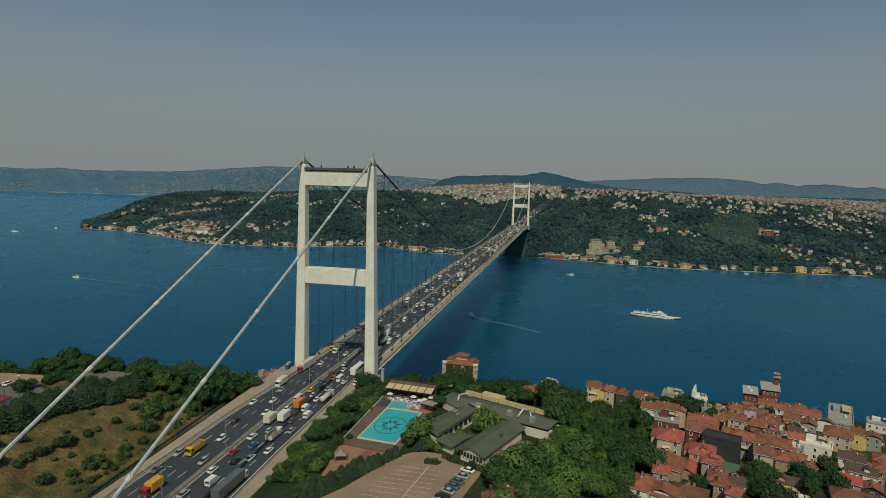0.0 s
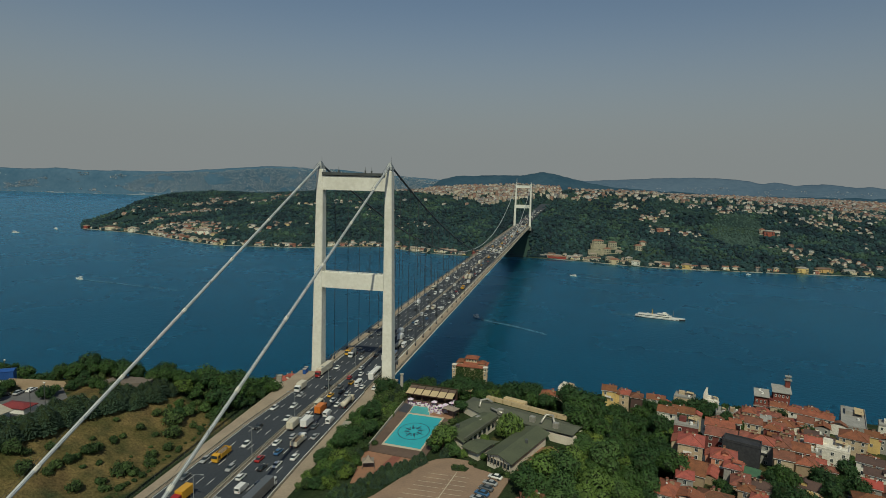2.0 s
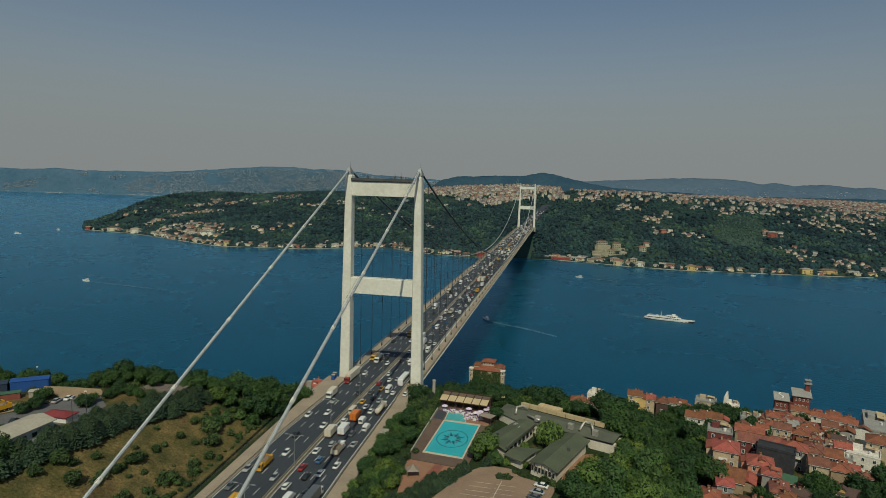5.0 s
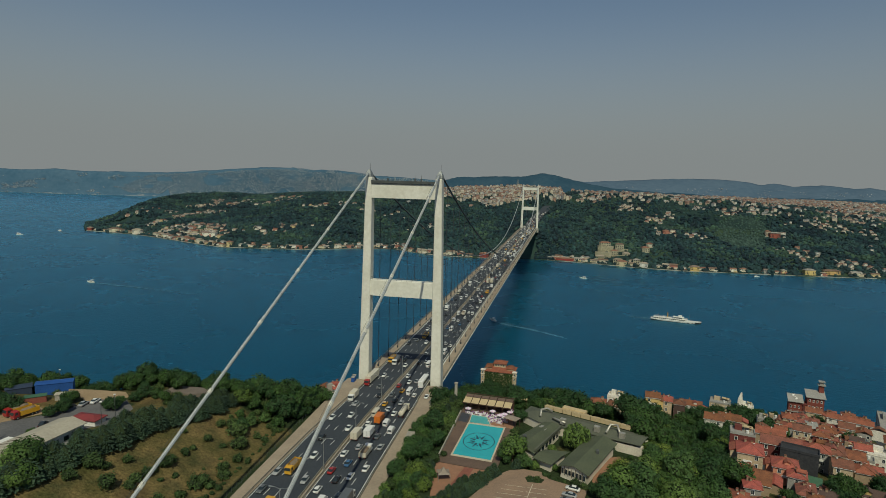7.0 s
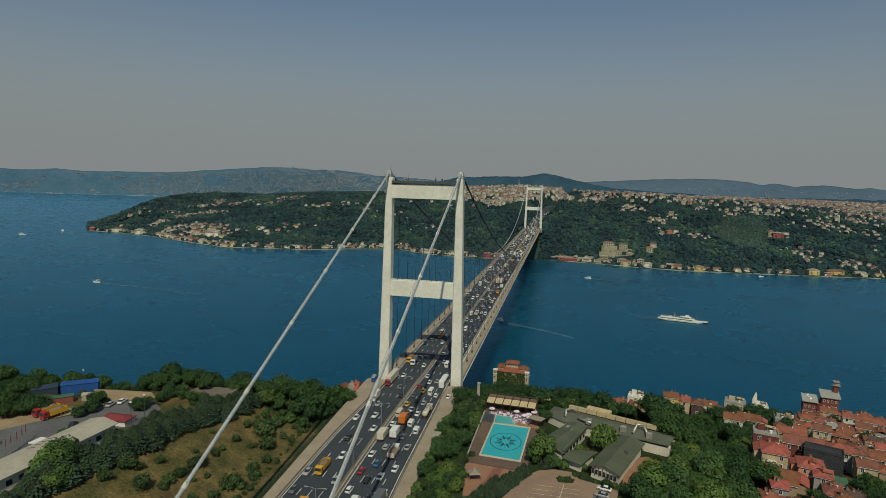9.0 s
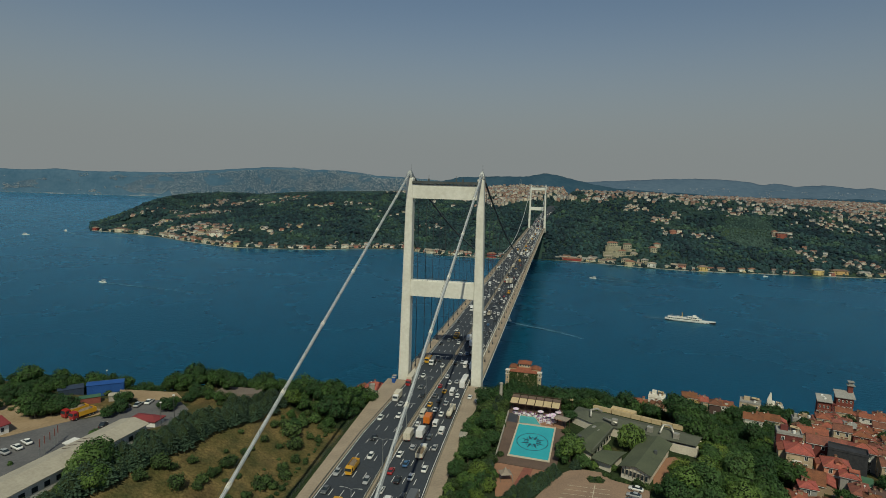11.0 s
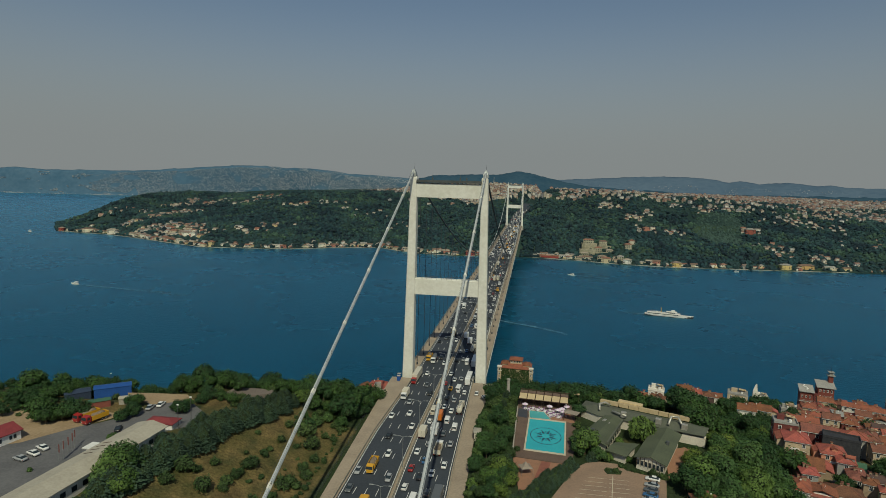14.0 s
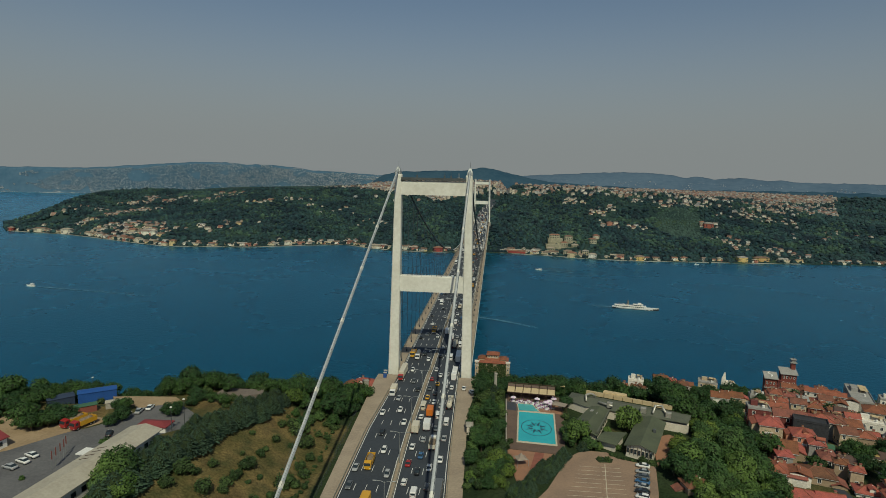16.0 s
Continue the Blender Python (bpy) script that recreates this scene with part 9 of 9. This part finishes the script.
# parked beside the bridge, in the yard and in the car park
for k, x, y, yaw in (("white", 17.6, -20, 0), ("white_h", 21.2, -24, 20)):
    drive(k, x, y, ROAD_Z + 0.06, yaw)
for k, x, y, yaw in (("silver", -99.6, -136.2, 76), ("white", -98.8, -132.8, 72), ("white", -99.1, -129.3, 70), ("silver", -88.4, -95.8, 9), ("white", -86.6, -92.5, 10), ("black", -87.0, -113.4, 25), ("black", -91.5, -99.0, -20)):
    drive(k, x - 0.6, y + 2.8, LZ + 0.08, yaw)
for x, y, yaw in ((-102.8, -107.9, 166), (-98.8, -108.9, 166)):
    drive("tip_r", x - 0.6, y + 2.8, LZ + 0.10, yaw)
for i, (k, x, y) in enumerate((("white", 79.6, -94.6), ("silver", 78.6, -98.6), ("grey", 77.8, -101.8), ("blue", 77.0, -104.8), ("silver", 76.2, -107.8), ("black", 75.5, -110.8), ("white_h", 74.8, -113.8))):
    drive(k, x - 0.6, y + 5.4, 72.13, 72 + vr.uniform(-3, 3))

# ---- boats ----
M["hull_white"] = mat("white_hull", (0.74, 0.73, 0.68), 0.45, 0, (0.6, 0.58, 0.52), 0.3, 2, 0.4, coords="object")
M["hull_black"] = mat("dark_hull_band", (0.03, 0.03, 0.035), 0.5)
M["funnel"] = mat("ochre_funnel", (0.55, 0.33, 0.06), 0.5)
M["deck_wood"] = mat("boat_deck", (0.34, 0.26, 0.17), 0.8, coords="object")
M["foam"] = mat("wake_foam", (0.17, 0.35, 0.47), 0.8, 0, (0.04, 0.13, 0.20), 0.12, 0.8, 0.7)


def hull(g, ln, w, z0, z1, mi=0, flare=1.12):
    rings = []
    for k in range(13):
        u = k / 12
        x = -ln / 2 + ln * u
        a = w / 2 * (min(1.0, 0.72 + u * 2.2) if u < 0.3 else (1.0 if u < 0.6 else max(0.02, 1 - ((u - 0.6) / 0.4) ** 1.8)))
        sheer = 0.9 * max(0, u - 0.55) ** 2 * 6
        rings.append([(x, -a * 0.8, z0), (x, a * 0.8, z0), (x + (0.8 if u > 0.9 else 0), a * flare * 0.93, z1 + sheer), (x + (0.8 if u > 0.9 else 0), -a * flare * 0.93, z1 + sheer)])
    g.loft(rings, mi)


fy = thing("ferry", "white passenger ferry with a long low cabin and slim ochre funnel", "ferry", at=pose(218, 497, 0, 0, 0, -12))
g = Geo()
hull(g, 58, 10, -1.5, 2.2)
h_ = part("hull", g, M["hull_white"], fy)
g = Geo()
hull(g, 58.2, 10.2, -1.5, 1.15, 0, 1.02)
part("waterline_band", g, M["hull_black"], h_)
for nm, x0, x1, a, z0, z1 in (("lower_cabin", -25, 13, 4.2, 2.2, 3.9), ("upper_cabin", -2, 9, 3.3, 4.1, 6.3)):
    g = Geo()
    g.box(x0, -a, z0, x1, a, z1, cut=0.3)
    c = part(nm, g, M["hull_white"], fy)
    for s in (-1, 1):
        for x in np.arange(x0 + 1.5, x1 - 1, 2.4):
            g = Geo()
            g.box(x - 0.95, s * a - 0.05, z0 + 0.5, x + 0.95, s * a + 0.05, z0 + (1.45 if nm == 'lower_cabin' else 1.8))
            part("window", g, M["glass"], c)
g = Geo()
g.box(-26, -4.6, 3.9, 14, 4.6, 4.12, cut=0.1)
part("upper_deck", g, M["hull_white"], fy)
g = Geo()
g.box(-3, -3.7, 6.3, 10, 3.7, 6.5, cut=0.1)
part("awning_deck", g, M["hull_white"], fy)
g = Geo()
g.box(3, -2.2, 6.5, 7.5, 2.2, 8.4, cut=0.3)
wh = part("wheelhouse", g, M["hull_white"], fy)
g = Geo()
g.box(7.4, -2.0, 7.2, 7.6, 2.0, 8.0)
part("window", g, M["glass"], wh)
g = Geo()
g.tube([(-9, 0, 4.0), (-9.3, 0, 11.0)], [0.55, 0.42], 12, 0)
g.tube([(-9.3, 0, 11.0), (-9.35, 0, 11.6)], [0.45, 0.4], 12, 1)
part("funnel", g, [M["funnel"], M["hull_black"]], fy)
for x, h in ((16, 15), (-20, 13)):
    g = Geo()
    g.cyl((x, 0, 5), (x - 0.6, 0, h - 3), 0.14, 0.05)
    part("mast", g, M["deck_wood"], fy)
g = Geo()
for s in (-1, 1):
    g.box(-25.5, s * 4.5 - 0.03, 5.0, 13.5, s * 4.5 + 0.03, 5.1)
    for x in np.arange(-25, 13.6, 2):
        g.cyl((x, s * 4.5, 4.1), (x, s * 4.5, 5.05), 0.04, sides=4)
part("railing", g, M["white"], fy)
for s in (-1, 1):
    for x in (-10, -14):
        g = Geo()
        g.blob((x, s * 3.4, 4.7), (1.6, 0.6, 0.55), 3, 0, 0.1)
        part("lifeboat", g, M["hull_white"], fy)


def motor_boat(label, x, y, yaw, s=1.0):
    t = thing("motor_boat", label, "boat", "small boats", at=pose(x, y, 0, 0, 0, yaw))
    t.scale = (s, s, s)
    g = Geo()
    hull(g, 14, 4.2, -0.6, 1.3)
    part("hull", g, M["hull_white"], t)
    g = Geo()
    g.loft([[(-5, -1.6, 1.2), (-5, 1.6, 1.2), (-5, 1.4, 2.9), (-5, -1.4, 2.9)], [(1.2, -1.6, 1.2), (1.2, 1.6, 1.2), (1.2, 1.4, 2.9), (1.2, -1.4, 2.9)], [(3.4, -1.3, 1.2), (3.4, 1.3, 1.2), (3.2, 1.1, 1.5), (3.2, -1.1, 1.5)]])
    c = part("cabin", g, M["hull_white"], t)
    g = Geo()
    for sd in (-1, 1):
        g.box(-4.4, sd * 1.5 - 0.06, 1.9, 1.0, sd * 1.5 + 0.06, 2.5)
    part("window", g, M["glass"], c)
    g = Geo()
    g.box(-5.4, -1.7, 4.2, -0.6, 1.7, 4.4, cut=0.1)
    for sx in (-5, -1):
        for sd in (-1, 1):
            g.cyl((sx, sd * 1.4, 2.8), (sx, sd * 1.4, 4.3), 0.06, sides=5)
    part("sun_roof", g, M["hull_white"], t)
    g = Geo()
    g.cyl((-0.4, 0, 2.9), (-0.8, 0, 6.6), 0.07, 0.03)
    part("mast", g, M["galv"], t)
    return t


motor_boat("white motor boat trailing a thin wake", -624, 484, 170, 1.0)
motor_boat("white motor boat crossing the strait", 116, 812, 160, 0.9)
motor_boat("white motor boat off the far cape", -1330, 1135, 150, 1.3)
motor_boat("small white boat moored near the shore", 452, 962, 10, 0.7)
motor_boat("white motor boat near the bridge", -4, 430, 130, 0.9)
motor_boat("white boat far up the strait", -1330, 1010, 20, 1.2)


def wake(pts, w0, w1, label):
    """A strip of broken foam on the water behind a boat."""
    g = Geo()
    r = random.Random(len(pts) + int(w1 * 10))
    steps_ = 60
    for i in range(steps_):
        for _ in range(3):
            u = (i + r.random()) / steps_
            k = u * (len(pts) - 1)
            a, b2 = Vector((*pts[int(k)], 0)), Vector((*pts[min(int(k) + 1, len(pts) - 1)], 0))
            p = a.lerp(b2, k - int(k))
            d = (b2 - a).normalized()
            q = Vector((-d.y, d.x, 0))
            w = w0 + (w1 - w0) * u
            c = p + q * r.uniform(-w, w) * 0.5
            ln, wd = r.uniform(2.5, 6.0), r.uniform(0.25, 0.7) * (1.3 - u)
            up = Vector((0, 0, r.uniform(0.05, 0.45)))
            g.face([(c + d * ln * e + q * wd * f + up) for e, f in ((-0.4, -1), (0.5, -0.9), (1, 0), (0.6, 0.8), (-0.3, 1), (-1, 0))])
    tagged(new("wake", g.mesh("wake", M["foam"])), label, "wake", kind="stuff")


wake([(-612, 482), (-560, 475), (-500, 466), (-430, 453)], 2, 7, "thin pale wake behind a motor boat")
wake([(-2, 424), (18, 410), (36, 402), (60, 388), (82, 372)], 2, 6, "curving pale wake near the bridge")
wake([(190, 503), (180, 505), (166, 508)], 3, 6, "pale wake trailing behind the ferry")
wake([(124, 809), (150, 800), (180, 792)], 1.5, 5, "short pale wake behind a motor boat")
wake([(-1322, 1130), (-1290, 1108), (-1240, 1078), (-1190, 1058)], 3, 9, "pale wake off the cape")
